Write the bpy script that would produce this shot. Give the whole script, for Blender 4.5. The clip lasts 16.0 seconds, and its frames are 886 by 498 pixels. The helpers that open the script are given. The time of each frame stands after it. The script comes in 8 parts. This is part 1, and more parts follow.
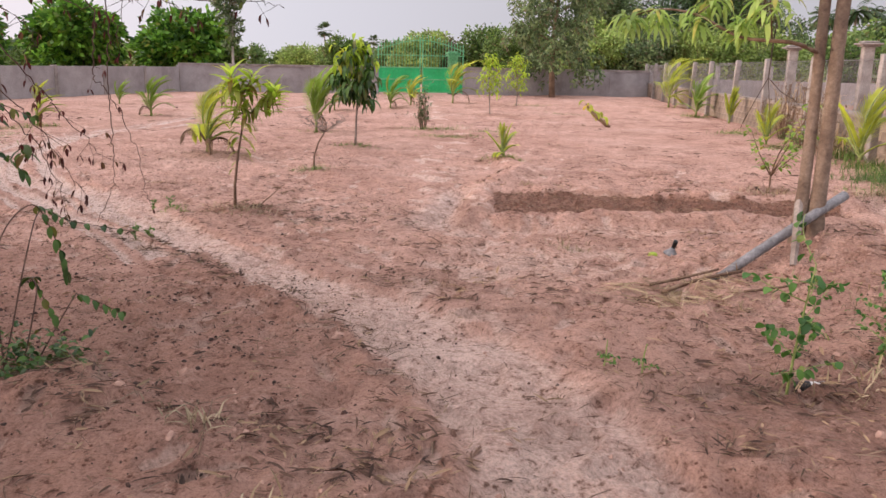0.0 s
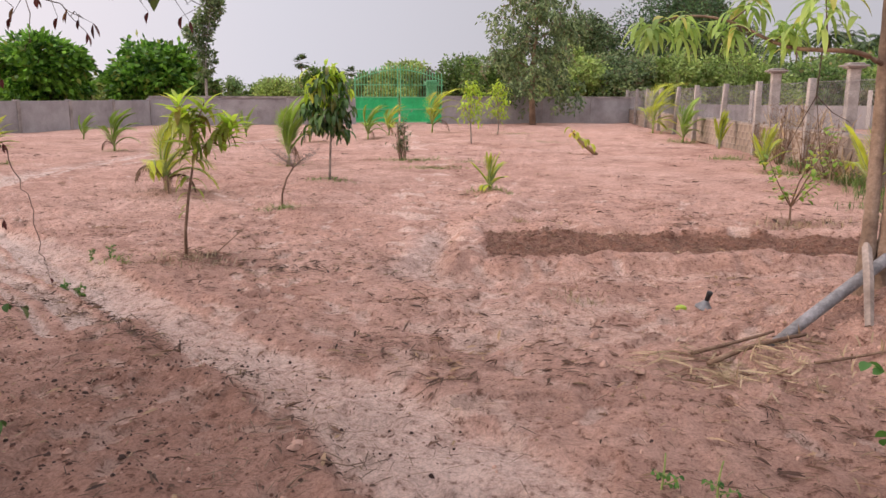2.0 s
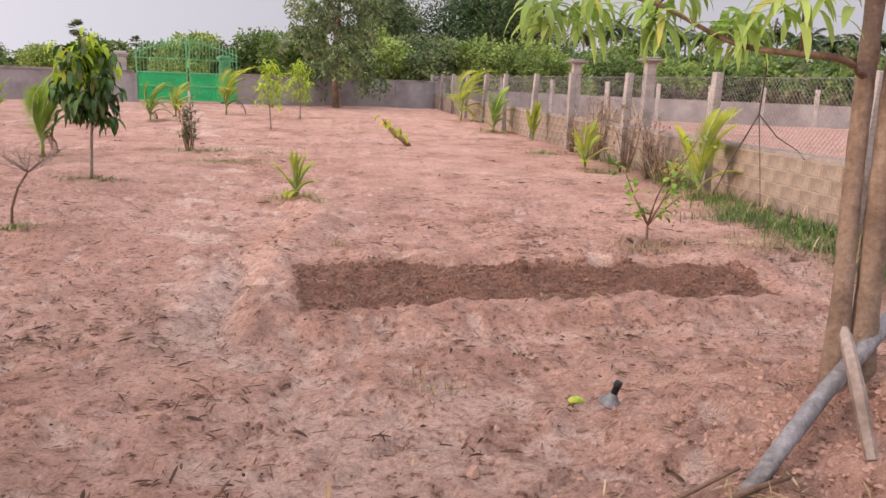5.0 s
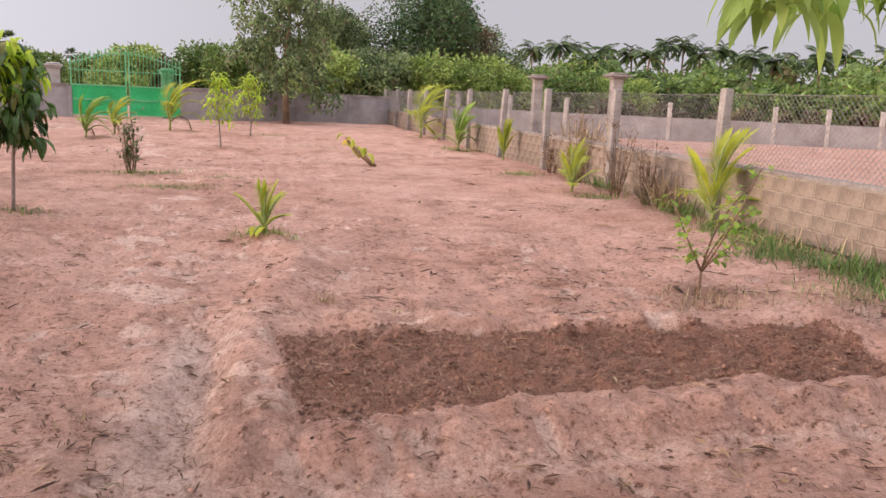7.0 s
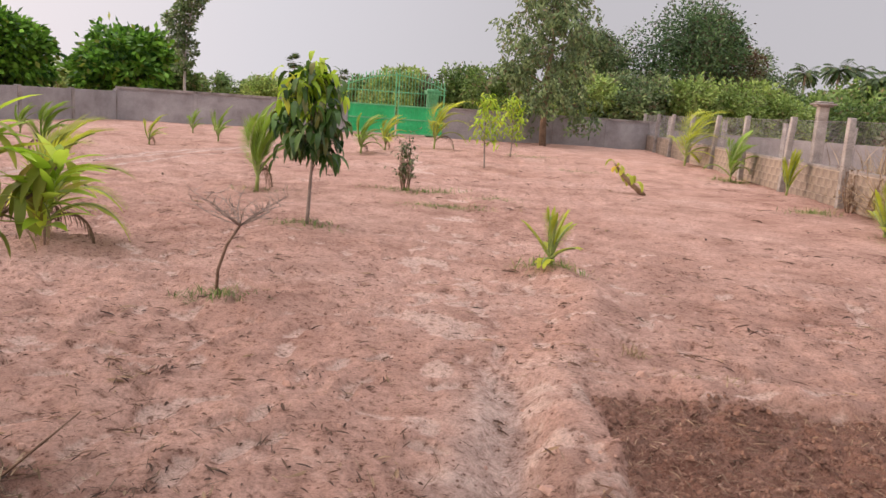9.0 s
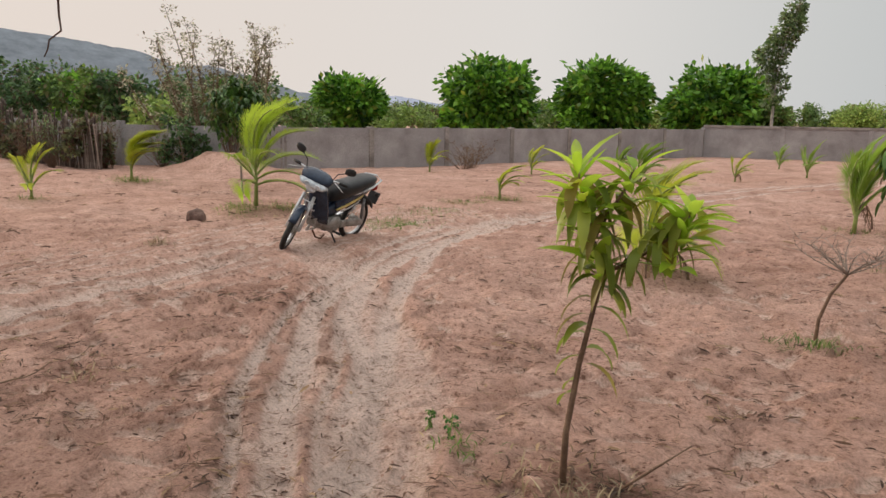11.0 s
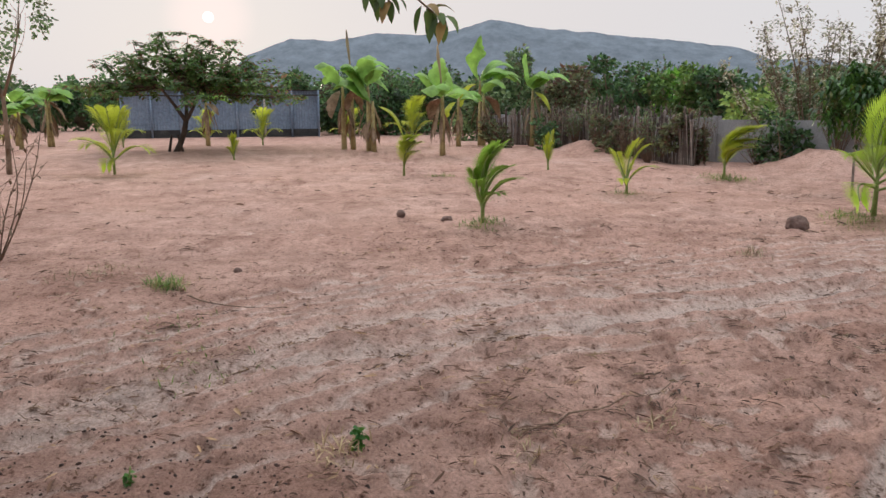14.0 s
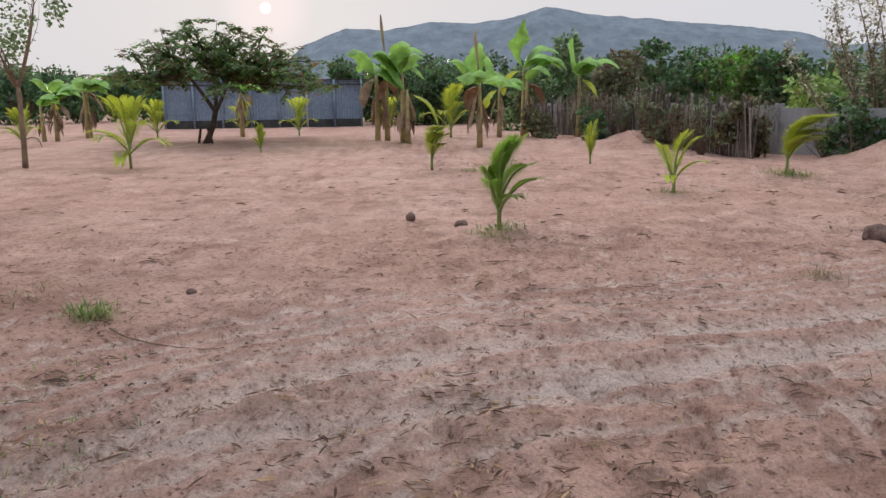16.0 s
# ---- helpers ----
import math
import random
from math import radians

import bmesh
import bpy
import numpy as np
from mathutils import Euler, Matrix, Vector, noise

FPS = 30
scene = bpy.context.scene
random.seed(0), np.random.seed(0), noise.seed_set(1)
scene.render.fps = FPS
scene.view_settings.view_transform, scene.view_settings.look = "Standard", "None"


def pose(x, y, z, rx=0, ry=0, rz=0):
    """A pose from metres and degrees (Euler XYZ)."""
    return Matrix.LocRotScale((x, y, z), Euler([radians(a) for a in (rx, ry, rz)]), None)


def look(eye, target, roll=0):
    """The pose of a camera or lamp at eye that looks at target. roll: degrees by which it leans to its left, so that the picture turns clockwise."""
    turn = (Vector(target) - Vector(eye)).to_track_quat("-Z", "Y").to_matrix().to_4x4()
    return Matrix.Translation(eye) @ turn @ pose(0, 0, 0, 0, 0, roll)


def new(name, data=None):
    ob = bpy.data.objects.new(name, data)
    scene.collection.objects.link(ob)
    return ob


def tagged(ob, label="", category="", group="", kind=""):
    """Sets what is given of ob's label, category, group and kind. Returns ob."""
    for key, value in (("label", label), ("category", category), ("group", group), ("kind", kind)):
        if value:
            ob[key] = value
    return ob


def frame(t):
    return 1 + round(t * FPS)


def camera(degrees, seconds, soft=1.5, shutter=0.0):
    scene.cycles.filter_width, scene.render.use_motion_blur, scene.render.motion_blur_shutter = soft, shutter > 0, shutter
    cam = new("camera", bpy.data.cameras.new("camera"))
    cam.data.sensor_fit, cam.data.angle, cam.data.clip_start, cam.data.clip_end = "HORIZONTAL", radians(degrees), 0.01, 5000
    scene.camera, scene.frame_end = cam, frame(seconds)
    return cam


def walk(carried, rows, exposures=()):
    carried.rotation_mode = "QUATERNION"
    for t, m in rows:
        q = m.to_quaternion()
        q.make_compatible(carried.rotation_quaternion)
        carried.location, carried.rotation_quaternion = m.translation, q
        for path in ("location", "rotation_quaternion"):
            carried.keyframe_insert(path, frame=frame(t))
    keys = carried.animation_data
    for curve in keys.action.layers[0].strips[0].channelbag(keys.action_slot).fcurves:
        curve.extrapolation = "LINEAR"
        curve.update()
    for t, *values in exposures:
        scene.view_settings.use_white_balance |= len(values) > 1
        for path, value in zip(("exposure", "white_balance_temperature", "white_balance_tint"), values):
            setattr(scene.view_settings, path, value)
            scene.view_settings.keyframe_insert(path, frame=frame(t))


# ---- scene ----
cam = camera(58.8, 16.0)

# seconds, eye, target, roll
PATH = [
    (0, (0.927, -0.45, 1.459), (0.638, 1.477, 1.006), 1.1),
    (0.5, (0.931, -0.251, 1.499), (0.596, 1.666, 1.04), 0.7),
    (1, (0.952, -0.051, 1.495), (0.579, 1.861, 1.043), 0.1),
    (1.5, (0.848, 0.256, 1.457), (0.572, 2.197, 1.063), 0.1),
    (2, (0.726, 0.618, 1.408), (0.482, 2.566, 1.027), 0.2),
    (2.5, (0.619, 0.995, 1.443), (0.362, 2.937, 1.038), -0.0),
    (3, (0.516, 1.281, 1.462), (0.234, 3.215, 1.037), -0.2),
    (3.5, (0.473, 1.573, 1.511), (0.225, 3.505, 1.056), -0.3),
    (4, (0.527, 1.904, 1.536), (0.339, 3.842, 1.076), -0.6),
    (4.5, (0.55, 2.186, 1.529), (0.559, 4.132, 1.066), 0.6),
    (5, (0.536, 2.444, 1.516), (0.792, 4.382, 1.096), 2.3),
    (5.2, (0.524, 2.579, 1.515), (0.839, 4.51, 1.099), 2.6),
    (7.3, (0.114, 4.145, 1.492), (0.506, 6.069, 1.116), 2.6),
    (7.5, (0.047, 4.263, 1.479), (0.423, 6.191, 1.1), 3.0),
    (8, (-0.143, 4.535, 1.471), (0.061, 6.495, 1.132), 4.2),
    (8.2, (-0.197, 4.6, 1.471), (-0.074, 6.567, 1.128), 4.2),
    (10.3, (-0.327, 4.575, 1.53), (-1.259, 6.306, 1.162), 1.9),
    (10.5, (-0.352, 4.539, 1.531), (-1.433, 6.184, 1.175), 1.4),
    (11, (-0.422, 4.477, 1.542), (-1.853, 5.834, 1.212), 0.9),
    (11.5, (-0.5, 4.49, 1.527), (-2.171, 5.537, 1.193), 1.0),
    (12, (-0.674, 4.512, 1.493), (-2.538, 5.148, 1.143), 1.5),
    (12.5, (-0.915, 4.527, 1.515), (-2.844, 4.923, 1.164), 0.7),
    (13, (-1.077, 4.511, 1.505), (-3.037, 4.721, 1.172), 0.3),
    (13.5, (-1.349, 4.667, 1.503), (-3.318, 4.762, 1.168), -0.3),
    (14, (-1.593, 4.808, 1.493), (-3.561, 4.895, 1.146), -0.3),
    (14.5, (-1.912, 4.913, 1.498), (-3.877, 4.986, 1.13), -0.5),
    (15, (-2.208, 5.049, 1.494), (-4.172, 5.117, 1.124), -1.2),
    (15.5, (-2.562, 5.258, 1.504), (-4.528, 5.276, 1.137), -1.2),
    (16, (-2.979, 5.357, 1.489), (-4.944, 5.309, 1.116), -0.6),
]
walk(cam, [(t, look(e, g, r)) for t, e, g, r in PATH],
     exposures=((0.0, -0.06, 6250, 10), (2.0, -0.10, 6250, 10), (5.0, -0.04, 6300, 11), (8.2, -0.05, 6350, 11), (10.4, -0.30, 6600, 0), (11.5, -0.42, 6450, -4), (12.5, -0.38, 6350, -5), (14.0, -0.34, 5800, -4), (16.0, -0.40, 5600, -4)))


# ---------------------------------------------------------------- sky and sun
SUN_AZ, SUN_EL = 103.4, 6.3          # degrees left of +y, degrees up
sun_dir = Vector((-math.sin(radians(SUN_AZ)) * math.cos(radians(SUN_EL)),
                  math.cos(radians(SUN_AZ)) * math.cos(radians(SUN_EL)), math.sin(radians(SUN_EL))))
world = bpy.data.worlds.new("world")
scene.world = world
world.use_nodes = True
wn, wl = world.node_tree.nodes, world.node_tree.links
wn.clear()
sky = wn.new("ShaderNodeTexSky")
sky.sky_type = 'NISHITA'
sky.sun_disc = False
sky.sun_elevation = radians(SUN_EL)
sky.sun_rotation = radians(-SUN_AZ)
sky.air_density, sky.dust_density, sky.ozone_density = 1.0, 4.0, 2.0
bg_sky, bg_haze = wn.new("ShaderNodeBackground"), wn.new("ShaderNodeBackground")
wl.new(sky.outputs[0], bg_sky.inputs[0])
bg_sky.inputs[1].default_value = 0.003
tc = wn.new("ShaderNodeTexCoord")
sp = wn.new("ShaderNodeSeparateXYZ")
wl.new(tc.outputs["Generated"], sp.inputs[0])
zen = wn.new("ShaderNodeMapRange")                # a hazy sky grows brighter towards the zenith
zen.inputs["From Min"].default_value, zen.inputs["From Max"].default_value = 0.32, 1.0
zen.inputs["To Min"].default_value, zen.inputs["To Max"].default_value = 0.77, 2.7
wl.new(sp.outputs["Z"], zen.inputs["Value"])
tint = wn.new("ShaderNodeMix")                    # rosy on the sun's side, grey-mauve away from it
tint.data_type = 'RGBA'
tint.inputs[6].default_value, tint.inputs[7].default_value = (0.74, 0.70, 0.745, 1), (0.84, 0.685, 0.665, 1)
wl.new(tint.outputs[2], bg_haze.inputs[0])
toward = wn.new("ShaderNodeVectorMath")           # and towards the low sun
toward.operation = 'DOT_PRODUCT'
wl.new(tc.outputs["Generated"], toward.inputs[0])
toward.inputs[1].default_value = sun_dir
glow = wn.new("ShaderNodeMapRange")
glow.inputs["From Min"].default_value, glow.inputs["From Max"].default_value = -0.25, 0.45
glow.inputs["To Min"].default_value, glow.inputs["To Max"].default_value = 1.05, 1.66
wl.new(toward.outputs["Value"], glow.inputs["Value"])
side = wn.new("ShaderNodeMapRange")
side.inputs["From Min"].default_value, side.inputs["From Max"].default_value = 0.1, 0.95
wl.new(toward.outputs["Value"], side.inputs["Value"])
wl.new(side.outputs["Result"], tint.inputs[0])
halo = wn.new("ShaderNodeMapRange")               # rosy aureole close round the disc
halo.interpolation_type = 'SMOOTHSTEP'
halo.inputs["From Min"].default_value, halo.inputs["From Max"].default_value = math.cos(radians(3.4)), 1.0
halo.inputs["To Max"].default_value = 0.20
wl.new(toward.outputs["Value"], halo.inputs["Value"])
bg_halo = wn.new("ShaderNodeBackground")
bg_halo.inputs[0].default_value = (1.0, 0.42, 0.36, 1)
wl.new(halo.outputs["Result"], bg_halo.inputs[1])
haze = wn.new("ShaderNodeMath")
haze.operation = 'MULTIPLY'
wl.new(zen.outputs["Result"], haze.inputs[0])
wl.new(glow.outputs["Result"], haze.inputs[1])
wl.new(haze.outputs[0], bg_haze.inputs[1])
add = wn.new("ShaderNodeAddShader")
out = wn.new("ShaderNodeOutputWorld")
wl.new(bg_sky.outputs[0], add.inputs[0])
wl.new(bg_haze.outputs[0], add.inputs[1])
add_halo = wn.new("ShaderNodeAddShader")
wl.new(add.outputs[0], add_halo.inputs[0])
wl.new(bg_halo.outputs[0], add_halo.inputs[1])
wl.new(add_halo.outputs[0], out.inputs[0])

sun_data = bpy.data.lights.new("sun", 'SUN')
sun_data.energy, sun_data.angle, sun_data.color = 3.4, radians(6), (1.0, 0.74, 0.57)
sun_lamp = new("sun", sun_data)
sun_lamp.matrix_world = look(sun_dir * 50, (0, 0, 0))

# ---------------------------------------------------------------- geometry helpers


class Geo:
    """Vertices and faces gathered for one mesh."""

    def __init__(self):
        self.v, self.f, self.smooth = [], [], []

    def add(self, verts, faces, smooth=False):
        n = len(self.v)
        self.v.extend([tuple(p) for p in verts])
        self.f.extend([tuple(i + n for i in q) for q in faces])
        self.smooth.extend([smooth] * len(faces))

    def tube(self, pts, radii, sides=6, smooth=True):
        pts = [Vector(p) for p in pts]
        if not hasattr(radii, "__len__"):
            radii = [radii] * len(pts)
        verts, faces = [], []
        for i, p in enumerate(pts):
            d = (pts[min(i + 1, len(pts) - 1)] - pts[max(i - 1, 0)])
            d = d.normalized() if d.length > 1e-9 else Vector((0, 0, 1))
            a = Vector((1, 0, 0)) if abs(d.x) < 0.8 else Vector((0, 1, 0))
            u = d.cross(a).normalized()
            w = d.cross(u)
            for k in range(sides):
                t = 2 * math.pi * k / sides
                verts.append(p + (u * math.cos(t) + w * math.sin(t)) * radii[i])
        for i in range(len(pts) - 1):
            for k in range(sides):
                a, b = i * sides + k, i * sides + (k + 1) % sides
                faces.append((a, b, b + sides, a + sides))
        faces.append(tuple(range(sides - 1, -1, -1)))
        faces.append(tuple(range((len(pts) - 1) * sides, len(pts) * sides)))
        self.add(verts, faces, smooth)

    def box(self, m, sx, sy, sz, bevel=0.0):
        """A box of that size centred on the pose m, with its long edges cut off by bevel."""
        x, y, z, b = sx / 2, sy / 2, sz / 2, bevel
        if b <= 0:
            ring = [(-x, -y), (x, -y), (x, y), (-x, y)]
        else:
            ring = [(-x + b, -y), (x - b, -y), (x, -y + b), (x, y - b), (x - b, y), (-x + b, y), (-x, y - b), (-x, -y + b)]
        n = len(ring)
        levels = [(-z, 1.0), (z, 1.0)] if b <= 0 else [(-z, 1 - b / max(x, y)), (-z + b, 1.0), (z - b, 1.0), (z, 1 - b / max(x, y))]
        verts = [m @ Vector((px * s, py * s, pz)) for pz, s in levels for px, py in ring]
        faces = [tuple(range(n - 1, -1, -1)), tuple(range((len(levels) - 1) * n, len(levels) * n))]
        for i in range(len(levels) - 1):
            for k in range(n):
                a, c = i * n + k, i * n + (k + 1) % n
                faces.append((a, c, c + n, a + n))
        self.add(verts, faces)

    def blade(self, base, way, length, width, droop=0.3, segs=3, fold=0.2, peak=0.45, roll=0.0, foot=None):
        """A leaf: a folded strip that narrows to both ends and droops along its length."""
        base, way = Vector(base), Vector(way).normalized()
        side = way.cross(Vector((0, 0, 1)))
        side = side.normalized() if side.length > 1e-3 else Vector((1, 0, 0))
        if roll:
            side = (Matrix.Rotation(roll, 3, way) @ side).normalized()
        verts, faces = [base], []
        p, d = base.copy(), way.copy()
        for i in range(1, segs + 1):
            s = i / segs
            p = p + d * (length / segs)
            d = (d + Vector((0, 0, -1)) * droop / segs * 1.6).normalized()
            if i < segs:
                w = width / 2 * (math.sin(math.pi * s ** (math.log(0.5) / math.log(peak))) ** 0.8)
                up = side.cross(d)
                verts += [p - side * w + up * fold * w, p, p + side * w + up * fold * w]
            else:
                verts.append(p)
        last = len(verts) - 1
        faces += [(0, 2, 1), (0, 3, 2)]
        for i in range(segs - 2):
            a = 1 + i * 3
            faces += [(a, a + 1, a + 4, a + 3), (a + 1, a + 2, a + 5, a + 4)]
        a = 1 + (segs - 2) * 3
        faces += [(a, a + 1, last), (a + 1, a + 2, last)]
        if foot is None:
            self.add(verts, faces, True)
        else:                                     # grows out of a vertex that is already there
            n = len(self.v) - 1
            self.v.extend([tuple(q) for q in verts[1:]])
            self.f.extend([tuple(foot if i == 0 else i + n for i in q) for q in faces])
            self.smooth.extend([True] * len(faces))

    def mesh(self, name):
        me = bpy.data.meshes.new(name)
        me.from_pydata(self.v, [], self.f)
        me.polygons.foreach_set("use_smooth", self.smooth)
        return me


def part(name, geo, material, parent, label=""):
    """One mesh object under a thing or a part."""
    me = geo.mesh(name) if isinstance(geo, Geo) else geo
    if not me.materials:
        me.materials.append(material)
    ob = new(name, me)
    ob.parent = parent
    return tagged(ob, label) if label else ob


def thing(name, label, category, at=None, group="", kind=""):
    """An Empty at the base of a thing."""
    ob = new(name)
    ob.empty_display_size = 0.1
    ob.matrix_basis = at if at is not None else Matrix()
    return tagged(ob, label, category, group, kind)


def single(name, geo, material, label, category="", at=None, group="", kind=""):
    """A thing that is one mesh."""
    me = geo.mesh(name)
    me.materials.append(material)
    ob = new(name, me)
    if at is not None:
        ob.matrix_basis = at
    return tagged(ob, label, category, group, kind)


# ---------------------------------------------------------------- materials
def node_material(name):
    m = bpy.data.materials.new(name)
    m.use_nodes = True
    nt = m.node_tree
    return m, nt, nt.nodes, nt.links, nt.nodes["Principled BSDF"]


def ramp(nodes, links, fac, stops):
    r = nodes.new("ShaderNodeValToRGB")
    e = r.color_ramp.elements
    while len(e) < len(stops):
        e.new(0.5)
    for el, (pos, col) in zip(e, stops):
        el.position, el.color = pos, (*col, 1)
    links.new(fac, r.inputs[0])
    return r.outputs[0]


def noise_tex(nodes, links, vec, scale, detail=4.0, rough=0.6):
    n = nodes.new("ShaderNodeTexNoise")
    n.inputs["Scale"].default_value, n.inputs["Detail"].default_value, n.inputs["Roughness"].default_value = scale, detail, rough
    links.new(vec, n.inputs["Vector"])
    return n.outputs["Fac"]


def mix(nodes, links, fac, a, b, blend='MIX'):
    n = nodes.new("ShaderNodeMix")
    n.data_type, n.blend_type = 'RGBA', blend
    if hasattr(fac, "default_value"):
        links.new(fac, n.inputs[0])
    else:
        n.inputs[0].default_value = fac
    for i, c in ((6, a), (7, b)):
        if hasattr(c, "default_value"):
            links.new(c, n.inputs[i])
        else:
            n.inputs[i].default_value = (*c, 1)
    return n.outputs[2]


def bump(nodes, links, bsdf, height, strength, distance=0.01):
    b = nodes.new("ShaderNodeBump")
    b.inputs["Strength"].default_value, b.inputs["Distance"].default_value = strength, distance
    links.new(height, b.inputs["Height"])
    links.new(b.outputs[0], bsdf.inputs["Normal"])


def rough_mat(name, dark, mid, light, large=1.5, fine=25.0, rough=0.85, metal=0.0, relief=0.4, dist=0.01, spec=0.3):
    """Weathered surface: broad stains and fine grain over three tones."""
    m, nt, n, l, b = node_material(name)
    co = n.new("ShaderNodeTexCoord").outputs["Object"]
    a, f = noise_tex(n, l, co, large, 5, 0.65), noise_tex(n, l, co, fine, 4, 0.7)
    broad = ramp(n, l, a, ((0.3, dark), (0.52, mid), (0.72, light)))
    grain = ramp(n, l, f, ((0.3, (0.72,) * 3), (0.7, (1.18,) * 3)))
    l.new(mix(n, l, 1.0, broad, grain, 'MULTIPLY'), b.inputs["Base Color"])
    b.inputs["Roughness"].default_value, b.inputs["Metallic"].default_value = rough, metal
    b.inputs["Specular IOR Level"].default_value = spec
    bump(n, l, b, f, relief, dist)
    return m


def leaf_mat(name, dark, light, dry=(0.30, 0.20, 0.06), dry_share=0.05, rough=0.5, see_through=0.35):
    """Leaves that differ one from the next, with light coming through them."""
    m, nt, n, l, b = node_material(name)
    rnd = n.new("ShaderNodeNewGeometry").outputs["Random Per Island"]
    co = n.new("ShaderNodeTexCoord").outputs["Object"]
    tone = ramp(n, l, rnd, ((0.0, dry), (dry_share, dry), (dry_share + 0.02, dark), (1.0, light)))
    broad = ramp(n, l, noise_tex(n, l, co, 1.7, 3), ((0.32, (0.55,) * 3), (0.68, (1.35,) * 3)))
    stand = ramp(n, l, noise_tex(n, l, co, 0.16, 2), ((0.35, (0.72, 0.76, 0.80)), (0.65, (1.22, 1.15, 1.05))))
    colour = mix(n, l, 1.0, mix(n, l, 1.0, tone, broad, 'MULTIPLY'), stand, 'MULTIPLY')
    l.new(colour, b.inputs["Base Color"])
    b.inputs["Roughness"].default_value = rough
    b.inputs["Specular IOR Level"].default_value = 0.35
    tr = n.new("ShaderNodeBsdfTranslucent")
    l.new(colour, tr.inputs[0])
    ms = n.new("ShaderNodeMixShader")
    ms.inputs[0].default_value = see_through
    l.new(b.outputs[0], ms.inputs[1])
    l.new(tr.outputs[0], ms.inputs[2])
    l.new(ms.outputs[0], n["Material Output"].inputs[0])
    return m


def sand_material():
    """Dry reddish sand: pale trodden tracks, dark humus and painted shade, crust, crumbs and grain."""
    m, nt, n, l, b = node_material("reddish_sand")
    co = n.new("ShaderNodeTexCoord").outputs["Object"]
    big, mid = noise_tex(n, l, co, 0.35, 4), noise_tex(n, l, co, 3.4, 8, 0.72)
    crust, fine = noise_tex(n, l, co, 19, 7, 0.72), noise_tex(n, l, co, 62, 6, 0.85)
    base = ramp(n, l, big, ((0.30, (0.465, 0.276, 0.212)), (0.52, (0.505, 0.314, 0.246)), (0.72, (0.55, 0.357, 0.288))))
    patch = ramp(n, l, mid, ((0.34, (0.74, 0.71, 0.69)), (0.45, (0.96, 0.95, 0.95)), (0.56, (1.03, 1.04, 1.04)), (0.66, (1.12, 1.14, 1.15))))
    band = ramp(n, l, noise_tex(n, l, co, 1.15, 5, 0.65), ((0.34, (0.80, 0.78, 0.77)), (0.50, (1.0,) * 3), (0.66, (1.10, 1.12, 1.13))))
    colour = mix(n, l, 1.0, mix(n, l, 1.0, base, patch, 'MULTIPLY'), band, 'MULTIPLY')
    at = n.new("ShaderNodeAttribute")
    at.attribute_name = "soil"
    sep = n.new("ShaderNodeSeparateColor")
    l.new(at.outputs["Color"], sep.inputs[0])
    # packed pale sand breaks up into ragged patches
    rag = n.new("ShaderNodeMath")
    rag.operation = 'MULTIPLY_ADD'
    rag.inputs[1].default_value = 0.8
    l.new(crust, rag.inputs[0])
    rag.inputs[2].default_value = -0.40
    edge = n.new("ShaderNodeMath")
    l.new(sep.outputs[0], edge.inputs[0])
    l.new(rag.outputs[0], edge.inputs[1])
    worn = n.new("ShaderNodeMapRange")
    worn.interpolation_type = 'SMOOTHSTEP'
    worn.inputs["From Min"].default_value, worn.inputs["From Max"].default_value = 0.26, 0.66
    l.new(edge.outputs[0], worn.inputs["Value"])
    colour = mix(n, l, worn.outputs["Result"], colour, (0.605, 0.43, 0.353))
    colour = mix(n, l, sep.outputs[1], colour, (0.20, 0.098, 0.066))
    colour = mix(n, l, sep.outputs[2], colour, (0.60, 0.49, 0.43))
    # crust hollows darkened in the colour, standing in for small relief shadows
    speck = ramp(n, l, crust, ((0.37, (0.42, 0.37, 0.34)), (0.43, (0.90, 0.88, 0.87)), (0.52, (1.02,) * 3), (0.63, (1.09, 1.10, 1.11))))
    colour = mix(n, l, 1.0, colour, speck, 'MULTIPLY')
    grain = ramp(n, l, fine, ((0.37, (0.62,) * 3), (0.50, (1.0,) * 3), (0.63, (1.22,) * 3)))
    colour = mix(n, l, 1.0, colour, grain, 'MULTIPLY')
    # dark flecks: crumb shadows painted in, along with rotted leaf and seed
    vo = n.new("ShaderNodeTexVoronoi")
    vo.inputs["Scale"].default_value = 13
    l.new(co, vo.inputs["Vector"])
    fleck = ramp(n, l, vo.outputs["Distance"], ((0.07, (0.38, 0.30, 0.27)), (0.13, (1.0,) * 3)))
    colour = mix(n, l, 1.0, colour, fleck, 'MULTIPLY')
    l.new(colour, b.inputs["Base Color"])
    b.inputs["Roughness"].default_value = 0.95
    b.inputs["Specular IOR Level"].default_value = 0.12
    h1, h2 = n.new("ShaderNodeMath"), n.new("ShaderNodeMath")
    h1.operation = h2.operation = 'MULTIPLY_ADD'
    h1.inputs[1].default_value, h2.inputs[1].default_value = 1.0, 2.0
    l.new(mid, h1.inputs[0])
    l.new(fine, h1.inputs[2])
    l.new(crust, h2.inputs[0])
    l.new(h1.outputs[0], h2.inputs[2])
    bump(n, l, b, h2.outputs[0], 1.0, 0.018)
    return m


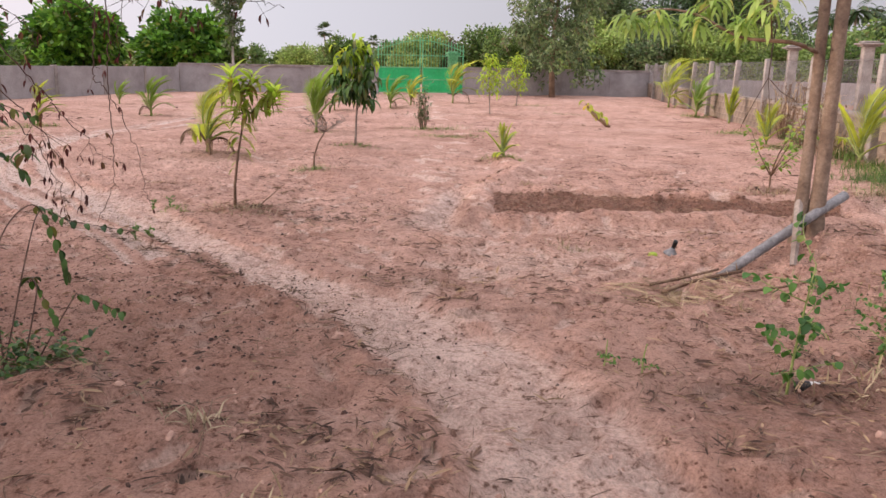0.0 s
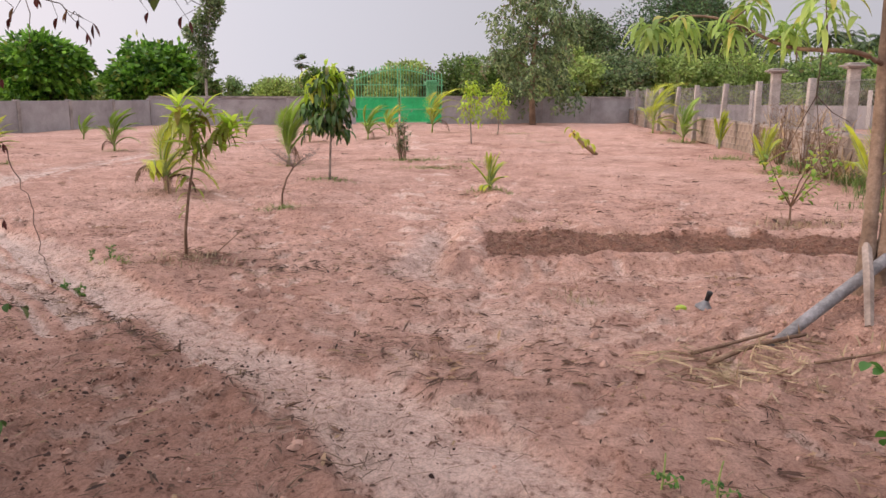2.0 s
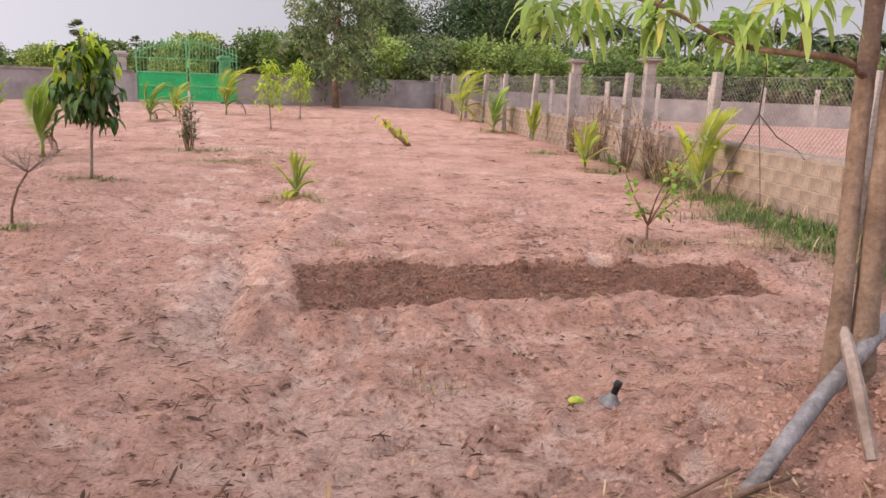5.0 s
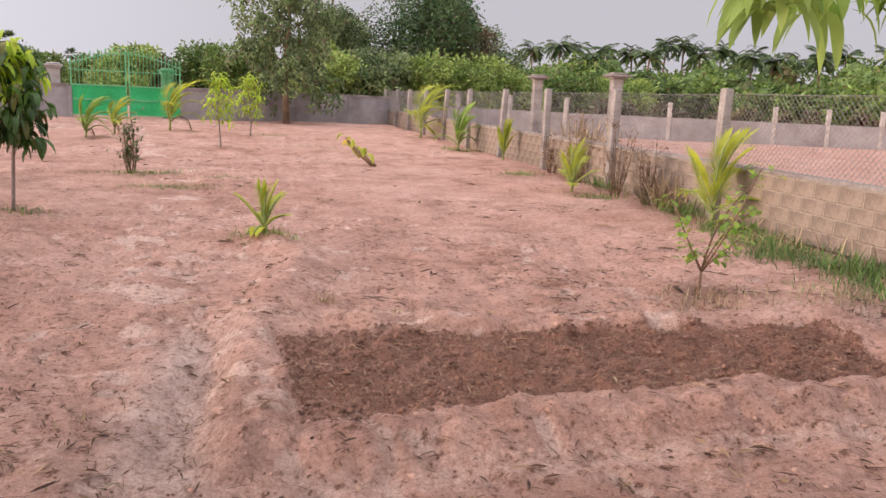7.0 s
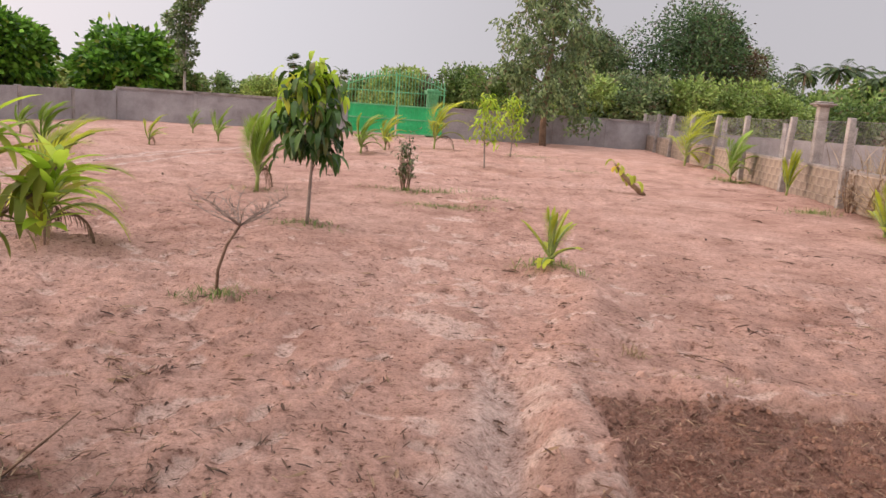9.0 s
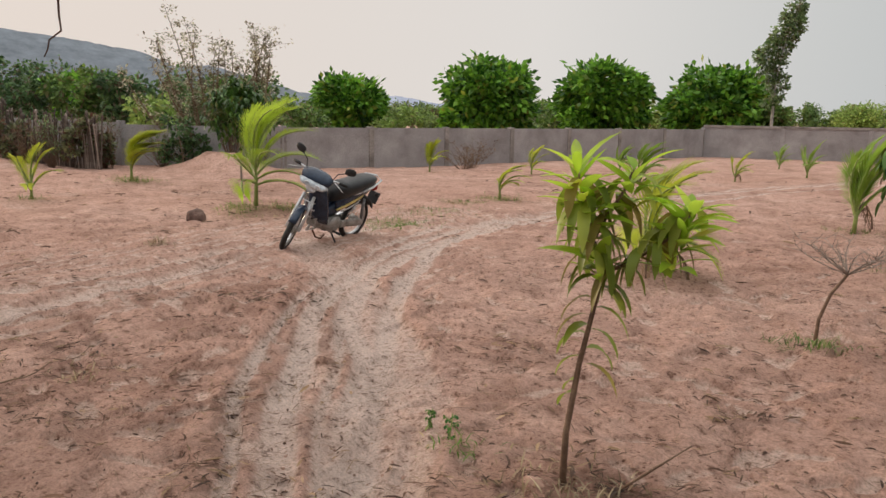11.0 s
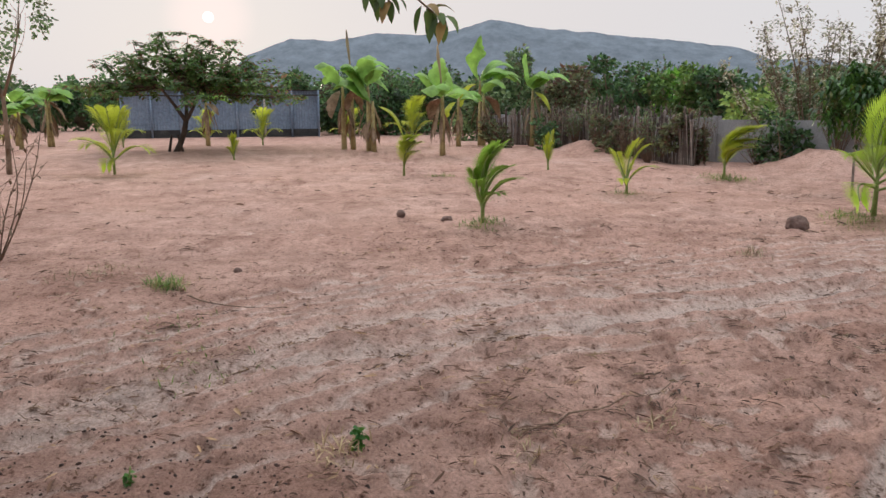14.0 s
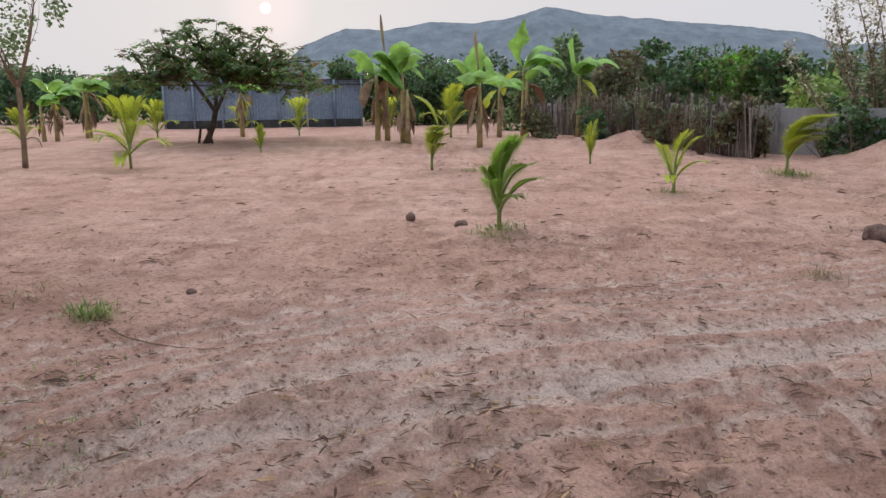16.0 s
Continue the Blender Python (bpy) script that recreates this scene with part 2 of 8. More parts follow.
M_SAND = sand_material()
M_RENDER = rough_mat("grey_cement_render", (0.22, 0.20, 0.20), (0.33, 0.31, 0.31), (0.42, 0.40, 0.40), 0.9, 30, 0.9, relief=0.25)
M_COPING = rough_mat("stained_cement_coping", (0.15, 0.13, 0.12), (0.30, 0.27, 0.25), (0.42, 0.38, 0.36), 1.6, 18)
M_POST = rough_mat("cast_concrete_post", (0.30, 0.27, 0.25), (0.46, 0.43, 0.40), (0.56, 0.53, 0.50), 2.5, 28)
M_BLOCK = rough_mat("sand_cement_block", (0.17, 0.135, 0.11), (0.29, 0.235, 0.19), (0.37, 0.305, 0.25), 1.3, 30)
M_MORTAR = rough_mat("pale_mortar", (0.28, 0.24, 0.20), (0.40, 0.35, 0.30), (0.48, 0.43, 0.38), 2, 40)
M_GREEN = rough_mat("green_painted_steel", (0.02, 0.36, 0.10), (0.03, 0.50, 0.16), (0.07, 0.60, 0.24), 0.8, 14, 0.45, relief=0.05, spec=0.5)
M_GREEN2 = rough_mat("pale_green_painted_steel", (0.10, 0.38, 0.16), (0.16, 0.50, 0.24), (0.26, 0.60, 0.34), 1.5, 14, 0.5, relief=0.05, spec=0.5)
M_BARK = rough_mat("grey_brown_bark", (0.13, 0.085, 0.055), (0.24, 0.165, 0.11), (0.34, 0.25, 0.18), 3, 40, relief=0.8)
M_BARK_DARK = rough_mat("dark_bark", (0.05, 0.035, 0.028), (0.09, 0.065, 0.05), (0.15, 0.11, 0.085), 3, 40, relief=0.8)
# distance haze is put into the base colour of both hill materials
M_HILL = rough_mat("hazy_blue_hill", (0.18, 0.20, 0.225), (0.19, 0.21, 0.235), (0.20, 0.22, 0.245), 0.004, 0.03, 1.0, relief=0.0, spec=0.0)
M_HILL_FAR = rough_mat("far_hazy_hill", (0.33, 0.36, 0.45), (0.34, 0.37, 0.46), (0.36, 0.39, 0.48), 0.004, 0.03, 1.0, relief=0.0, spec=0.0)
L_MANGO = leaf_mat("mango_leaves", (0.018, 0.075, 0.010), (0.23, 0.48, 0.05), (0.26, 0.32, 0.05), 0.05)
L_BUSH = leaf_mat("bush_leaves", (0.06, 0.12, 0.03), (0.25, 0.38, 0.10), (0.22, 0.20, 0.09), 0.08)
L_BUSH_LIGHT = leaf_mat("light_bush_leaves", (0.16, 0.26, 0.055), (0.44, 0.58, 0.17), (0.28, 0.28, 0.10), 0.08)
L_EUCA = leaf_mat("grey_green_leaves", (0.075, 0.13, 0.055), (0.29, 0.39, 0.17), (0.20, 0.18, 0.10), 0.10)
L_DARK = leaf_mat("dark_wood_leaves", (0.035, 0.08, 0.032), (0.16, 0.27, 0.10), (0.12, 0.10, 0.06), 0.12)
L_BROWNTREE = leaf_mat("dusky_leaves", (0.09, 0.11, 0.055), (0.28, 0.29, 0.14), (0.16, 0.09, 0.06), 0.3)

# ---------------------------------------------------------------- ground


def lattice(ix, iy, seed):
    h = (ix.astype(np.int64) * 374761393 + iy.astype(np.int64) * 668265263 + seed * 1442695041) & 0xFFFFFFFF
    h = ((h ^ (h >> 13)) * 1274126177) & 0xFFFFFFFF
    return ((h ^ (h >> 16)) & 0xFFFF) / 65535.0


def vnoise(x, y, scale, seed):
    """Smooth value noise in -1..1."""
    x, y = np.asarray(x, float) * scale, np.asarray(y, float) * scale
    ix, iy = np.floor(x), np.floor(y)
    u, v = x - ix, y - iy
    u, v = u * u * (3 - 2 * u), v * v * (3 - 2 * v)
    a, b = lattice(ix, iy, seed), lattice(ix + 1, iy, seed)
    c, d = lattice(ix, iy + 1, seed), lattice(ix + 1, iy + 1, seed)
    return 2 * ((a * (1 - u) + b * u) * (1 - v) + (c * (1 - u) + d * u) * v) - 1


def sstep(a, b, x):
    t = np.clip((x - a) / (b - a), 0, 1)
    return t * t * (3 - 2 * t)


def line_dist(x, y, pts):
    """Distance to a polyline."""
    best = np.full(np.shape(x), 1e9)
    for (x0, y0), (x1, y1) in zip(pts[:-1], pts[1:]):
        dx, dy = x1 - x0, y1 - y0
        t = np.clip(((x - x0) * dx + (y - y0) * dy) / (dx * dx + dy * dy), 0, 1)
        best = np.minimum(best, np.hypot(x - x0 - t * dx, y - y0 - t * dy))
    return best


def curve(pts, n=7):
    """A smooth line through a few points (Catmull-Rom)."""
    p = [pts[0], *pts, pts[-1]]
    out = []
    for i in range(1, len(p) - 2):
        a, b, c, d = (np.array(q, float) for q in p[i - 1:i + 3])
        for k in range(n):
            t = k / n
            out.append(tuple(0.5 * (2 * b + (c - a) * t + (2 * a - 5 * b + 4 * c - d) * t * t + (3 * b - a - 3 * c + d) * t ** 3)))
    out.append(tuple(float(v) for v in pts[-1]))
    return out


BED = ((0.15, 8.66), (3.85, 8.62), (3.75, 7.62), (0.27, 7.38))

RUTS = [curve(p) for p in (
    ((-2.2, 5.2), (-3.07, 6.04), (-4.06, 6.72), (-5.3, 7.71), (-6.51, 8.94), (-7.63, 10.53), (-8.28, 12.1), (-8.42, 13.44), (-8.6, 15.1), (-9.0, 20), (-8.0, 30), (-7.0, 40)),
    ((-2.0, 5.4), (-2.89, 6.25), (-3.55, 6.8), (-4.27, 7.43), (-5.67, 8.44), (-6.54, 9.35), (-7.2, 10.42), (-7.9, 12.2)),
    ((-2.5, 6.0), (-3.49, 6.87), (-4.91, 8.19), (-6.13, 9.41), (-7.7, 11.55), (-8.1, 13.5), (-8.3, 16.5), (-8.2, 22), (-7.2, 31), (-6.4, 40)),
)]
LANES = [curve(p) for p in (
    ((-4.6, 1.5), (-5.9, 3.3), (-6.5, 3.9), (-7.05, 4.3), (-7.6, 5.2), (-8.0, 6.6), (-8.4, 8.2), (-8.9, 9.8), (-9.3, 12.5)),
    ((-5.2, 3.0), (-6.04, 3.66), (-6.38, 4.33), (-6.6, 5.0), (-7.2, 6.4), (-8.0, 8.6)),
)]
FOOTPATH = curve(((-8.5, 9.6), (-5.82, 8.12), (-4.32, 7.22), (-2.8, 6.03), (-1.71, 5.16), (-0.92, 4.5), (-0.24, 3.78), (0.22, 3.15), (0.65, 2.54), (1.2, 1.6), (1.9, 0.2)))
PATHWAY = ((-8.5, 9.9, 0.30), (-5.8, 8.6, 0.26), (-3.85, 7.47, 0.22), (-1.9, 5.55, 0.23), (-0.94, 4.74, 0.25), (-0.05, 4.0, 0.33), (0.62, 3.18, 0.43), (0.92, 2.58, 0.46), (1.05, 2.2, 0.46), (1.25, 1.2, 0.46), (1.4, -0.5, 0.46))
TRAIL = curve(((0.3, 3.4), (0.2, 6.0), (-0.6, 9.0), (-1.2, 13), (-1.6, 18), (-3.4, 26), (-6, 39)))


def bed_inside(x, y):
    """Signed depth inside the planting bed, in metres (negative outside)."""
    d = np.full(np.shape(x), 1e9)
    for (x0, y0), (x1, y1) in zip(BED, BED[1:] + BED[:1]):
        nx, ny = y1 - y0, -(x1 - x0)
        k = math.hypot(nx, ny)
        d = np.minimum(d, ((x - x0) * nx + (y - y0) * ny) / k)
    return d


def pathway(x, y):
    """Distance from the middle of the trodden footpath, in half widths."""
    wx, wy = x + 0.05 * vnoise(x, y, 1.7, 94), y + 0.05 * vnoise(x, y, 1.7, 95)
    best = np.full(np.shape(x), 99.0)
    for (x0, y0, w0), (x1, y1, w1) in zip(PATHWAY[:-1], PATHWAY[1:]):
        dx, dy = x1 - x0, y1 - y0
        t = np.clip(((wx - x0) * dx + (wy - y0) * dy) / (dx * dx + dy * dy), 0, 1)
        best = np.minimum(best, np.hypot(wx - x0 - t * dx, wy - y0 - t * dy) / (w0 + (w1 - w0) * t))
    return best


def plates(x, y):
    """Flakes of crusted sand that stand a little proud, 0 to 1."""
    q = vnoise(x, y * 1.3, 2.1, 86) + 0.55 * vnoise(x, y, 5.3, 87) + 0.25 * vnoise(x, y, 13, 88)
    return sstep(0.12, 0.175, q)


def bell(x, y, cx, cy, rx, ry, turn=0.0):
    c, s = math.cos(turn), math.sin(turn)
    u, v = ((x - cx) * c + (y - cy) * s) / rx, (-(x - cx) * s + (y - cy) * c) / ry
    return np.exp(-(u * u + v * v))


TREAD_X, TREAD_Y, TREAD_STEP = -13.0, 0.3, 0.02


def tread_field():
    """Shoe prints along walks all over the plot: depth, flatness and paleness on a fine raster."""
    r = np.random.default_rng(77)
    nx, ny = 900, 735
    deep, flat, pale = np.zeros((ny, nx)), np.zeros((ny, nx)), np.zeros((ny, nx))
    walks = []
    for line, times, wide in ((FOOTPATH, 4, 0.35), (TRAIL, 5, 0.8), (LANES[0], 4, 0.6), (RUTS[0], 9, 0.9)):
        for _ in range(times):
            ox, oy = r.normal(0, wide, 2)
            x0, y0 = line[0]
            for x1, y1 in line[1:]:
                if math.hypot(x1 - x0, y1 - y0) > 0.34:
                    walks.append((x0 + ox, y0 + oy, math.atan2(y1 - y0, x1 - x0)))
                    x0, y0 = x1, y1
    for _ in range(150):
        x0, y0, a = r.uniform(-12.5, 4.5), r.uniform(0.6, 14.5), r.uniform(0, 6.28)
        for _ in range(r.integers(4, 22)):
            a += r.normal(0, 0.22)
            x0, y0 = x0 + 0.42 * math.cos(a), y0 + 0.42 * math.sin(a)
            walks.append((x0, y0, a))
    for k, (x0, y0, a) in enumerate(walks):
        sg = 0.085 if k % 2 else -0.085
        a += r.normal(0, 0.2)
        cx, cy = x0 - math.sin(a) * sg, y0 + math.cos(a) * sg
        i, j = int((cx - TREAD_X) / TREAD_STEP), int((cy - TREAD_Y) / TREAD_STEP)
        if not (12 < i < nx - 13 and 12 < j < ny - 13):
            continue
        win = (slice(j - 12, j + 13), slice(i - 12, i + 13))
        gx, gy = np.meshgrid(TREAD_X + TREAD_STEP * np.arange(i - 12, i + 13) - cx, TREAD_Y + TREAD_STEP * np.arange(j - 12, j + 13) - cy)
        u, v = gx * math.cos(a) + gy * math.sin(a), -gx * math.sin(a) + gy * math.cos(a)
        ln, wd = r.uniform(0.11, 0.15), r.uniform(0.045, 0.062)
        wd = wd * (1 - 0.22 * np.exp(-((u / ln + 0.15) / 0.3) ** 2))
        e = (np.abs(u) / ln) ** 2.4 + (np.abs(v) / wd) ** 2.4
        plate, rim = 1 - sstep(0.7, 1.15, e), np.exp(-((e - 1.5) / 0.45) ** 2)
        d = r.uniform(0.008, 0.028)
        deep[win] = deep[win] * (1 - plate) - d * plate * (1 + 0.4 * u / ln) + 0.45 * d * rim
        flat[win] = np.maximum(flat[win], plate)
        pale[win] = np.maximum(pale[win] * (1 - 0.6 * plate), plate * r.uniform(0.15, 1.0))
    return deep, flat, pale


TREAD = tread_field()


def tread(x, y):
    """Depth, flatness and paleness of the prints at plan points."""
    u, v = (x - TREAD_X) / TREAD_STEP, (y - TREAD_Y) / TREAD_STEP
    ny, nx = TREAD[0].shape
    ok = (u > 0) & (v > 0) & (u < nx - 2) & (v < ny - 2)
    u, v = np.clip(u, 0, nx - 2), np.clip(v, 0, ny - 2)
    i, j = u.astype(int), v.astype(int)
    fu, fv = u - i, v - j
    return [ok * ((f[j, i] * (1 - fu) + f[j, i + 1] * fu) * (1 - fv) + (f[j + 1, i] * (1 - fu) + f[j + 1, i + 1] * fu) * fv) for f in TREAD]


def tyre_tracks(x, y):
    """How far inside a single tyre track a point lies, 0 to 1, and the distance to the middle of the track bundle."""
    wx, wy = x + 0.05 * vnoise(x, y, 1.1, 91), y + 0.05 * vnoise(x, y, 1.1, 92)
    on, bundle = np.zeros(np.shape(x)), np.full(np.shape(x), 9.0)
    for r in RUTS:
        d = line_dist(wx, wy, r)
        bundle = np.minimum(bundle, d)
        on = np.maximum(on, 1 - sstep(0.06, 0.12, d))
        if r is RUTS[0]:
            on = np.maximum(on, 0.9 * (1 - sstep(0.025, 0.05, np.abs(d - 0.22 - 0.08 * vnoise(x, y, 0.6, 93)))))
    return on, bundle


def height(x, y):
    """The lie of the ground."""
    x, y = np.asarray(x, float), np.asarray(y, float)
    far = np.hypot(x + 2, y - 6)
    h = 0.035 * vnoise(x, y, 0.22, 1) * sstep(0, 12, far) + 0.022 * vnoise(x, y, 0.9, 2)
    calm = 1 - sstep(25, 60, far)
    churn = 0.6 + 0.4 * vnoise(x, y, 0.35, 9)
    ridge = 1 - np.abs(vnoise(x + 0.1 * vnoise(x, y, 2, 81), y, 4.3, 82))
    deep, flat, _ = tread(x, y)
    track, bundle = tyre_tracks(x, y)
    way = pathway(x, y)
    smooth = (1 - 0.75 * flat) * (1 - 0.8 * track) * (0.45 + 0.55 * sstep(0.7, 1.1, way))
    h = h + calm * churn * (0.026 * vnoise(x, y, 2.6, 3) + smooth * (0.016 * vnoise(x, y, 5.5, 4) + 0.011 * vnoise(x, y, 10, 5) + 0.018 * ridge ** 3
                            + 0.020 * np.abs(vnoise(x, y, 6.5, 83)) + 0.014 * np.abs(vnoise(x, y, 13, 84)) + 0.008 * vnoise(x, y, 19, 85) + 0.021 * plates(x, y)))
    # shoe prints, trodden hollows, tyre tracks and the footpath
    foot = vnoise(x * 1.0, y * 1.6, 3.1, 6)
    h = h - calm * 0.03 * sstep(0.35, 0.75, foot) * sstep(-0.4, 0.3, vnoise(x, y, 0.5, 7))
    h = h + deep - 0.028 * track - 0.02 * np.exp(-(bundle / 0.35) ** 2) + 0.02 * np.exp(-((bundle - 0.34) / 0.07) ** 2)
    d = line_dist(x + 0.06 * vnoise(x, y, 0.9, 96), y, LANES[0])
    for off in (0.42, 0.60, 0.86, 1.05, 1.4):
        h = h - 0.014 * np.exp(-((d - off) / 0.035) ** 2) + 0.010 * np.exp(-((d - off - 0.07) / 0.03) ** 2)
    for r in LANES:
        d = line_dist(x, y, r)
        h = h - 0.04 * np.exp(-(d / 0.13) ** 2) + 0.026 * np.exp(-((d - 0.26) / 0.06) ** 2)
    h = h - 0.035 * (1 - sstep(0.85, 1.08, way))
    # a low bank beside the footpath
    h = h + 0.06 * np.exp(-((line_dist(x - 0.35, y - 0.05, curve(((-2.6, 5.3), (-1.3, 4.3), (-0.55, 3.6), (0.0, 2.9), (0.3, 2.3)))) - 0.1) / 0.13) ** 2) * 0.5
    # planting bed: a rim of heaped earth round a sunken floor
    b = bed_inside(x, y)
    bb = b + 0.03 * vnoise(x, y, 3.4, 24)
    rim = sstep(-0.48, -0.2, bb) * (1 - sstep(-0.04, 0.03, bb)) * (0.11 + 0.03 * vnoise(x, y, 3.0, 21))
    crumble = 0.02 * vnoise(x, y, 9, 22) + 0.014 * vnoise(x, y, 19, 23)
    h = h * (1 - 0.7 * sstep(-0.5, 0.0, b)) + rim + crumble * sstep(-0.45, -0.2, b)
    h = h + sstep(-0.04, 0.03, b) * (0.058 + 0.9 * crumble)
    h = h - 0.07 * np.exp(-(line_dist(x, y, ((-0.22, 8.8), (-0.3, 7.2))) / 0.13) ** 2)
    h = h + 0.10 * np.exp(-(line_dist(x, y, ((0.05, 9.3), (0.38, 11.2), (0.05, 11.8))) / 0.22) ** 2)
    # heaped earth at the tree, along the fence and by the far walls
    lump = 1 + 0.25 * vnoise(x, y, 1.7, 31) + 0.1 * vnoise(x, y, 5, 32)
    h = h + 0.36 * bell(x, y, 2.85, 5.25, 0.95, 0.85, 0.5) * lump + 0.22 * bell(x, y, 3.6, 4.2, 0.9, 1.0) * lump
    h = h + 0.12 * bell(x, y, 4.9, 9.3, 1.0, 1.6) * lump + 0.05 * bell(x, y, 2.1, 2.7, 0.7, 0.35, 0.3) * lump
    h = h + 0.5 * bell(x, y, -20.6, 15.0, 1.5, 1.0) * lump + 0.42 * bell(x, y, -28.0, 10.9, 2.0, 1.0) * lump
    h = h + 0.10 * bell(x, y, -8.7, 1.9, 0.9, 0.5, 0.8) * lump + 0.25 * bell(x, y, -30.5, 0.5, 5, 9) * sstep(15, 25, far)
    h = h - 0.10 * bell(x, y, -1.75, 2.95, 0.45, 0.3) + 0.10 * bell(x, y, -1.0, 2.5, 0.6, 0.22, -0.5)
    h = h - 0.03 * calm - 0.045 * bell(x, y, 0.2, 5.9, 2.0, 1.1)
    for cx, cy, r, k in ((-2.33, 7.0, 0.4, 0.06), (-2.42, 9.87, 0.5, 0.05), (-2.1, 9.85, 0.25, 0.06), (-0.05, 11.95, 0.5, 0.06), (-2.8, 13.4, 0.5, 0.05),
                         (-4.55, 11.15, 0.6, 0.08), (-11.8, 11.05, 0.6, 0.07), (-11.8, 5.8, 0.5, 0.05), (3.4, 9.5, 0.6, 0.07)):
        h = h + k * bell(x, y, cx, cy, r, r) * lump
    return h


def ground_z(x, y):
    return float(height(np.array([x]), np.array([y]))[0])


def axis(parts):
    return np.unique(np.concatenate([np.arange(a, b, s) for a, b, s in parts] + [np.array([parts[-1][1]])]).round(4))


def build_ground():
    xs = axis(((-4000, -400, 400), (-400, -80, 20), (-80, -40, 4), (-40, -22, 0.7), (-22, -12, 0.2), (-12, -8.4, 0.07), (-8.4, -6, 0.045), (-6, 3.6, 0.03), (3.6, 4.6, 0.045), (4.6, 9, 0.15), (9, 40, 1.5), (40, 400, 30), (400, 4000, 400)))
    ys = axis(((-4000, -400, 400), (-400, -40, 30), (-40, -6, 2), (-6, 0.6, 0.25), (0.6, 1.4, 0.045), (1.4, 9.1, 0.03), (9.1, 11, 0.045), (11, 14, 0.075), (14, 24, 0.16), (24, 52, 0.6), (52, 120, 5), (120, 400, 30), (400, 4000, 400)))
    gx, gy = np.meshgrid(xs, ys)
    gz = height(gx, gy)
    nx, ny = len(xs), len(ys)
    co = np.stack([gx, gy, gz], -1).reshape(-1, 3)
    i = np.arange(nx * ny).reshape(ny, nx)
    quads = np.stack([i[:-1, :-1], i[:-1, 1:], i[1:, 1:], i[1:, :-1]], -1).reshape(-1, 4)
    me = bpy.data.meshes.new("ground")
    me.vertices.add(len(co))
    me.vertices.foreach_set("co", co.ravel())
    me.loops.add(quads.size)
    me.loops.foreach_set("vertex_index", quads.ravel())
    me.polygons.add(len(quads))
    me.polygons.foreach_set("loop_start", np.arange(0, quads.size, 4))
    me.polygons.foreach_set("use_smooth", np.ones(len(quads), bool))
    me.update(calc_edges=True)
    # soil kinds: pale packed sand, dark humus with painted shade, greyish fine dust
    x, y = co[:, 0], co[:, 1]
    wob = 0.5 + 0.5 * vnoise(x, y, 2.3, 41)
    track, bundle = tyre_tracks(x, y)
    pale = np.maximum(tread(x, y)[2] * 0.95, track * (0.8 + 0.3 * wob))
    pale = np.maximum(pale, 0.28 * np.exp(-(bundle / 0.26) ** 2) * wob)
    d = line_dist(x + 0.06 * vnoise(x, y, 0.9, 96), y, LANES[0])
    for off in (0.42, 0.60, 0.86, 1.05, 1.4):
        pale = np.maximum(pale, (0.4 + 0.3 * wob) * np.exp(-((d - off) / 0.05) ** 2))
    for r in LANES:
        pale = np.maximum(pale, np.exp(-(line_dist(x, y, r) / 0.19) ** 2) * (0.42 + 0.35 * wob))
    way = pathway(x, y)
    pale = np.maximum(pale, (1 - sstep(0.75, 1.2, way)) * (0.36 + 0.25 * wob))
    pale = np.maximum(pale, 0.40 * plates(x, y) * wob * sstep(-0.1, 0.3, vnoise(x, y, 0.45, 49)))
    pale = np.maximum(pale, 0.36 * sstep(0.25, 0.6, vnoise(x, y * 1.3, 5.1, 42)) * sstep(0.0, 0.5, vnoise(x, y, 0.30, 43)))
    pale = np.maximum(pale, 0.45 * sstep(0.2, 0.6, vnoise(x * 0.5, y * 1.2, 0.8, 48)) * sstep(9, 14, np.hypot(x, y - 2)) * (0.5 + 0.5 * wob))
    pale = np.maximum(pale, 0.8 * np.exp(-(line_dist(x, y, TRAIL) / 0.5) ** 2) * sstep(0.2, 0.5, vnoise(x, y * 1.4, 2.8, 44)))
    front = bell(x, y, 0.9, 5.7, 1.6, 1.1)
    pale = np.maximum(pale, front * (0.30 + 0.35 * wob))
    b = bed_inside(x, y)
    pale = np.maximum(pale, 0.45 * np.exp(-((b + 0.5) / 0.22) ** 2))
    dark = 0.95 * sstep(-0.02, 0.04, b) * (0.75 + 0.25 * wob)
    dark = np.maximum(dark, 0.34 * sstep(0.05, 0.5, vnoise(x, y * 1.5, 4.2, 45)) * sstep(-0.2, 0.4, vnoise(x, y, 0.8, 46)) * (1 - 0.8 * np.clip(front, 0, 1)))
    # dark soil off the path, with tree shade painted into its colour
    shaded_soil = (bell(x, y, -1.5, 2.6, 2.0, 2.6, -0.5) * 1.25 + 0.8 * bell(x, y, -4.2, 3.6, 1.6, 1.5) + 1.1 * bell(x, y, 2.3, 2.9, 1.0, 1.0)) * sstep(0.9, 1.15, way)
    dark = np.maximum(dark, np.clip(shaded_soil, 0, 1) * (0.36 + 0.24 * wob))
    for cx, cy, r in ((-2.33, 7.0, 0.5), (-2.1, 9.85, 0.35), (3.4, 9.5, 0.5), (-8.7, 1.9, 0.8), (2.0, 3.1, 0.7), (-8.6, 2.0, 0.6)):
        dark = np.maximum(dark, 0.55 * bell(x, y, cx, cy, r, r) * (0.5 + 0.5 * wob))
    grey = 0.55 * np.exp(-(line_dist(x, y, ((-0.3, 8.9), (-0.35, 7.0))) / 0.3) ** 2) * wob
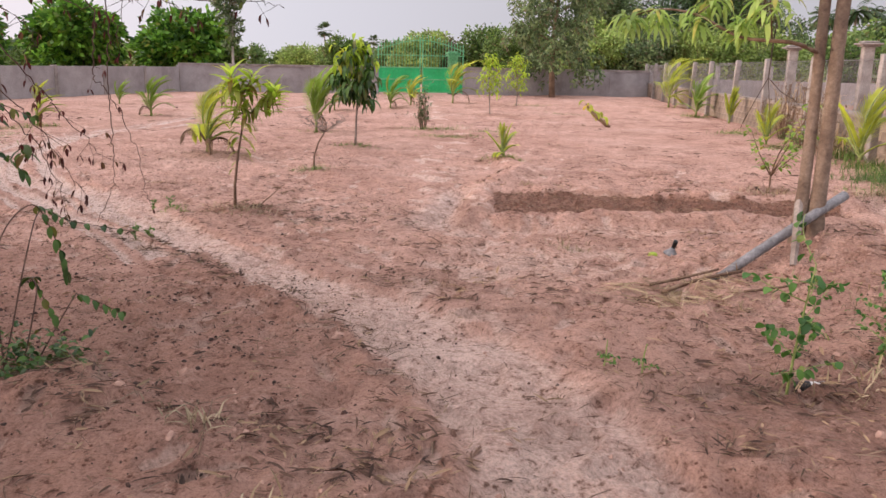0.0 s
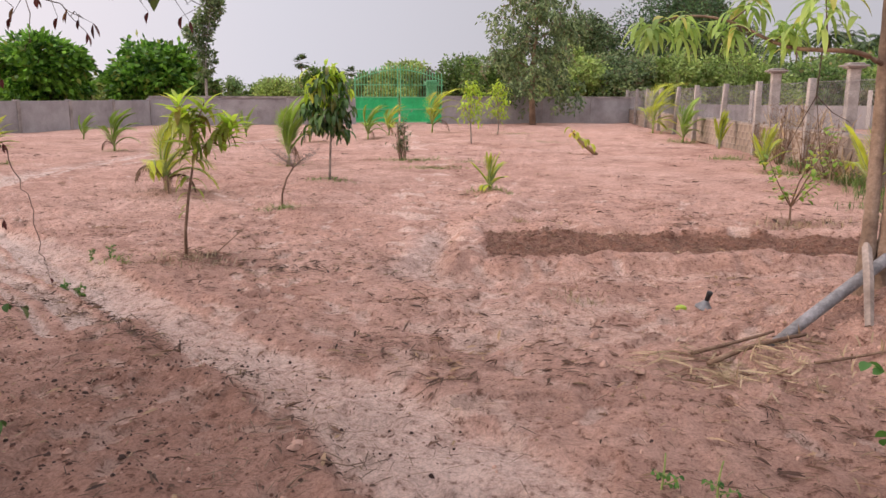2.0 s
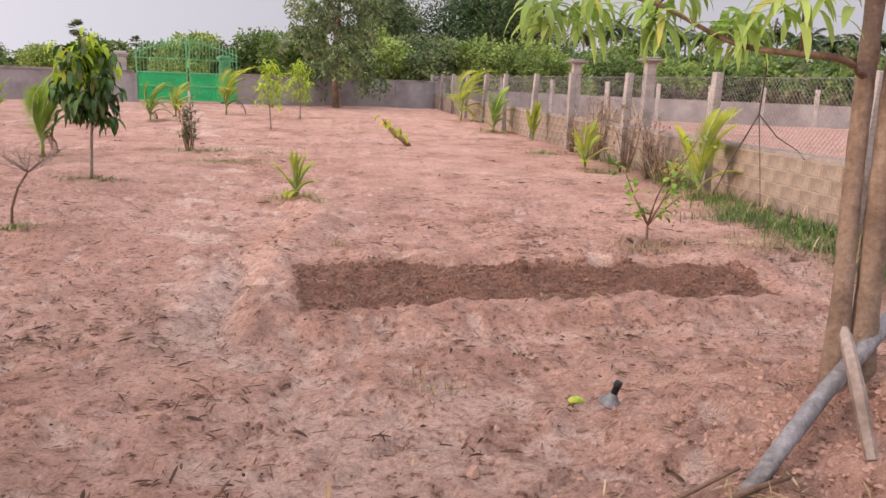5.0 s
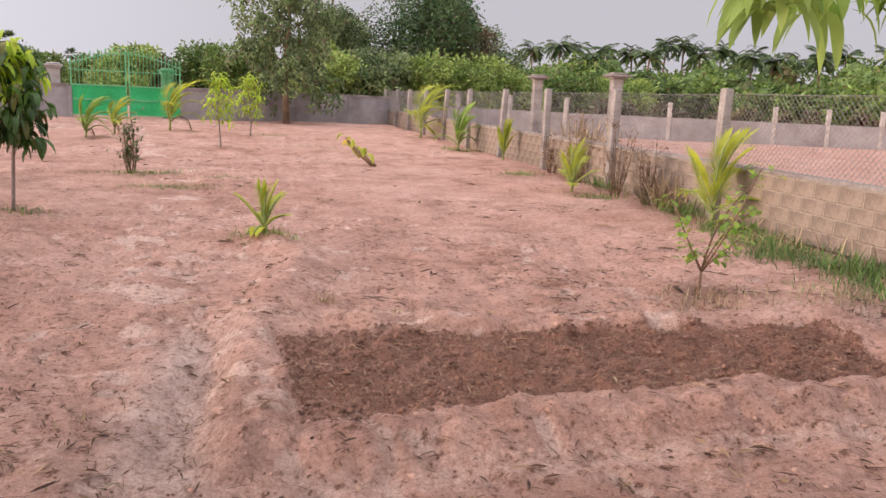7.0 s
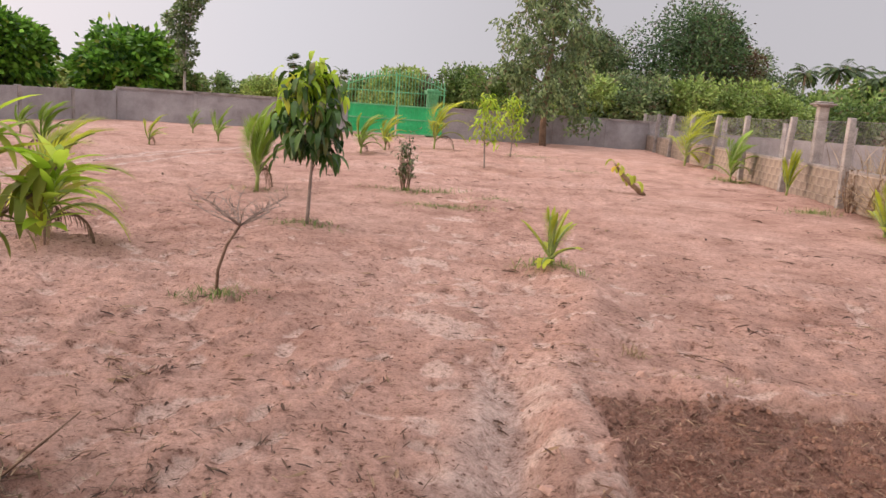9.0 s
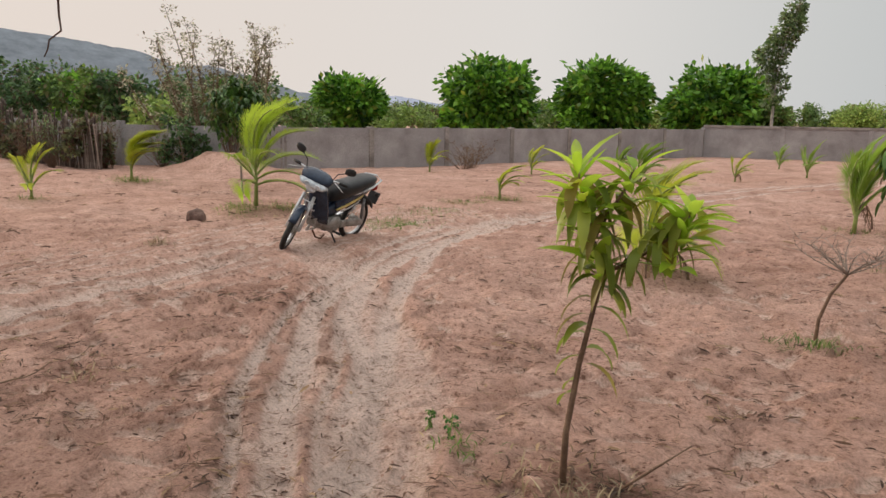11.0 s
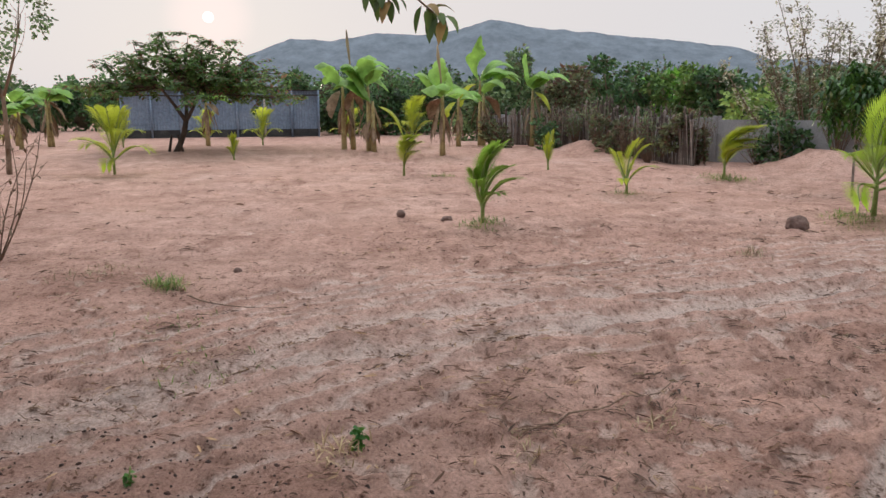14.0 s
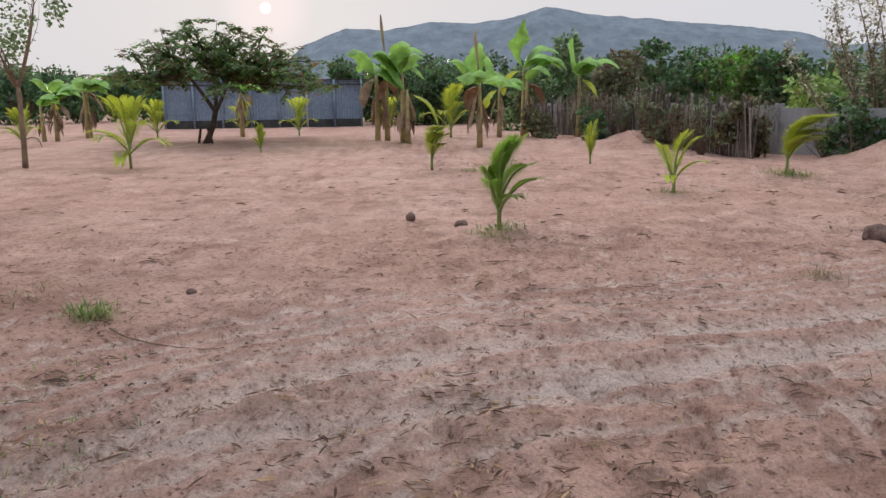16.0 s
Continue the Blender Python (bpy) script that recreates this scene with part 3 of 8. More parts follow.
    grey = np.maximum(grey, 0.22 * np.exp(-(line_dist(x, y, RUTS[0]) / 0.22) ** 2) * sstep(0.25, 0.6, vnoise(x, y, 1.9, 47)))
    for r in LANES:
        grey = np.maximum(grey, (0.30 + 0.25 * wob) * np.exp(-(line_dist(x, y, r) / 0.15) ** 2))
    d = line_dist(x + 0.06 * vnoise(x, y, 0.9, 96), y, LANES[0])
    for off in (0.42, 0.60, 0.86, 1.05, 1.4):
        grey = np.maximum(grey, (0.18 + 0.22 * wob) * np.exp(-((d - off) / 0.05) ** 2))
    grey = np.maximum(grey, track * (0.35 + 0.35 * wob))
    grey = np.maximum(grey, 0.22 * (1 - sstep(0.6, 1.15, way)))
    attr = me.color_attributes.new("soil", 'FLOAT_COLOR', 'POINT')
    rgba = np.stack([pale, dark, np.clip(grey, 0, 1), np.ones(len(co))], -1).astype(np.float32)
    attr.data.foreach_set("color", rgba.ravel())
    me.materials.append(M_SAND)
    return tagged(new("ground", me), "dry reddish sandy ground, trodden, with tyre ruts and bare clods", "ground", kind="structure")


ground = build_ground()

# ---------------------------------------------------------------- boundary walls
NW, NE = Vector((-18.3, 37.4)), Vector((5.9, 45.6))
GATE_L, GATE_R = NW.lerp(NE, 0.388), NW.lerp(NE, 0.571)


def wall_run(name, a, b, high, posts, label, thick=0.14, coping=0.22, post_mat=None, post_high=0.0):
    """A rendered wall between two plan points, with posts at even steps and a coping on top."""
    a, b = Vector((*a[:2], 0)), Vector((*b[:2], 0))
    run, turn = (b - a).length, math.degrees(math.atan2(b.y - a.y, b.x - a.x))
    base = thing(name, label, "wall", pose(a.x, a.y, -0.05, 0, 0, turn), kind="structure")
    step = run / posts
    for i in range(posts):
        g = Geo()
        lo, hi = i * step + 0.09, (i + 1) * step - 0.09
        g.box(pose((lo + hi) / 2, 0, high / 2), hi - lo, thick, high)
        part("panel", g, M_RENDER, base)
        if coping:
            g = Geo()
            g.box(pose((lo + hi) / 2, 0, high + 0.05), hi - lo + 0.18, coping, 0.10, 0.015)
            part("coping", g, M_COPING, base)
    for i in range(posts + 1):
        g = Geo()
        g.box(pose(i * step, 0, (high + post_high) / 2), 0.18, thick + 0.07, high + post_high, 0.012)
        part("wall_post", g, post_mat or M_RENDER, base)
    return base


wall_run("wall_north_1", NW, GATE_L, 1.34, 3, "grey cement-rendered boundary wall with a stained coping")
wall_run("wall_north_2", GATE_R, NE, 1.38, 4, "grey cement-rendered boundary wall with a stained coping")
wall_run("wall_west_1", (-19.9, 16.6), (-18.3, 37.4), 1.24, 7, "grey cement block boundary wall with concrete posts", coping=0, post_mat=M_COPING, post_high=0.04)
wall_run("wall_west_2", (-19.9, 16.6), (-24.6, 13.9), 1.24, 3, "old grey block wall with dark stains and weeds", coping=0, post_high=0.05)
wall_run("wall_west_3", (-24.6, 13.9), (-42, 8.6), 1.3, 7, "old grey block wall half hidden by weeds", coping=0, post_high=0.05)


def build_gate():
    """Double steel gate: sheet below, bars with spear tips above, arched top rail."""
    run = (GATE_R - GATE_L).length
    turn = math.degrees(math.atan2(GATE_R.y - GATE_L.y, GATE_R.x - GATE_L.x))
    gate = thing("gate", "closed green steel double gate with spear-tipped bars", "gate", pose(GATE_L.x, GATE_L.y, 0, 0, 0, turn))
    low, side, rise = 1.36, 2.35, 0.5
    for leaf_i in range(2):
        x0, x1 = 0.06 + leaf_i * run / 2, run / 2 - 0.02 + leaf_i * (run / 2 - 0.04)
        g = Geo()
        g.box(pose((x0 + x1) / 2, 0, low / 2 + 0.06), x1 - x0, 0.02, low - 0.06)
        part("sheet_panel", g, M_GREEN, gate, "green sheet steel")
        for k in range(12):
            xx = x0 + (k + 0.5) * (x1 - x0) / 12
            g = Geo()
            g.box(pose(xx, -0.022, low / 2 + 0.06), 0.045, 0.03, low - 0.08)
            part("rib", g, M_GREEN, gate)
        for z in (0.10, 0.75, low):
            g = Geo()
            g.box(pose((x0 + x1) / 2, -0.03, z), x1 - x0, 0.05, 0.06, 0.008)
            part("rail", g, M_GREEN2, gate)
        for xx in (x0 + 0.03, x1 - 0.03):
            g = Geo()
            top = side if (xx < 0.3 or xx > run - 0.3) else side + rise
            g.box(pose(xx, 0, top / 2), 0.06, 0.06, top, 0.006)
            part("stile", g, M_GREEN2, gate)
    for z, amp in ((1.98, 0.0), (2.2, 0.55)):
        g = Geo()
        g.tube([(run * i / 24, 0, z + amp * math.sin(math.pi * i / 24)) for i in range(25)], 0.022, 6)
        part("top_rail", g, M_GREEN2, gate)
    n = 30
    for i in range(n):
        xx = 0.1 + (run - 0.2) * i / (n - 1)
        top = side + rise * math.sin(math.pi * xx / run) + (0.16 if i % 2 else 0.06)
        g = Geo()
        g.tube([(xx, 0.0, low), (xx, 0, top - 0.1), (xx, 0, top - 0.07), (xx, 0, top + 0.05)], [0.021, 0.021, 0.034, 0.004], 5)
        part("bar", g, M_GREEN2, gate)
    # pillars stand behind the leaves
    for (x, label, mat) in ((-0.55, "white-grey cement gate pillar with a stepped cap", M_POST), (run - 0.55, "pale green painted gate pillar with a stepped cap", M_GREEN2)):
        p = thing("gate_pillar", label, "pillar", gate.matrix_basis @ pose(x, 0.45, 0))
        g = Geo()
        g.box(pose(0, 0, 1.0), 0.5, 0.5, 2.0, 0.02)
        part("shaft", g, mat, p)
        g = Geo()
        g.box(pose(0, 0, 2.04), 0.62, 0.62, 0.08, 0.015)
        g.box(pose(0, 0, 2.12), 0.74, 0.74, 0.08, 0.015)
        g.box(pose(0, 0, 2.20), 0.52, 0.52, 0.08, 0.03)
        part("cap", g, mat, p)


build_gate()

# ---------------------------------------------------------------- east fence
M_WIRE = rough_mat("galvanised_wire", (0.20, 0.18, 0.17), (0.32, 0.30, 0.29), (0.42, 0.40, 0.39), 3, 30, 0.6, metal=0.4, relief=0.0)
FENCE_X, FENCE_STEP = 6.62, 3.55
FENCE_Y0 = 3.2
FENCE_LINE = pose(FENCE_X, FENCE_Y0, 0, 0, 0, 1.55)


def fence_at(along, aside=0.0, z=0.0):
    """A place beside the fence line."""
    return FENCE_LINE @ pose(aside, along, z)



M_POST_OLD = rough_mat("stained_concrete_post", (0.15, 0.13, 0.12), (0.32, 0.295, 0.275), (0.44, 0.41, 0.39), 2.2, 28)


def fence_post(along, lean):
    p = thing("fence_post", "leaning square concrete fence post, stained and worn", "fence post", fence_at(along, -0.16, -0.1) @ pose(0, 0, 0, lean[0], lean[1], 4), group="concrete posts of the east fence")
    g = Geo()
    g.box(pose(0, 0, 0.95), 0.14, 0.13, 1.9, 0.012)
    part("shaft", g, M_POST_OLD, p)
    for z in (0.9, 1.15, 1.4, 1.65):
        g = Geo()
        g.tube([(0.05, -0.075, z), (-0.03, -0.078, z + 0.01), (-0.075, -0.05, z)], 0.003, 4)
        part("tie_wire", g, M_WIRE, p)
    return p


rng = random.Random(7)
for i in range(13):
    fence_post(0.25 + i * FENCE_STEP, (rng.uniform(-2.5, 2.5), rng.uniform(0.5, 3.5)))

fence_wall = thing("wall_east", "low wall of pale sand-cement blocks with white mortar joints", "wall", FENCE_LINE, kind="structure")
g = Geo()
g.box(pose(0.0, 21.3, 0.36), 0.145, 42.6, 0.74)
part("mortar", g, M_MORTAR, fence_wall)
g = Geo()
g.box(pose(0, 21.3, 0.75), 0.19, 42.6, 0.05, 0.01)
part("cap_course", g, M_COPING, fence_wall)

for i in range(12):
    y0 = i * FENCE_STEP + 0.2
    mesh_panel = thing("wire_mesh", "rusty diamond wire mesh stretched between concrete posts", "wire fence", fence_at(y0, -0.05, 0.78), group="wire mesh panels of the east fence")
    g = Geo()
    w, hh, d = FENCE_STEP, 0.95, 0.085
    sag = rng.uniform(0.02, 0.10)
    k = -hh
    while k < w:
        a0, a1 = max(k, 0), min(k + hh, w)
        if a1 > a0 + 0.02:
            g.tube([(0.006, a0, a0 - k), (0.006, a1, a1 - k)], 0.0028, 3, False)
            g.tube([(-0.006, w - a0, a0 - k), (-0.006, w - a1, a1 - k)], 0.0028, 3, False)
        k += d
    part("lattice", g, M_WIRE, mesh_panel)
    g = Geo()
    for z in (0.0, hh):
        g.tube([(0, 0, z), (0, w * 0.5, z - (sag if z else 0) * 0.4), (0, w, z)], 0.004, 4)
    part("line_wire", g, M_WIRE, mesh_panel)

# the neighbour's plot behind the fence
wall_run("wall_far_east", (13.2, 40), (34, 34), 1.1, 9, "low blue-grey wall of the neighbouring plot", coping=0, post_mat=M_POST, post_high=0.7)
wall_run("wall_far_northeast", (6.6, 46.0), (13.2, 40), 1.1, 3, "low blue-grey wall of the neighbouring plot", coping=0, post_mat=M_POST, post_high=0.7)
for (x, y) in ((10.3, 35.6), (11.3, 29.9)):
    p = thing("capped_pillar", "free-standing grey cement pillar with a stepped cap", "pillar", pose(x, y, 0), group="capped pillars behind the fence")
    g = Geo()
    g.box(pose(0, 0, 1.2), 0.36, 0.36, 2.4, 0.02)
    part("shaft", g, M_POST_OLD, p)
    g = Geo()
    g.box(pose(0, 0, 2.43), 0.56, 0.56, 0.06, 0.01)
    g.box(pose(0, 0, 2.49), 0.76, 0.76, 0.07, 0.02)
    g.box(pose(0, 0, 2.56), 0.54, 0.54, 0.07, 0.03)
    part("cap", g, M_COPING, p)

# ---------------------------------------------------------------- hills and far trees


def az_point(az, r, z=0.0):
    """A point at that heading (degrees left of +y) and distance from the middle of the plot."""
    return Vector((-0.5 - r * math.sin(radians(az)), 4.5 + r * math.cos(radians(az)), z))


def hill(name, profile, dist, material, label):
    """A ridge whose crest follows heights in degrees over headings."""
    g = Geo()
    az = np.linspace(profile[0][0], profile[-1][0], 220)
    el = np.interp(az, [p[0] for p in profile], [p[1] for p in profile])
    el = el + 0.05 * vnoise(az, az * 0, 0.9, 51) + 0.03 * vnoise(az, az * 0, 2.7, 52) + 0.02 * vnoise(az, az * 0, 7, 53)
    rows = []
    for k, (fr, up) in enumerate(((0.82, -0.02), (0.90, 0.45), (0.96, 0.8), (1.0, 1.0), (1.1, 0.5), (1.2, -0.05))):
        for a, e in zip(az, el):
            top = max(math.tan(radians(e)), 0) * dist
            rows.append(az_point(a, dist * fr, top * up))
    n = len(az)
    faces = [(r * n + i, r * n + i + 1, (r + 1) * n + i + 1, (r + 1) * n + i) for r in range(5) for i in range(n - 1)]
    g.add(rows, faces, True)
    return single(name, g, material, label, "hill", kind="structure")


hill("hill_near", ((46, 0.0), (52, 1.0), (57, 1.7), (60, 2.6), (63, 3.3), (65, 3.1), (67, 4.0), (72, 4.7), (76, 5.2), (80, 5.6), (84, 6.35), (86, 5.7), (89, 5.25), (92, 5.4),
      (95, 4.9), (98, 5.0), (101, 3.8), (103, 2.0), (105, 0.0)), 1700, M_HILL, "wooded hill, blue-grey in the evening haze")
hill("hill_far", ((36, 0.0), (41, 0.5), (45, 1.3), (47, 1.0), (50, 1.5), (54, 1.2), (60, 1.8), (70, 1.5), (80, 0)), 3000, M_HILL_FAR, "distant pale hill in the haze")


def crown_geo(blobs, clumps, leaves, size, rng, spread=0.22, flat=0.9):
    """Leaves in clumps over the surface of several rounded masses."""
    g = Geo()
    total = sum(r ** 2 for _, r in blobs)
    for c, r in blobs:
        c = Vector(c)
        for _ in range(max(3, int(clumps * r * r / total))):
            d = Vector((rng.gauss(0, 1), rng.gauss(0, 1), rng.gauss(0.15, 0.9))).normalized()
            k = c + Vector((d.x, d.y, d.z * flat)) * r * (rng.uniform(0.55, 1.0) ** 0.6)
            cr = r * spread * rng.uniform(0.6, 1.4)
            for _ in range(leaves):
                o = Vector((rng.gauss(0, 1), rng.gauss(0, 1), rng.gauss(0, 0.8))) * cr * 0.6
                p = k + o
                w = (o.normalized() * 0.8 + d * 0.6 + Vector((rng.uniform(-1, 1), rng.uniform(-1, 1), rng.uniform(-1.0, 0.3)))).normalized()
                s = w.cross(Vector((rng.uniform(-1, 1), rng.uniform(-1, 1), rng.uniform(-1, 1)))).normalized()
                ln, wd = size * rng.uniform(0.7, 1.3), size * rng.uniform(0.22, 0.36)
                g.add([p, p + w * ln * 0.5 - s * wd, p + w * ln, p + w * ln * 0.5 + s * wd], [(0, 1, 2, 3)])
    return g


def limb(g, a, b, r0, r1, rng, bend=0.08, n=5, sides=6):
    a, b = Vector(a), Vector(b)
    ln = (b - a).length
    o = Vector((rng.uniform(-1, 1), rng.uniform(-1, 1), rng.uniform(-0.5, 0.5))) * bend * ln
    pts = [a.lerp(b, i / n) + o * math.sin(math.pi * i / n) for i in range(n + 1)]
    g.tube(pts, [r0 + (r1 - r0) * i / n for i in range(n + 1)], sides)
    return pts


def tree(name, label, x, y, blobs, clumps, leaves, size, leaf, seed, trunk_r=0.15, bark=None, spread=0.22, flat=0.9, group="", z=0.0):
    """A tree: tapered trunk with a limb to each mass of the crown."""
    r = random.Random(seed)
    t = thing(name, label, "tree", pose(x, y, z), group=group)
    g = Geo()
    low = min(c[2] - br * 0.6 for c, br in blobs)
    fork = max(0.4, low)
    trunk = limb(g, (0, 0, -0.15), (r.uniform(-0.1, 0.1), r.uniform(-0.1, 0.1), fork), trunk_r * 1.25, trunk_r * 0.8, r, 0.04, 6, 8)
    for c, br in blobs:
        pts = limb(g, trunk[-1] - Vector((0, 0, r.uniform(0, 0.3))), c, trunk_r * 0.55, trunk_r * 0.18, r, 0.1)
        for _ in range(4):
            e = Vector(c) + Vector((r.uniform(-1, 1), r.uniform(-1, 1), r.uniform(-0.2, 1))) * br * 0.8
            limb(g, pts[r.randint(2, 5)], e, trunk_r * 0.16, trunk_r * 0.05, r, 0.1, 4, 4)
    part("trunk", g, bark or M_BARK, t)
    part("crown", crown_geo(blobs, clumps, leaves, size, r, spread, flat), leaf, t)
    return t


def round_tree(az, dist, wide, top, seed, leaf=None, name="mango_tree", label="dense rounded mango tree with dark glossy leaves", low=0.3, clumps=300, leaves=26, size=0.36, group="mango trees behind the wall"):
    r = random.Random(seed)
    p = az_point(az, dist)
    hgt = top - low
    blobs = [((0, 0, low + hgt * 0.5), hgt * 0.43)]
    for k in range(7):
        a = k * 0.9 + r.uniform(-0.3, 0.3)
        blobs.append(((math.cos(a) * wide * 0.27, math.sin(a) * wide * 0.27, low + hgt * r.uniform(0.28, 0.68)), wide * r.uniform(0.19, 0.27)))
    return tree(name, label, p.x, p.y, blobs, clumps, leaves, size, leaf or L_MANGO, seed, 0.16, group=group)


for az, dist, wide, top, seed in ((53.2, 42, 3.5, 3.9, 11), (43.4, 37, 4.4, 4.7, 12), (35.2, 40, 4.7, 4.7, 13), (27.8, 42, 4.7, 4.7, 14), (70.5, 44, 4, 3.6, 15)):
    round_tree(az, dist, wide, top, seed)

# ---------------------------------------------------------------- trees beyond the walls
L_PALM_FAR = leaf_mat("far_palm_fronds", (0.05, 0.09, 0.035), (0.15, 0.23, 0.08), (0.22, 0.20, 0.08), 0.06)
L_SPARSE = leaf_mat("pale_sparse_leaves", (0.34, 0.32, 0.22), (0.66, 0.62, 0.46), (0.22, 0.17, 0.11), 0.25)
L_ACACIA = leaf_mat("feathery_acacia_leaves", (0.055, 0.11, 0.032), (0.20, 0.32, 0.085), (0.22, 0.12, 0.07), 0.16, see_through=0.6)
M_TIN = rough_mat("blue_grey_sheet", (0.15, 0.19, 0.26), (0.21, 0.26, 0.34), (0.27, 0.32, 0.40), 0.5, 6, 0.6, relief=0.1)
# near-black: shade at the shed's foot and underside is put into the colour
M_SHADE = rough_mat("shed_shade_boards", (0.03, 0.03, 0.032), (0.055, 0.052, 0.05), (0.09, 0.085, 0.08), 1.5, 15)
M_WOOD = rough_mat("bleached_split_wood", (0.17, 0.125, 0.10), (0.29, 0.235, 0.20), (0.42, 0.36, 0.32), 3, 30, relief=0.6)


def free_tree(name, label, az, dist, top, wide, seed, leaf, low=0.25, n=5, clumps=90, leaves=22, size=0.3, spread=0.26, trunk=0.12, group="", bark=None, egg=0.0):
    """A tree with an uneven crown of several masses, from low (share of its height) to its top."""
    r = random.Random(seed)
    p = az_point(az, dist)
    blobs = []
    for k in range(n):
        f = (k + 0.5) / n
        zc = top * (low + (1 - low) * f * 0.86)
        wr = wide * 0.5 * (1 - egg * f) * r.uniform(0.42, 0.62)
        a = r.uniform(0, 6.283)
        off = wide * 0.5 * (1 - egg * f) - wr
        blobs.append(((math.cos(a) * off, math.sin(a) * off, min(zc, top - wr * 0.85)), wr))
    return tree(name, label, p.x, p.y, blobs, clumps, leaves, size, leaf, seed, trunk, bark=bark, spread=spread, group=group)


DUSKY = "dusky half-bare tree in the haze behind the wall"
# behind the north wall and the gate
for az, dist, top, wide, seed, leaf, label in (
        (9.9, 62, 4.3, 5.0, 21, L_BUSH_LIGHT, "light green rounded tree behind the gate"),
        (12.3, 75, 3.6, 5.0, 22, L_BUSH, "low green tree behind the wall"),
        (15.6, 90, 4.6, 5.0, 23, L_BUSH, "green tree behind the boundary wall"),
        (19.0, 110, 3.6, 8.0, 24, L_BUSH_LIGHT, "low bushy tree behind the wall"),
        (7.2, 66, 3.7, 4.0, 25, L_BROWNTREE, DUSKY),
        (5.0, 64, 4.6, 4.6, 26, L_BUSH, "green bushy tree behind the wall"),
        (2.4, 58, 5.0, 5.0, 27, L_BUSH, "green bushy tree behind the wall"),
        (-1.6, 60, 5.2, 5.0, 28, L_BUSH_LIGHT, "light green bushy tree behind the wall"),
        (-4.8, 66, 8.4, 7.0, 29, L_EUCA, "grey-green tree behind the wall"),
        (-3.4, 53, 3.9, 5.0, 30, L_BUSH_LIGHT, "light green thicket tree behind the wall"),
        (-6.9, 54, 4.3, 5.4, 31, L_EUCA, "pale spreading tree over the wall"),
        (-9.4, 70, 11.6, 11.0, 32, L_DARK, "tall dark old tree with a spreading crown"),
        (-12.2, 74, 10.2, 7.5, 33, L_BROWNTREE, "tall tree with dusky reddish foliage"),
        (-10.6, 55, 4.2, 4.6, 34, L_BUSH_LIGHT, "light green bushy tree behind the wall"),
        (-15.3, 78, 8.6, 7.0, 35, L_EUCA, "grey-green tree in the haze"),
        (-13.8, 58, 4.4, 5.0, 36, L_BUSH_LIGHT, "light green bushy tree behind the wall"),
        (-17.3, 60, 3.8, 5.0, 37, L_BUSH_LIGHT, "light green bushy tree behind the fence"),
        (-20.6, 62, 3.7, 5.2, 38, L_BUSH, "green bushy tree behind the fence"),
        (-24.4, 66, 3.5, 5.4, 39, L_BUSH_LIGHT, "light green bushy tree behind the fence"),
        (24.4, 47, 3.0, 2.6, 40, L_BUSH, "low green bush beside a tall thin tree")):
    free_tree("tree", label, az, dist, top, wide, seed, leaf, low=0.06, n=8, clumps=800 if seed in (29, 32, 33) else 300, leaves=28, size=0.27 if dist < 80 else 0.36)

# the tall thin tree behind the corner
p = az_point(24.1, 45)
tree("tall_tree", "tall thin tree with grey-green foliage leaning over at its top", p.x, p.y,
     [((0.91 * o, 0.41 * o, z), rad) for o, z, rad in ((-0.2, 2.9, 0.5), (0.15, 3.5, 0.45), (-0.5, 4.1, 0.55), (-0.35, 4.9, 0.65), (0.0, 5.5, 0.6), (0.25, 6.1, 0.6), (0.6, 6.5, 0.55), (0.55, 7.1, 0.45), (0.85, 7.3, 0.35))],
     170, 24, 0.20, L_EUCA, 41, 0.085, bark=M_POST, spread=0.30)


def far_wood(name, label, rows, seed, leaf, size=0.55):
    """A belt of far woodland as one mass of leaves: heading from, to, distance, top."""
    r = random.Random(seed)
    g = Geo()
    for a0, a1, dist, top in rows:
        n = max(2, int(abs(a1 - a0) * radians(1) * dist / 1.7))
        for i in range(n):
            a = a0 + (a1 - a0) * (i + r.random()) / n
            d = dist * r.uniform(0.95, 1.08)
            h = top * r.uniform(0.62, 1.0)
            c = az_point(a, d)
            blobs = [(c + Vector((r.uniform(-1, 1), r.uniform(-1, 1), h * f)), h * r.uniform(0.28, 0.36)) for f in (0.3, 0.66)]
            for bc, br in blobs:                  # shaded inner mass behind the leaves
                q = [bc + Vector((math.cos(u) * math.cos(v), math.sin(u) * math.cos(v), math.sin(v))) * br * r.uniform(0.6, 0.85) for v in (-1.2, -0.4, 0.4, 1.2) for u in (0, 1.05, 2.1, 3.14, 4.2, 5.24)]
                g.add(q, [(6 * i + j, 6 * i + (j + 1) % 6, 6 * i + 6 + (j + 1) % 6, 6 * i + 6 + j) for i in range(3) for j in range(6)] + [(18, 19, 20, 21, 22, 23)])
            k = crown_geo(blobs, 46, 16, size * 0.9, r, 0.30)
            g.add(k.v, k.f)
    return single(name, g, leaf, label, "woodland", kind="stuff")


far_wood("far_woodland", "belt of far green woodland beyond the north wall", ((42, 3, 150, 5.2), (8, -16, 85, 4.6)), 61, L_BUSH)
far_wood("far_woodland", "dense green woodland beyond the fence", ((-12, -62, 100, 8.4), (-14, -62, 84, 6.0), (-17, -62, 70, 4.6)), 62, L_BUSH)
far_wood("far_woodland", "dark woodland at the foot of the hill", ((58, 96, 60, 4.8), (76, 96, 54, 4.4), (92, 140, 95, 6.5), (104, 140, 70, 4.6)), 63, L_DARK, 0.45)
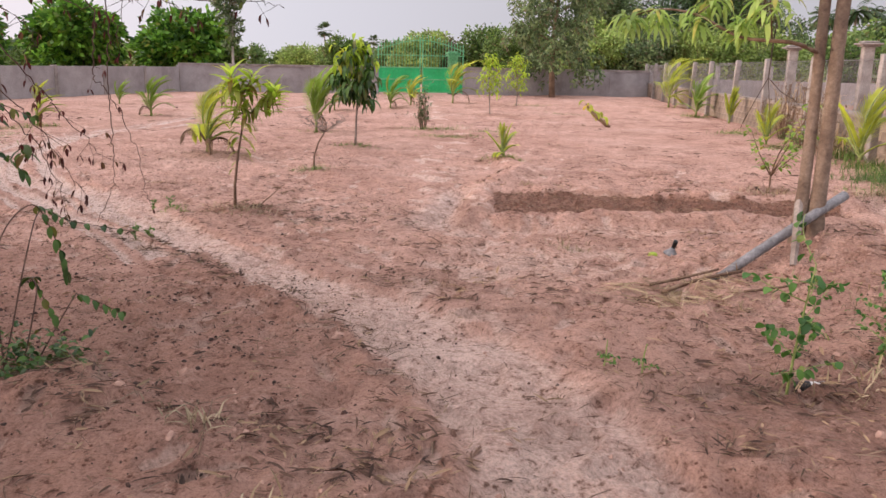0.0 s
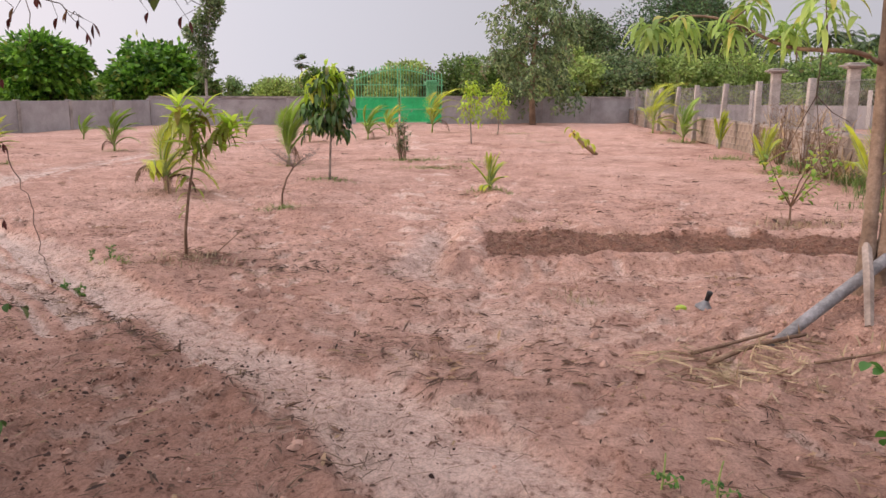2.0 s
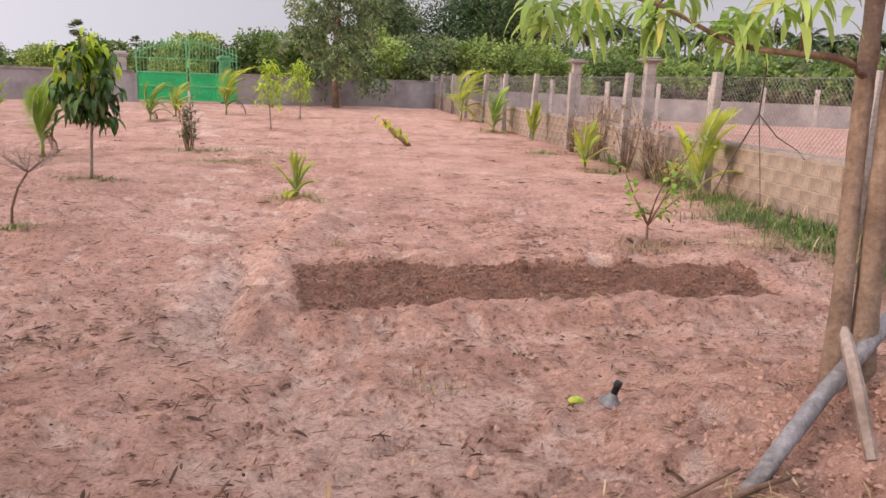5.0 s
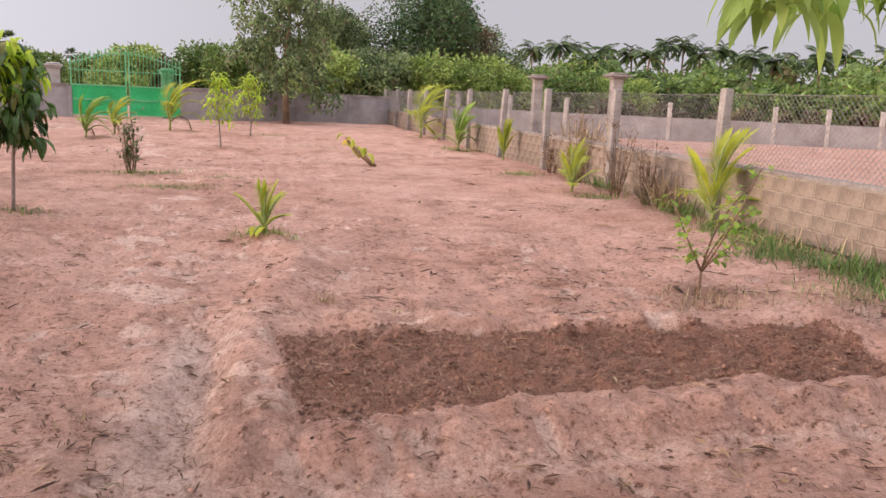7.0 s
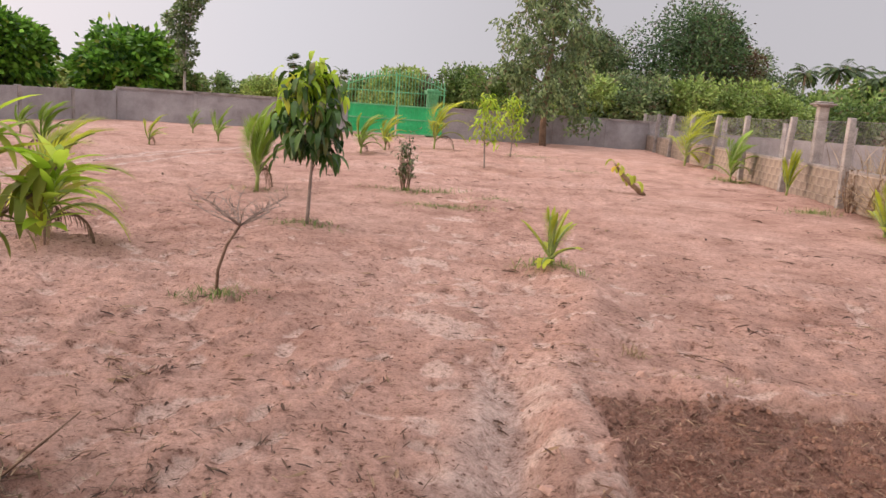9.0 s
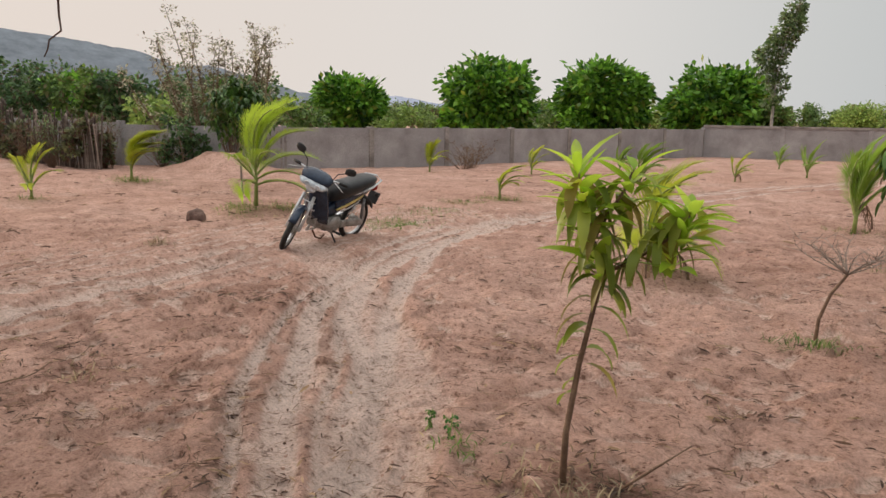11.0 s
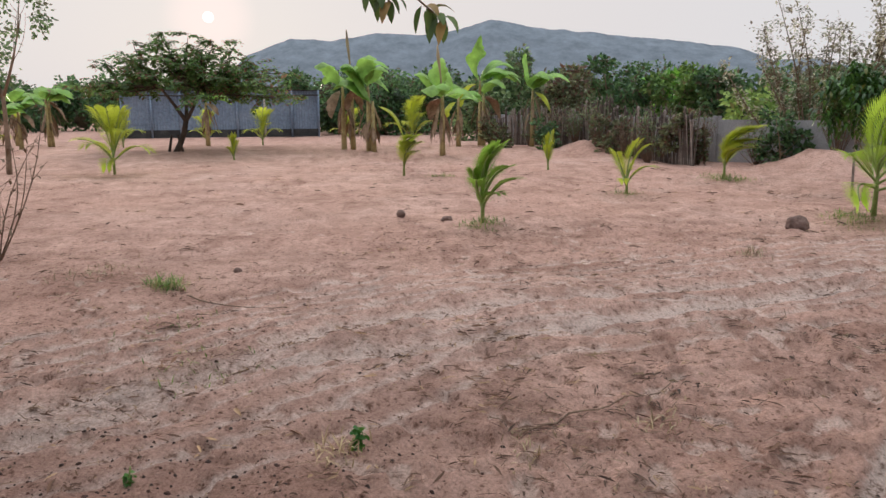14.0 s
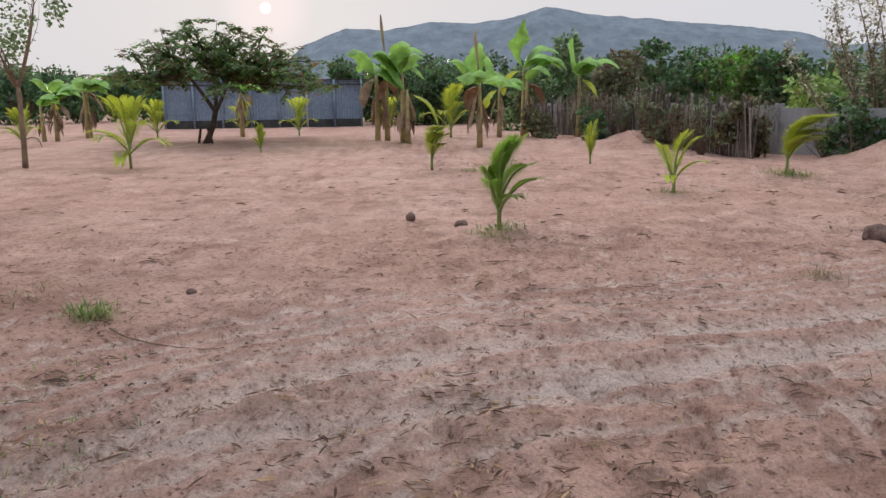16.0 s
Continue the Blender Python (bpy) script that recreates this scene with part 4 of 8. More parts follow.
far_wood("far_woodland", "far pale woodland on the plain", ((62, 34, 150, 4.6), (64, 33, 80, 2.3)), 64, L_EUCA, 0.5)
far_wood("dry_scrub", "brown dry scrub along the far wall of the plot", ((-23, -60, 58, 1.9),), 65, L_BROWNTREE, 0.4)


def far_palm(az, dist, top, seed, spread=2.4, name="coconut_palm", label="tall coconut palm with arching fronds, hazy far off", fan=False):
    r = random.Random(seed)
    p = az_point(az, dist)
    t = thing(name, label, "palm tree", pose(p.x, p.y, 0), group="far palms")
    g = Geo()
    lean = r.uniform(-0.5, 0.5)
    pts = [(lean * (i / 6) ** 2, 0, top * 0.86 * i / 6 - 0.2 * (i == 0)) for i in range(7)]
    g.tube(pts, [0.2, 0.15, 0.14, 0.13, 0.12, 0.12, 0.12], 7)
    part("trunk", g, M_BARK, t)
    g = Geo()
    head = Vector(pts[-1])
    for k in range(44 if fan else 30):
        a = r.uniform(0, 6.283)
        up = r.uniform(-0.75, 1.2) if fan else r.uniform(-0.25, 1.3)
        w = Vector((math.cos(a) * math.cos(up), math.sin(a) * math.cos(up), math.sin(up)))
        ln = spread * r.uniform(0.8, 1.1)
        if fan:
            c = head + w * ln * 0.45
            for q in range(9):
                b = (q - 4) * 0.28
                s = w.cross(Vector((0, 0, 1))).normalized()
                g.blade(c, w * math.cos(b) + s * math.sin(b), ln * 0.5, 0.30, 0.2, 2, 0.1)
        else:
            d, q = w.copy(), head.copy()
            for i in range(12):
                q = q + d * ln / 12
                d = (d + Vector((0, 0, -0.15))).normalized()
                s = d.cross(Vector((0, 0, 1))).normalized()
                l2 = ln * 0.38 * math.sin(math.pi * (0.12 + 0.8 * i / 12))
                for sg in (-1, 1):
                    g.blade(q, s * sg * 0.8 + d * 0.7 + Vector((0, 0, -0.45)), l2, 0.22, 0.5, 2, 0.0)
    part("crown", g, L_PALM_FAR, t)


for az, dist, top, seed in ((-19.6, 105, 10.0, 71), (-20.8, 112, 10.2, 72), (-22.9, 108, 9.6, 73), (-26.6, 104, 10.4, 74), (-27.9, 108, 10.9, 75), (-30.4, 106, 10.0, 76), (-31.4, 118, 9.6, 77), (-33.5, 104, 8.4, 78), (-35.2, 110, 9.0, 79), (-38, 106, 9.5, 80), (-17.6, 112, 9.8, 81), (-21.9, 98, 8.4, 84), (-24.6, 110, 9.6, 85), (-25.6, 96, 8.2, 86), (-29.2, 98, 8.8, 87), (-32.4, 98, 8.6, 88), (-36.6, 100, 8.8, 89), (-40.5, 104, 9.4, 90)):
    far_palm(az, dist, top, seed, 2.2)
far_palm(17.05, 190, 10.6, 82, 2.5, "sugar_palm", "sugar palm with a round head of fan leaves", True)
far_palm(13.6, 230, 9.4, 83, 2.3, "sugar_palm", "sugar palm with a round head of fan leaves", True)


def eucalyptus(x, y):
    """Tall drooping tree in front of the north wall."""
    r = random.Random(91)
    t = thing("eucalyptus_tree", "tall drooping grey-green tree in front of the boundary wall", "tree", pose(x, y, 0))
    g = Geo()
    trunk = limb(g, (0, 0, -0.1), (0.1, 0, 4.6), 0.17, 0.09, r, 0.03, 8, 8)
    limb(g, trunk[-1], (0.2, 0, 7.2), 0.09, 0.03, r, 0.04)
    blobs = []
    for k in range(15):
        z = 1.9 + 5.4 * k / 14
        a = k * 2.4
        rad = (1.5 if z < 5.5 else 1.15) * r.uniform(0.65, 1.1)
        c = (math.cos(a) * rad, math.sin(a) * rad, z)
        limb(g, (0.1 * z / 6, 0, max(1.6, z - 0.8)), c, 0.05, 0.015, r, 0.1, 4, 5)
        blobs.append((c, r.uniform(0.75, 1.05)))
    part("trunk", g, M_BARK, t)
    g = Geo()
    for c, rad in blobs:
        c = Vector(c)
        for _ in range(34):                       # sprays hang from the twigs and leave gaps between them
            k = c + Vector((r.gauss(0, 0.55), r.gauss(0, 0.55), r.gauss(0, 0.5))) * rad
            way = Vector((r.gauss(0, 0.5), r.gauss(0, 0.5), -1)).normalized()
            for j in range(20):
                q = k + way * r.uniform(0, 0.55) + Vector((r.gauss(0, 0.10), r.gauss(0, 0.10), r.gauss(0, 0.08)))
                w = (way + Vector((r.uniform(-0.8, 0.8), r.uniform(-0.8, 0.8), r.uniform(-0.4, 0.6)))).normalized()
                s = w.cross(Vector((r.uniform(-1, 1), r.uniform(-1, 1), 0.1))).normalized()
                ln = r.uniform(0.16, 0.30)
                g.add([q, q + w * ln * 0.5 - s * 0.05, q + w * ln, q + w * ln * 0.5 + s * 0.05], [(0, 1, 2, 3)])
    part("crown", g, L_EUCA, t)


eucalyptus(0.2, 41.6)

# ---------------------------------------------------------------- west: shed, fence, trees by the old wall


def shed():
    a, b = az_point(108.6, 50), az_point(95.8, 50)
    run, turn = (b - a).length, math.degrees(math.atan2(b.y - a.y, b.x - a.x))
    t = thing("shed", "long shed walled with blue-grey sheeting over boards darkened as shade", "shed", pose(a.x, a.y, 0, 0, 0, turn))
    n = 7
    for i in range(n):
        g = Geo()
        w = run / n
        ridge = [(w * (i + k / 20), 0.03 * (k % 2)) for k in range(21)]
        g.add([(x, y, z) for z in (0.45, 2.7) for x, y in ridge], [(k, k + 1, k + 22, k + 21) for k in range(20)])
        g.add([(x, y + 0.02, z) for z in (0.45, 2.7) for x, y in ridge], [(k + 21, k + 22, k + 1, k) for k in range(20)])
        part("sheet_panel", g, M_TIN, t, "corrugated blue-grey sheet")
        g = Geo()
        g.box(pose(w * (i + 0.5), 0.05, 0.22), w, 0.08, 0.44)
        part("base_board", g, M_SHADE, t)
    for i in range(n + 1):
        g = Geo()
        g.tube([(run * i / n, -0.12, -0.1), (run * i / n, -0.12, 2.75)], 0.06, 7)
        part("post", g, M_POST if i == 5 else M_TIN, t)
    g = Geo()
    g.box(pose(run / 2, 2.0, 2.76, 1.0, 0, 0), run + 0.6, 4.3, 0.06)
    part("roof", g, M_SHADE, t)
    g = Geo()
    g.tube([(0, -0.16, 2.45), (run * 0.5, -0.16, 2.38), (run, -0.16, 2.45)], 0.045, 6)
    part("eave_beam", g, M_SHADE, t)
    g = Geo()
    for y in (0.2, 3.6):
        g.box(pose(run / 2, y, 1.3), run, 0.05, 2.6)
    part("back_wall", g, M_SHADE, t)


shed()


M_WOOD_DARK = rough_mat("dark_damp_wood", (0.06, 0.045, 0.038), (0.12, 0.09, 0.075), (0.20, 0.16, 0.135), 3, 30, relief=0.6)


def wooden_fence():
    r = random.Random(95)
    fence = thing("paling_fence", "old paling fence of uneven split grey wood, weathered and gappy", "fence", pose(0, 0, 0))
    pts = curve(((-22.8, 12.6), (-26.5, 11.8), (-31, 10.9), (-36, 9.8), (-42, 8.3)), 60)
    for k in range(0, len(pts) - 1):
        x, y = pts[k]
        g = Geo()
        h = r.uniform(1.1, 1.6)
        wd = r.uniform(0.07, 0.17)
        g.box(pose(0, 0, h / 2), wd, 0.03, h, 0.006)
        g.tube([(0, 0.0, h - 0.02), (r.uniform(-0.02, 0.02), 0, h + r.uniform(0.02, 0.14))], [wd * 0.4, 0.012], 5)
        p = part("paling", g, M_WOOD if r.random() < 0.38 else M_WOOD_DARK, fence)
        p.matrix_basis = pose(x, y, ground_z(x, y) - 0.05, r.uniform(-5, 5), r.uniform(-6, 6), -14 + r.uniform(-12, 12))
    for z in (0.4, 0.95):
        g = Geo()
        g.tube([(x, y + 0.05, z + r.uniform(-0.03, 0.03)) for x, y in pts[::20]], 0.03, 5)
        part("fence_rail", g, M_WOOD, fence)


wooden_fence()

for az, dist, top, wide, seed, leaf, label in (
        (91.3, 52, 4.2, 5.5, 101, L_DARK, "dark green tree behind the banana plants"),
        (97.3, 60, 4.6, 3.0, 102, L_DARK, "dark green tree beside the shed"),
        (88.3, 55, 4.3, 5.0, 103, L_DARK, "dark green tree behind the banana plants"),
        (84.0, 42, 3.2, 3.4, 104, L_EUCA, "grey-green feathery shrub tree by the fence"),
        (80.8, 43, 4.9, 3.0, 105, L_EUCA, "slender grey-green tree by the paling fence"),
        (78.2, 38, 3.5, 3.0, 106, L_BROWNTREE, "brownish shrub tree by the paling fence"),
        (74.9, 40, 3.9, 3.3, 107, L_DARK, "dark green round tree behind the fence"),
        (71.5, 40, 3.7, 3.0, 108, L_BUSH, "green leafy tree behind the fence"),
        (68.3, 38, 3.4, 2.6, 109, L_DARK, "dark tree with large leaves behind the wall"),
        (66.0, 33, 2.1, 3.0, 110, L_BUSH_LIGHT, "bright green low bush over the wall"),
        (73.5, 60, 5.0, 6.0, 111, L_DARK, "dark woodland tree behind the wall"),
        (114.4, 23.1, 5.3, 2.6, 112, L_EUCA, "tall sparse grey-green tree at the plot's edge")):
    free_tree("tree", label, az, dist, top, wide, seed, leaf, low=0.06 if seed != 112 else 0.42, n=6, clumps=130 if seed != 112 else 70, leaves=22, size=0.26 if seed != 112 else 0.12, trunk=0.12 if seed != 112 else 0.06)


def sparse_tree(x, y, top, wide, seed, lean=0.0, limbs=8):
    """Tall thin-branched tree with small pale leaves, seen against the sky; lean fans it out to one side."""
    r = random.Random(seed)
    t = thing("sparse_tree", "thin-branched tree with sparse pale leaves beside the wall", "tree", pose(x, y, 0))
    g, leaves = Geo(), Geo()
    side = Vector((-0.47, -0.88, 0))
    for k in range(limbs):
        f = (k + 0.5) / limbs
        out_ = (f - 0.5) * wide + lean * f * wide
        tip = side * out_ + Vector((r.gauss(0, 0.3), r.gauss(0, 0.3), top * (1 - 0.42 * abs(f - 0.45) ** 1.2 * 2) * r.uniform(0.86, 1.0)))
        pts = limb(g, side * out_ * 0.15 + Vector((0, 0, -0.1)), tip, 0.04, 0.008, r, 0.05, 12, 5)
        for i in range(5, 13):
            for _ in range(3):
                e = pts[i] + Vector((r.gauss(0, 0.17), r.gauss(0, 0.17), r.uniform(0.02, 0.28)))
                g.tube([pts[i], pts[i].lerp(e, 0.5) + Vector((0, 0, 0.03)), e], [0.007, 0.005, 0.003], 3)
                for _ in range(13):
                    q = pts[i].lerp(e, r.uniform(0.1, 1.1)) + Vector((r.gauss(0, 0.075), r.gauss(0, 0.075), r.gauss(0, 0.075)))
                    leaves.blade(q, (r.uniform(-1, 1), r.uniform(-1, 1), r.uniform(-0.6, 0.8)), r.uniform(0.08, 0.15), 0.07, 0.2, 2, 0.1)
    part("branching", g, M_BARK, t)
    part("crown", leaves, L_SPARSE, t)


sparse_tree(-22.65, 15.75, 4.55, 2.0, 121, 0.6, 10)
sparse_tree(-22.1, 16.7, 4.45, 2.0, 122, -0.1, 11)
for az, dist, top, wide, seed, leaf in ((63.9, 27, 2.5, 2.2, 123, L_EUCA), (61.2, 28, 2.4, 2.4, 124, L_BUSH), (56.5, 34, 2.3, 3.0, 125, L_BUSH), (49.5, 40, 2.2, 3.2, 126, L_BUSH_LIGHT), (39.2, 44, 2.4, 3.0, 127, L_BUSH), (31.6, 46, 2.5, 3.0, 128, L_BUSH_LIGHT)):
    free_tree("bush", "green bush growing behind the boundary wall", az, dist, top, wide, seed, leaf, low=0.05, n=5, clumps=90, leaves=24, size=0.2, trunk=0.05)


def acacia(x, y):
    """Umbrella-shaped tree with layered feathery sprays."""
    r = random.Random(131)
    t = thing("umbrella_tree", "umbrella-shaped tree with layered feathery foliage and a leaning trunk", "tree", pose(x, y, ground_z(x, y)))
    g, lv = Geo(), Geo()
    # local x runs along the view's width
    trunk = limb(g, (0, 0, -0.1), (0.1, 0.45, 1.0), 0.11, 0.085, r, 0.06, 6, 8)
    forks = [limb(g, trunk[-1], e, 0.07, 0.04, r, 0.08, 6, 7)[-1] for e in ((0.0, -0.35, 2.1), (0.2, 0.95, 2.0), (-0.3, 0.3, 2.3))]
    for k in range(46):
        a = k * 2.399
        rad = 3.9 * math.sqrt((k + 0.5) / 46)
        tip = Vector((math.cos(a) * rad * 0.8, math.sin(a) * rad + 0.75, 3.75 - 0.125 * rad ** 2 + r.uniform(-0.35, 0.25)))
        start = min(forks, key=lambda q: (q - tip).length)
        pts = limb(g, start, tip, 0.035, 0.008, r, 0.10, 6, 5)
        for i in range(2, 7):
            for _ in range(3):
                d = Vector((r.gauss(0, 1), r.gauss(0, 1), r.uniform(-0.45, 0.35))).normalized()
                q, ln = pts[i], r.uniform(0.35, 0.7)
                e = q + d * ln + Vector((0, 0, -0.08))
                g.tube([q, e], [0.005, 0.003], 3)
                for j in range(20):
                    m = q.lerp(e, 0.10 + 0.90 * j / 20)
                    s = d.cross(Vector((0, 0, 1))).normalized() * (1 if j % 2 else -1)
                    lv.blade(m + Vector((0, 0, r.uniform(-0.05, 0.05))), s + d * 0.5 + Vector((0, 0, r.uniform(-0.5, 0.2))), r.uniform(0.12, 0.24), 0.10, 0.6, 2, 0.1)
    part("trunk", g, M_BARK_DARK, t)
    part("crown", lv, L_ACACIA, t)
    for dx, dy in ((-0.15, -0.25), (0.05, 0.3)):
        g = Geo()
        g.tube([(dx, dy, -0.1), (dx * 0.4, dy * 0.4, 0.55)], [0.05, 0.04], 6)
        part("stub", g, M_BARK_DARK, t)


acacia(-28.6, -3.0)

# sun disc in the haze
M_SUN = bpy.data.materials.new("sun_glow")
M_SUN.use_nodes = True
sn = M_SUN.node_tree.nodes
sn.clear()
em, mo = sn.new("ShaderNodeEmission"), sn.new("ShaderNodeOutputMaterial")
em.inputs[0].default_value, em.inputs[1].default_value = (1.0, 0.86, 0.78, 1), 2.2
M_SUN.node_tree.links.new(em.outputs[0], mo.inputs[0])
bm = bmesh.new()
bmesh.ops.create_icosphere(bm, subdivisions=4, radius=25)
me = bpy.data.meshes.new("sun_disc")
bm.to_mesh(me)
bm.free()
me.materials.append(M_SUN)
disc = new("sun_disc", me)
disc.location = sun_dir * 4000
tagged(disc, "pale evening sun disc low over the hill in haze", "sun", kind="structure")

# ---------------------------------------------------------------- young palms, saplings and weeds in the plot
L_COCO = leaf_mat("green_coconut_leaflets", (0.15, 0.30, 0.030), (0.40, 0.56, 0.09), (0.55, 0.50, 0.10), 0.10, see_through=0.45)
L_COCO_Y = leaf_mat("yellowed_coconut_leaflets", (0.36, 0.46, 0.035), (0.66, 0.68, 0.09), (0.74, 0.55, 0.07), 0.22, see_through=0.45)
L_COCO_F = leaf_mat("fresh_coconut_leaflets", (0.24, 0.40, 0.035), (0.55, 0.66, 0.09), (0.66, 0.60, 0.10), 0.12, see_through=0.5)
L_DRY = leaf_mat("dry_brown_fronds", (0.16, 0.10, 0.06), (0.33, 0.23, 0.15), (0.24, 0.17, 0.11), 0.3, 0.8, 0.15)
L_YOUNG = leaf_mat("young_mango_leaves", (0.30, 0.48, 0.03), (0.62, 0.78, 0.09), (0.50, 0.52, 0.06), 0.08, 0.45, 0.5)
L_OLDDARK = leaf_mat("dark_mature_leaves", (0.018, 0.055, 0.012), (0.10, 0.20, 0.035), (0.16, 0.17, 0.04), 0.08, 0.4, 0.25)
L_OLIVE = leaf_mat("olive_drooping_leaves", (0.18, 0.26, 0.03), (0.42, 0.48, 0.08), (0.34, 0.28, 0.07), 0.12, 0.4, 0.45)
L_BANANA = leaf_mat("banana_leaves", (0.17, 0.36, 0.05), (0.38, 0.60, 0.14), (0.50, 0.46, 0.10), 0.06, 0.45, 0.4)
L_GRASS = leaf_mat("grass_blades", (0.08, 0.15, 0.025), (0.22, 0.33, 0.07), (0.42, 0.34, 0.17), 0.25, 0.6, 0.3)
L_VERGE = leaf_mat("green_verge_blades", (0.06, 0.12, 0.025), (0.17, 0.27, 0.06), (0.30, 0.25, 0.12), 0.10, 0.6, 0.3)
L_HAY = leaf_mat("dry_grass_blades", (0.30, 0.22, 0.13), (0.52, 0.42, 0.27), (0.24, 0.17, 0.10), 0.2, 0.8, 0.2)
L_WEED = leaf_mat("bright_weed_leaves", (0.04, 0.13, 0.025), (0.16, 0.33, 0.06), (0.30, 0.38, 0.08), 0.06, 0.45, 0.4)
L_RED = leaf_mat("withered_maroon_leaves", (0.055, 0.014, 0.014), (0.14, 0.036, 0.030), (0.16, 0.09, 0.04), 0.15, 0.7, 0.2)
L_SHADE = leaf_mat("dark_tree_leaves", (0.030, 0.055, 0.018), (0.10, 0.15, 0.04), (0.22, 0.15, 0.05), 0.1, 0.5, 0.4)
M_STEM = rough_mat("sapling_stem", (0.10, 0.06, 0.04), (0.19, 0.12, 0.08), (0.27, 0.19, 0.13), 8, 60, relief=0.6)
M_STEM_GREEN = rough_mat("green_stem", (0.16, 0.22, 0.06), (0.27, 0.33, 0.10), (0.38, 0.42, 0.16), 6, 50, 0.6)
M_PSEUDO = rough_mat("banana_stem", (0.24, 0.17, 0.08), (0.42, 0.35, 0.16), (0.50, 0.47, 0.24), 3, 18, 0.6)
M_SHEATH = rough_mat("dry_banana_sheath", (0.15, 0.095, 0.06), (0.28, 0.19, 0.12), (0.40, 0.29, 0.20), 4, 24)


def frond(g, stalk, base, a, up, length, rng, pairs=16, width=0.035, leaf=0.32, sag=1.0, wind=0.0, whole=0.0):
    """One feather leaf: an arching midrib into stalk, leaflets into g. wind bends it towards +x."""
    d = Vector((math.cos(a) * math.cos(up), math.sin(a) * math.cos(up), math.sin(up)))
    p = Vector(base)
    pts, n = [p.copy()], pairs + 4
    side = d.cross(Vector((0, 0, 1)))
    side = side.normalized() if side.length > 0.05 else Vector((math.sin(a), -math.cos(a), 0))
    foot = None
    for i in range(n):
        p = p + d * length / n
        d = (d + Vector((wind * 0.10, wind * 0.03, -0.085 * sag * (0.35 + 1.3 * i / n)))).normalized()
        pts.append(p.copy())
        s = d.cross(Vector((0, 0, 1)))
        s = s.normalized() if s.length > 0.12 else side
        if s.dot(side) < 0:
            s = -s
        side = s
        if i >= 3:
            here = len(g.v)
            g.v.extend([tuple(p - s * 0.006), tuple(p + s * 0.006)])
            if foot is not None:
                g.f.append((foot, foot + 1, here + 1, here))
                g.smooth.append(True)
            foot = here
            f = max(0.0, (i - 3) / (pairs + 1))
            ln = leaf * length * (0.55 + 0.75 * math.sin(math.pi * (0.15 + 0.75 * f))) * rng.uniform(0.85, 1.1)
            for sg in (-1, 1):
                w = s * sg * (1 - 0.55 * f) + d * (0.75 + 0.9 * f) + Vector((wind * 0.4, 0, 0.28 - 0.35 * sag))
                g.blade(p + s * sg * 0.006, w, ln, width * (1 + whole), 0.30 * sag + 0.10, 3, 0.15, 0.4, foot=here + (0 if sg < 0 else 1))
    stalk.tube(pts, [0.010 + 0.010 * (1 - i / len(pts)) for i in range(len(pts))], 4)


def coconut(x, y, tall, n, leaf, seed, label, wind=0.25, sag=1.0, dry=2, spread=0.9, whole=0.0, tilt=0.0, clear=0.24):
    """A young coconut palm: sheathed foot, arching fronds, a few dry ones hanging."""
    r = random.Random(seed)
    t = thing("coconut_sapling", label, "palm sapling", pose(x, y, ground_z(x, y) - 0.02, 0, tilt, 0), group="young coconut palms in the plot")
    foot = Geo()
    h = tall * clear
    sag, n = sag * 0.62, n + 2
    foot.tube([(0, 0, -0.03), (0.01, 0, h * 0.6), (0.02, 0, h * 1.2)], [0.020 + tall * 0.010, 0.017 + tall * 0.008, 0.011], 7)
    part("foot", foot, M_STEM_GREEN, t)
    for k in range(n):
        g, st = Geo(), Geo()
        f = k / max(1, n - 1)
        up = radians(87 - 34 * spread * f + r.uniform(-6, 6))
        frond(g, st, (0.01, 0, h * (1.05 - 0.5 * f)), k * 2.399 + r.uniform(-0.3, 0.3), up, tall * (0.92 - clear * 0.5) * (0.72 + 0.28 * (1 - f)) * r.uniform(0.9, 1.1), r,
              pairs=15 if tall < 1 else (30 if spread > 1.9 else 23), width=(0.012 + 0.008 * tall) * (0.72 if spread > 1.9 else 1), sag=sag * (0.6 + 0.7 * f), wind=wind, whole=whole * 0.4)
        fr = part("frond", g, leaf, t)
        part("midrib", st, M_STEM_GREEN, fr)
    for k in range(dry):
        g, st = Geo(), Geo()
        frond(g, st, (0, 0, h * 0.6), r.uniform(0, 6.28), radians(r.uniform(35, 65)), tall * 0.5, r, pairs=9, width=0.014, sag=3.4, leaf=0.22)
        fr = part("dry_frond", g, L_DRY, t, "withered brown frond")
        part("midrib", st, M_STEM, fr)
    return t


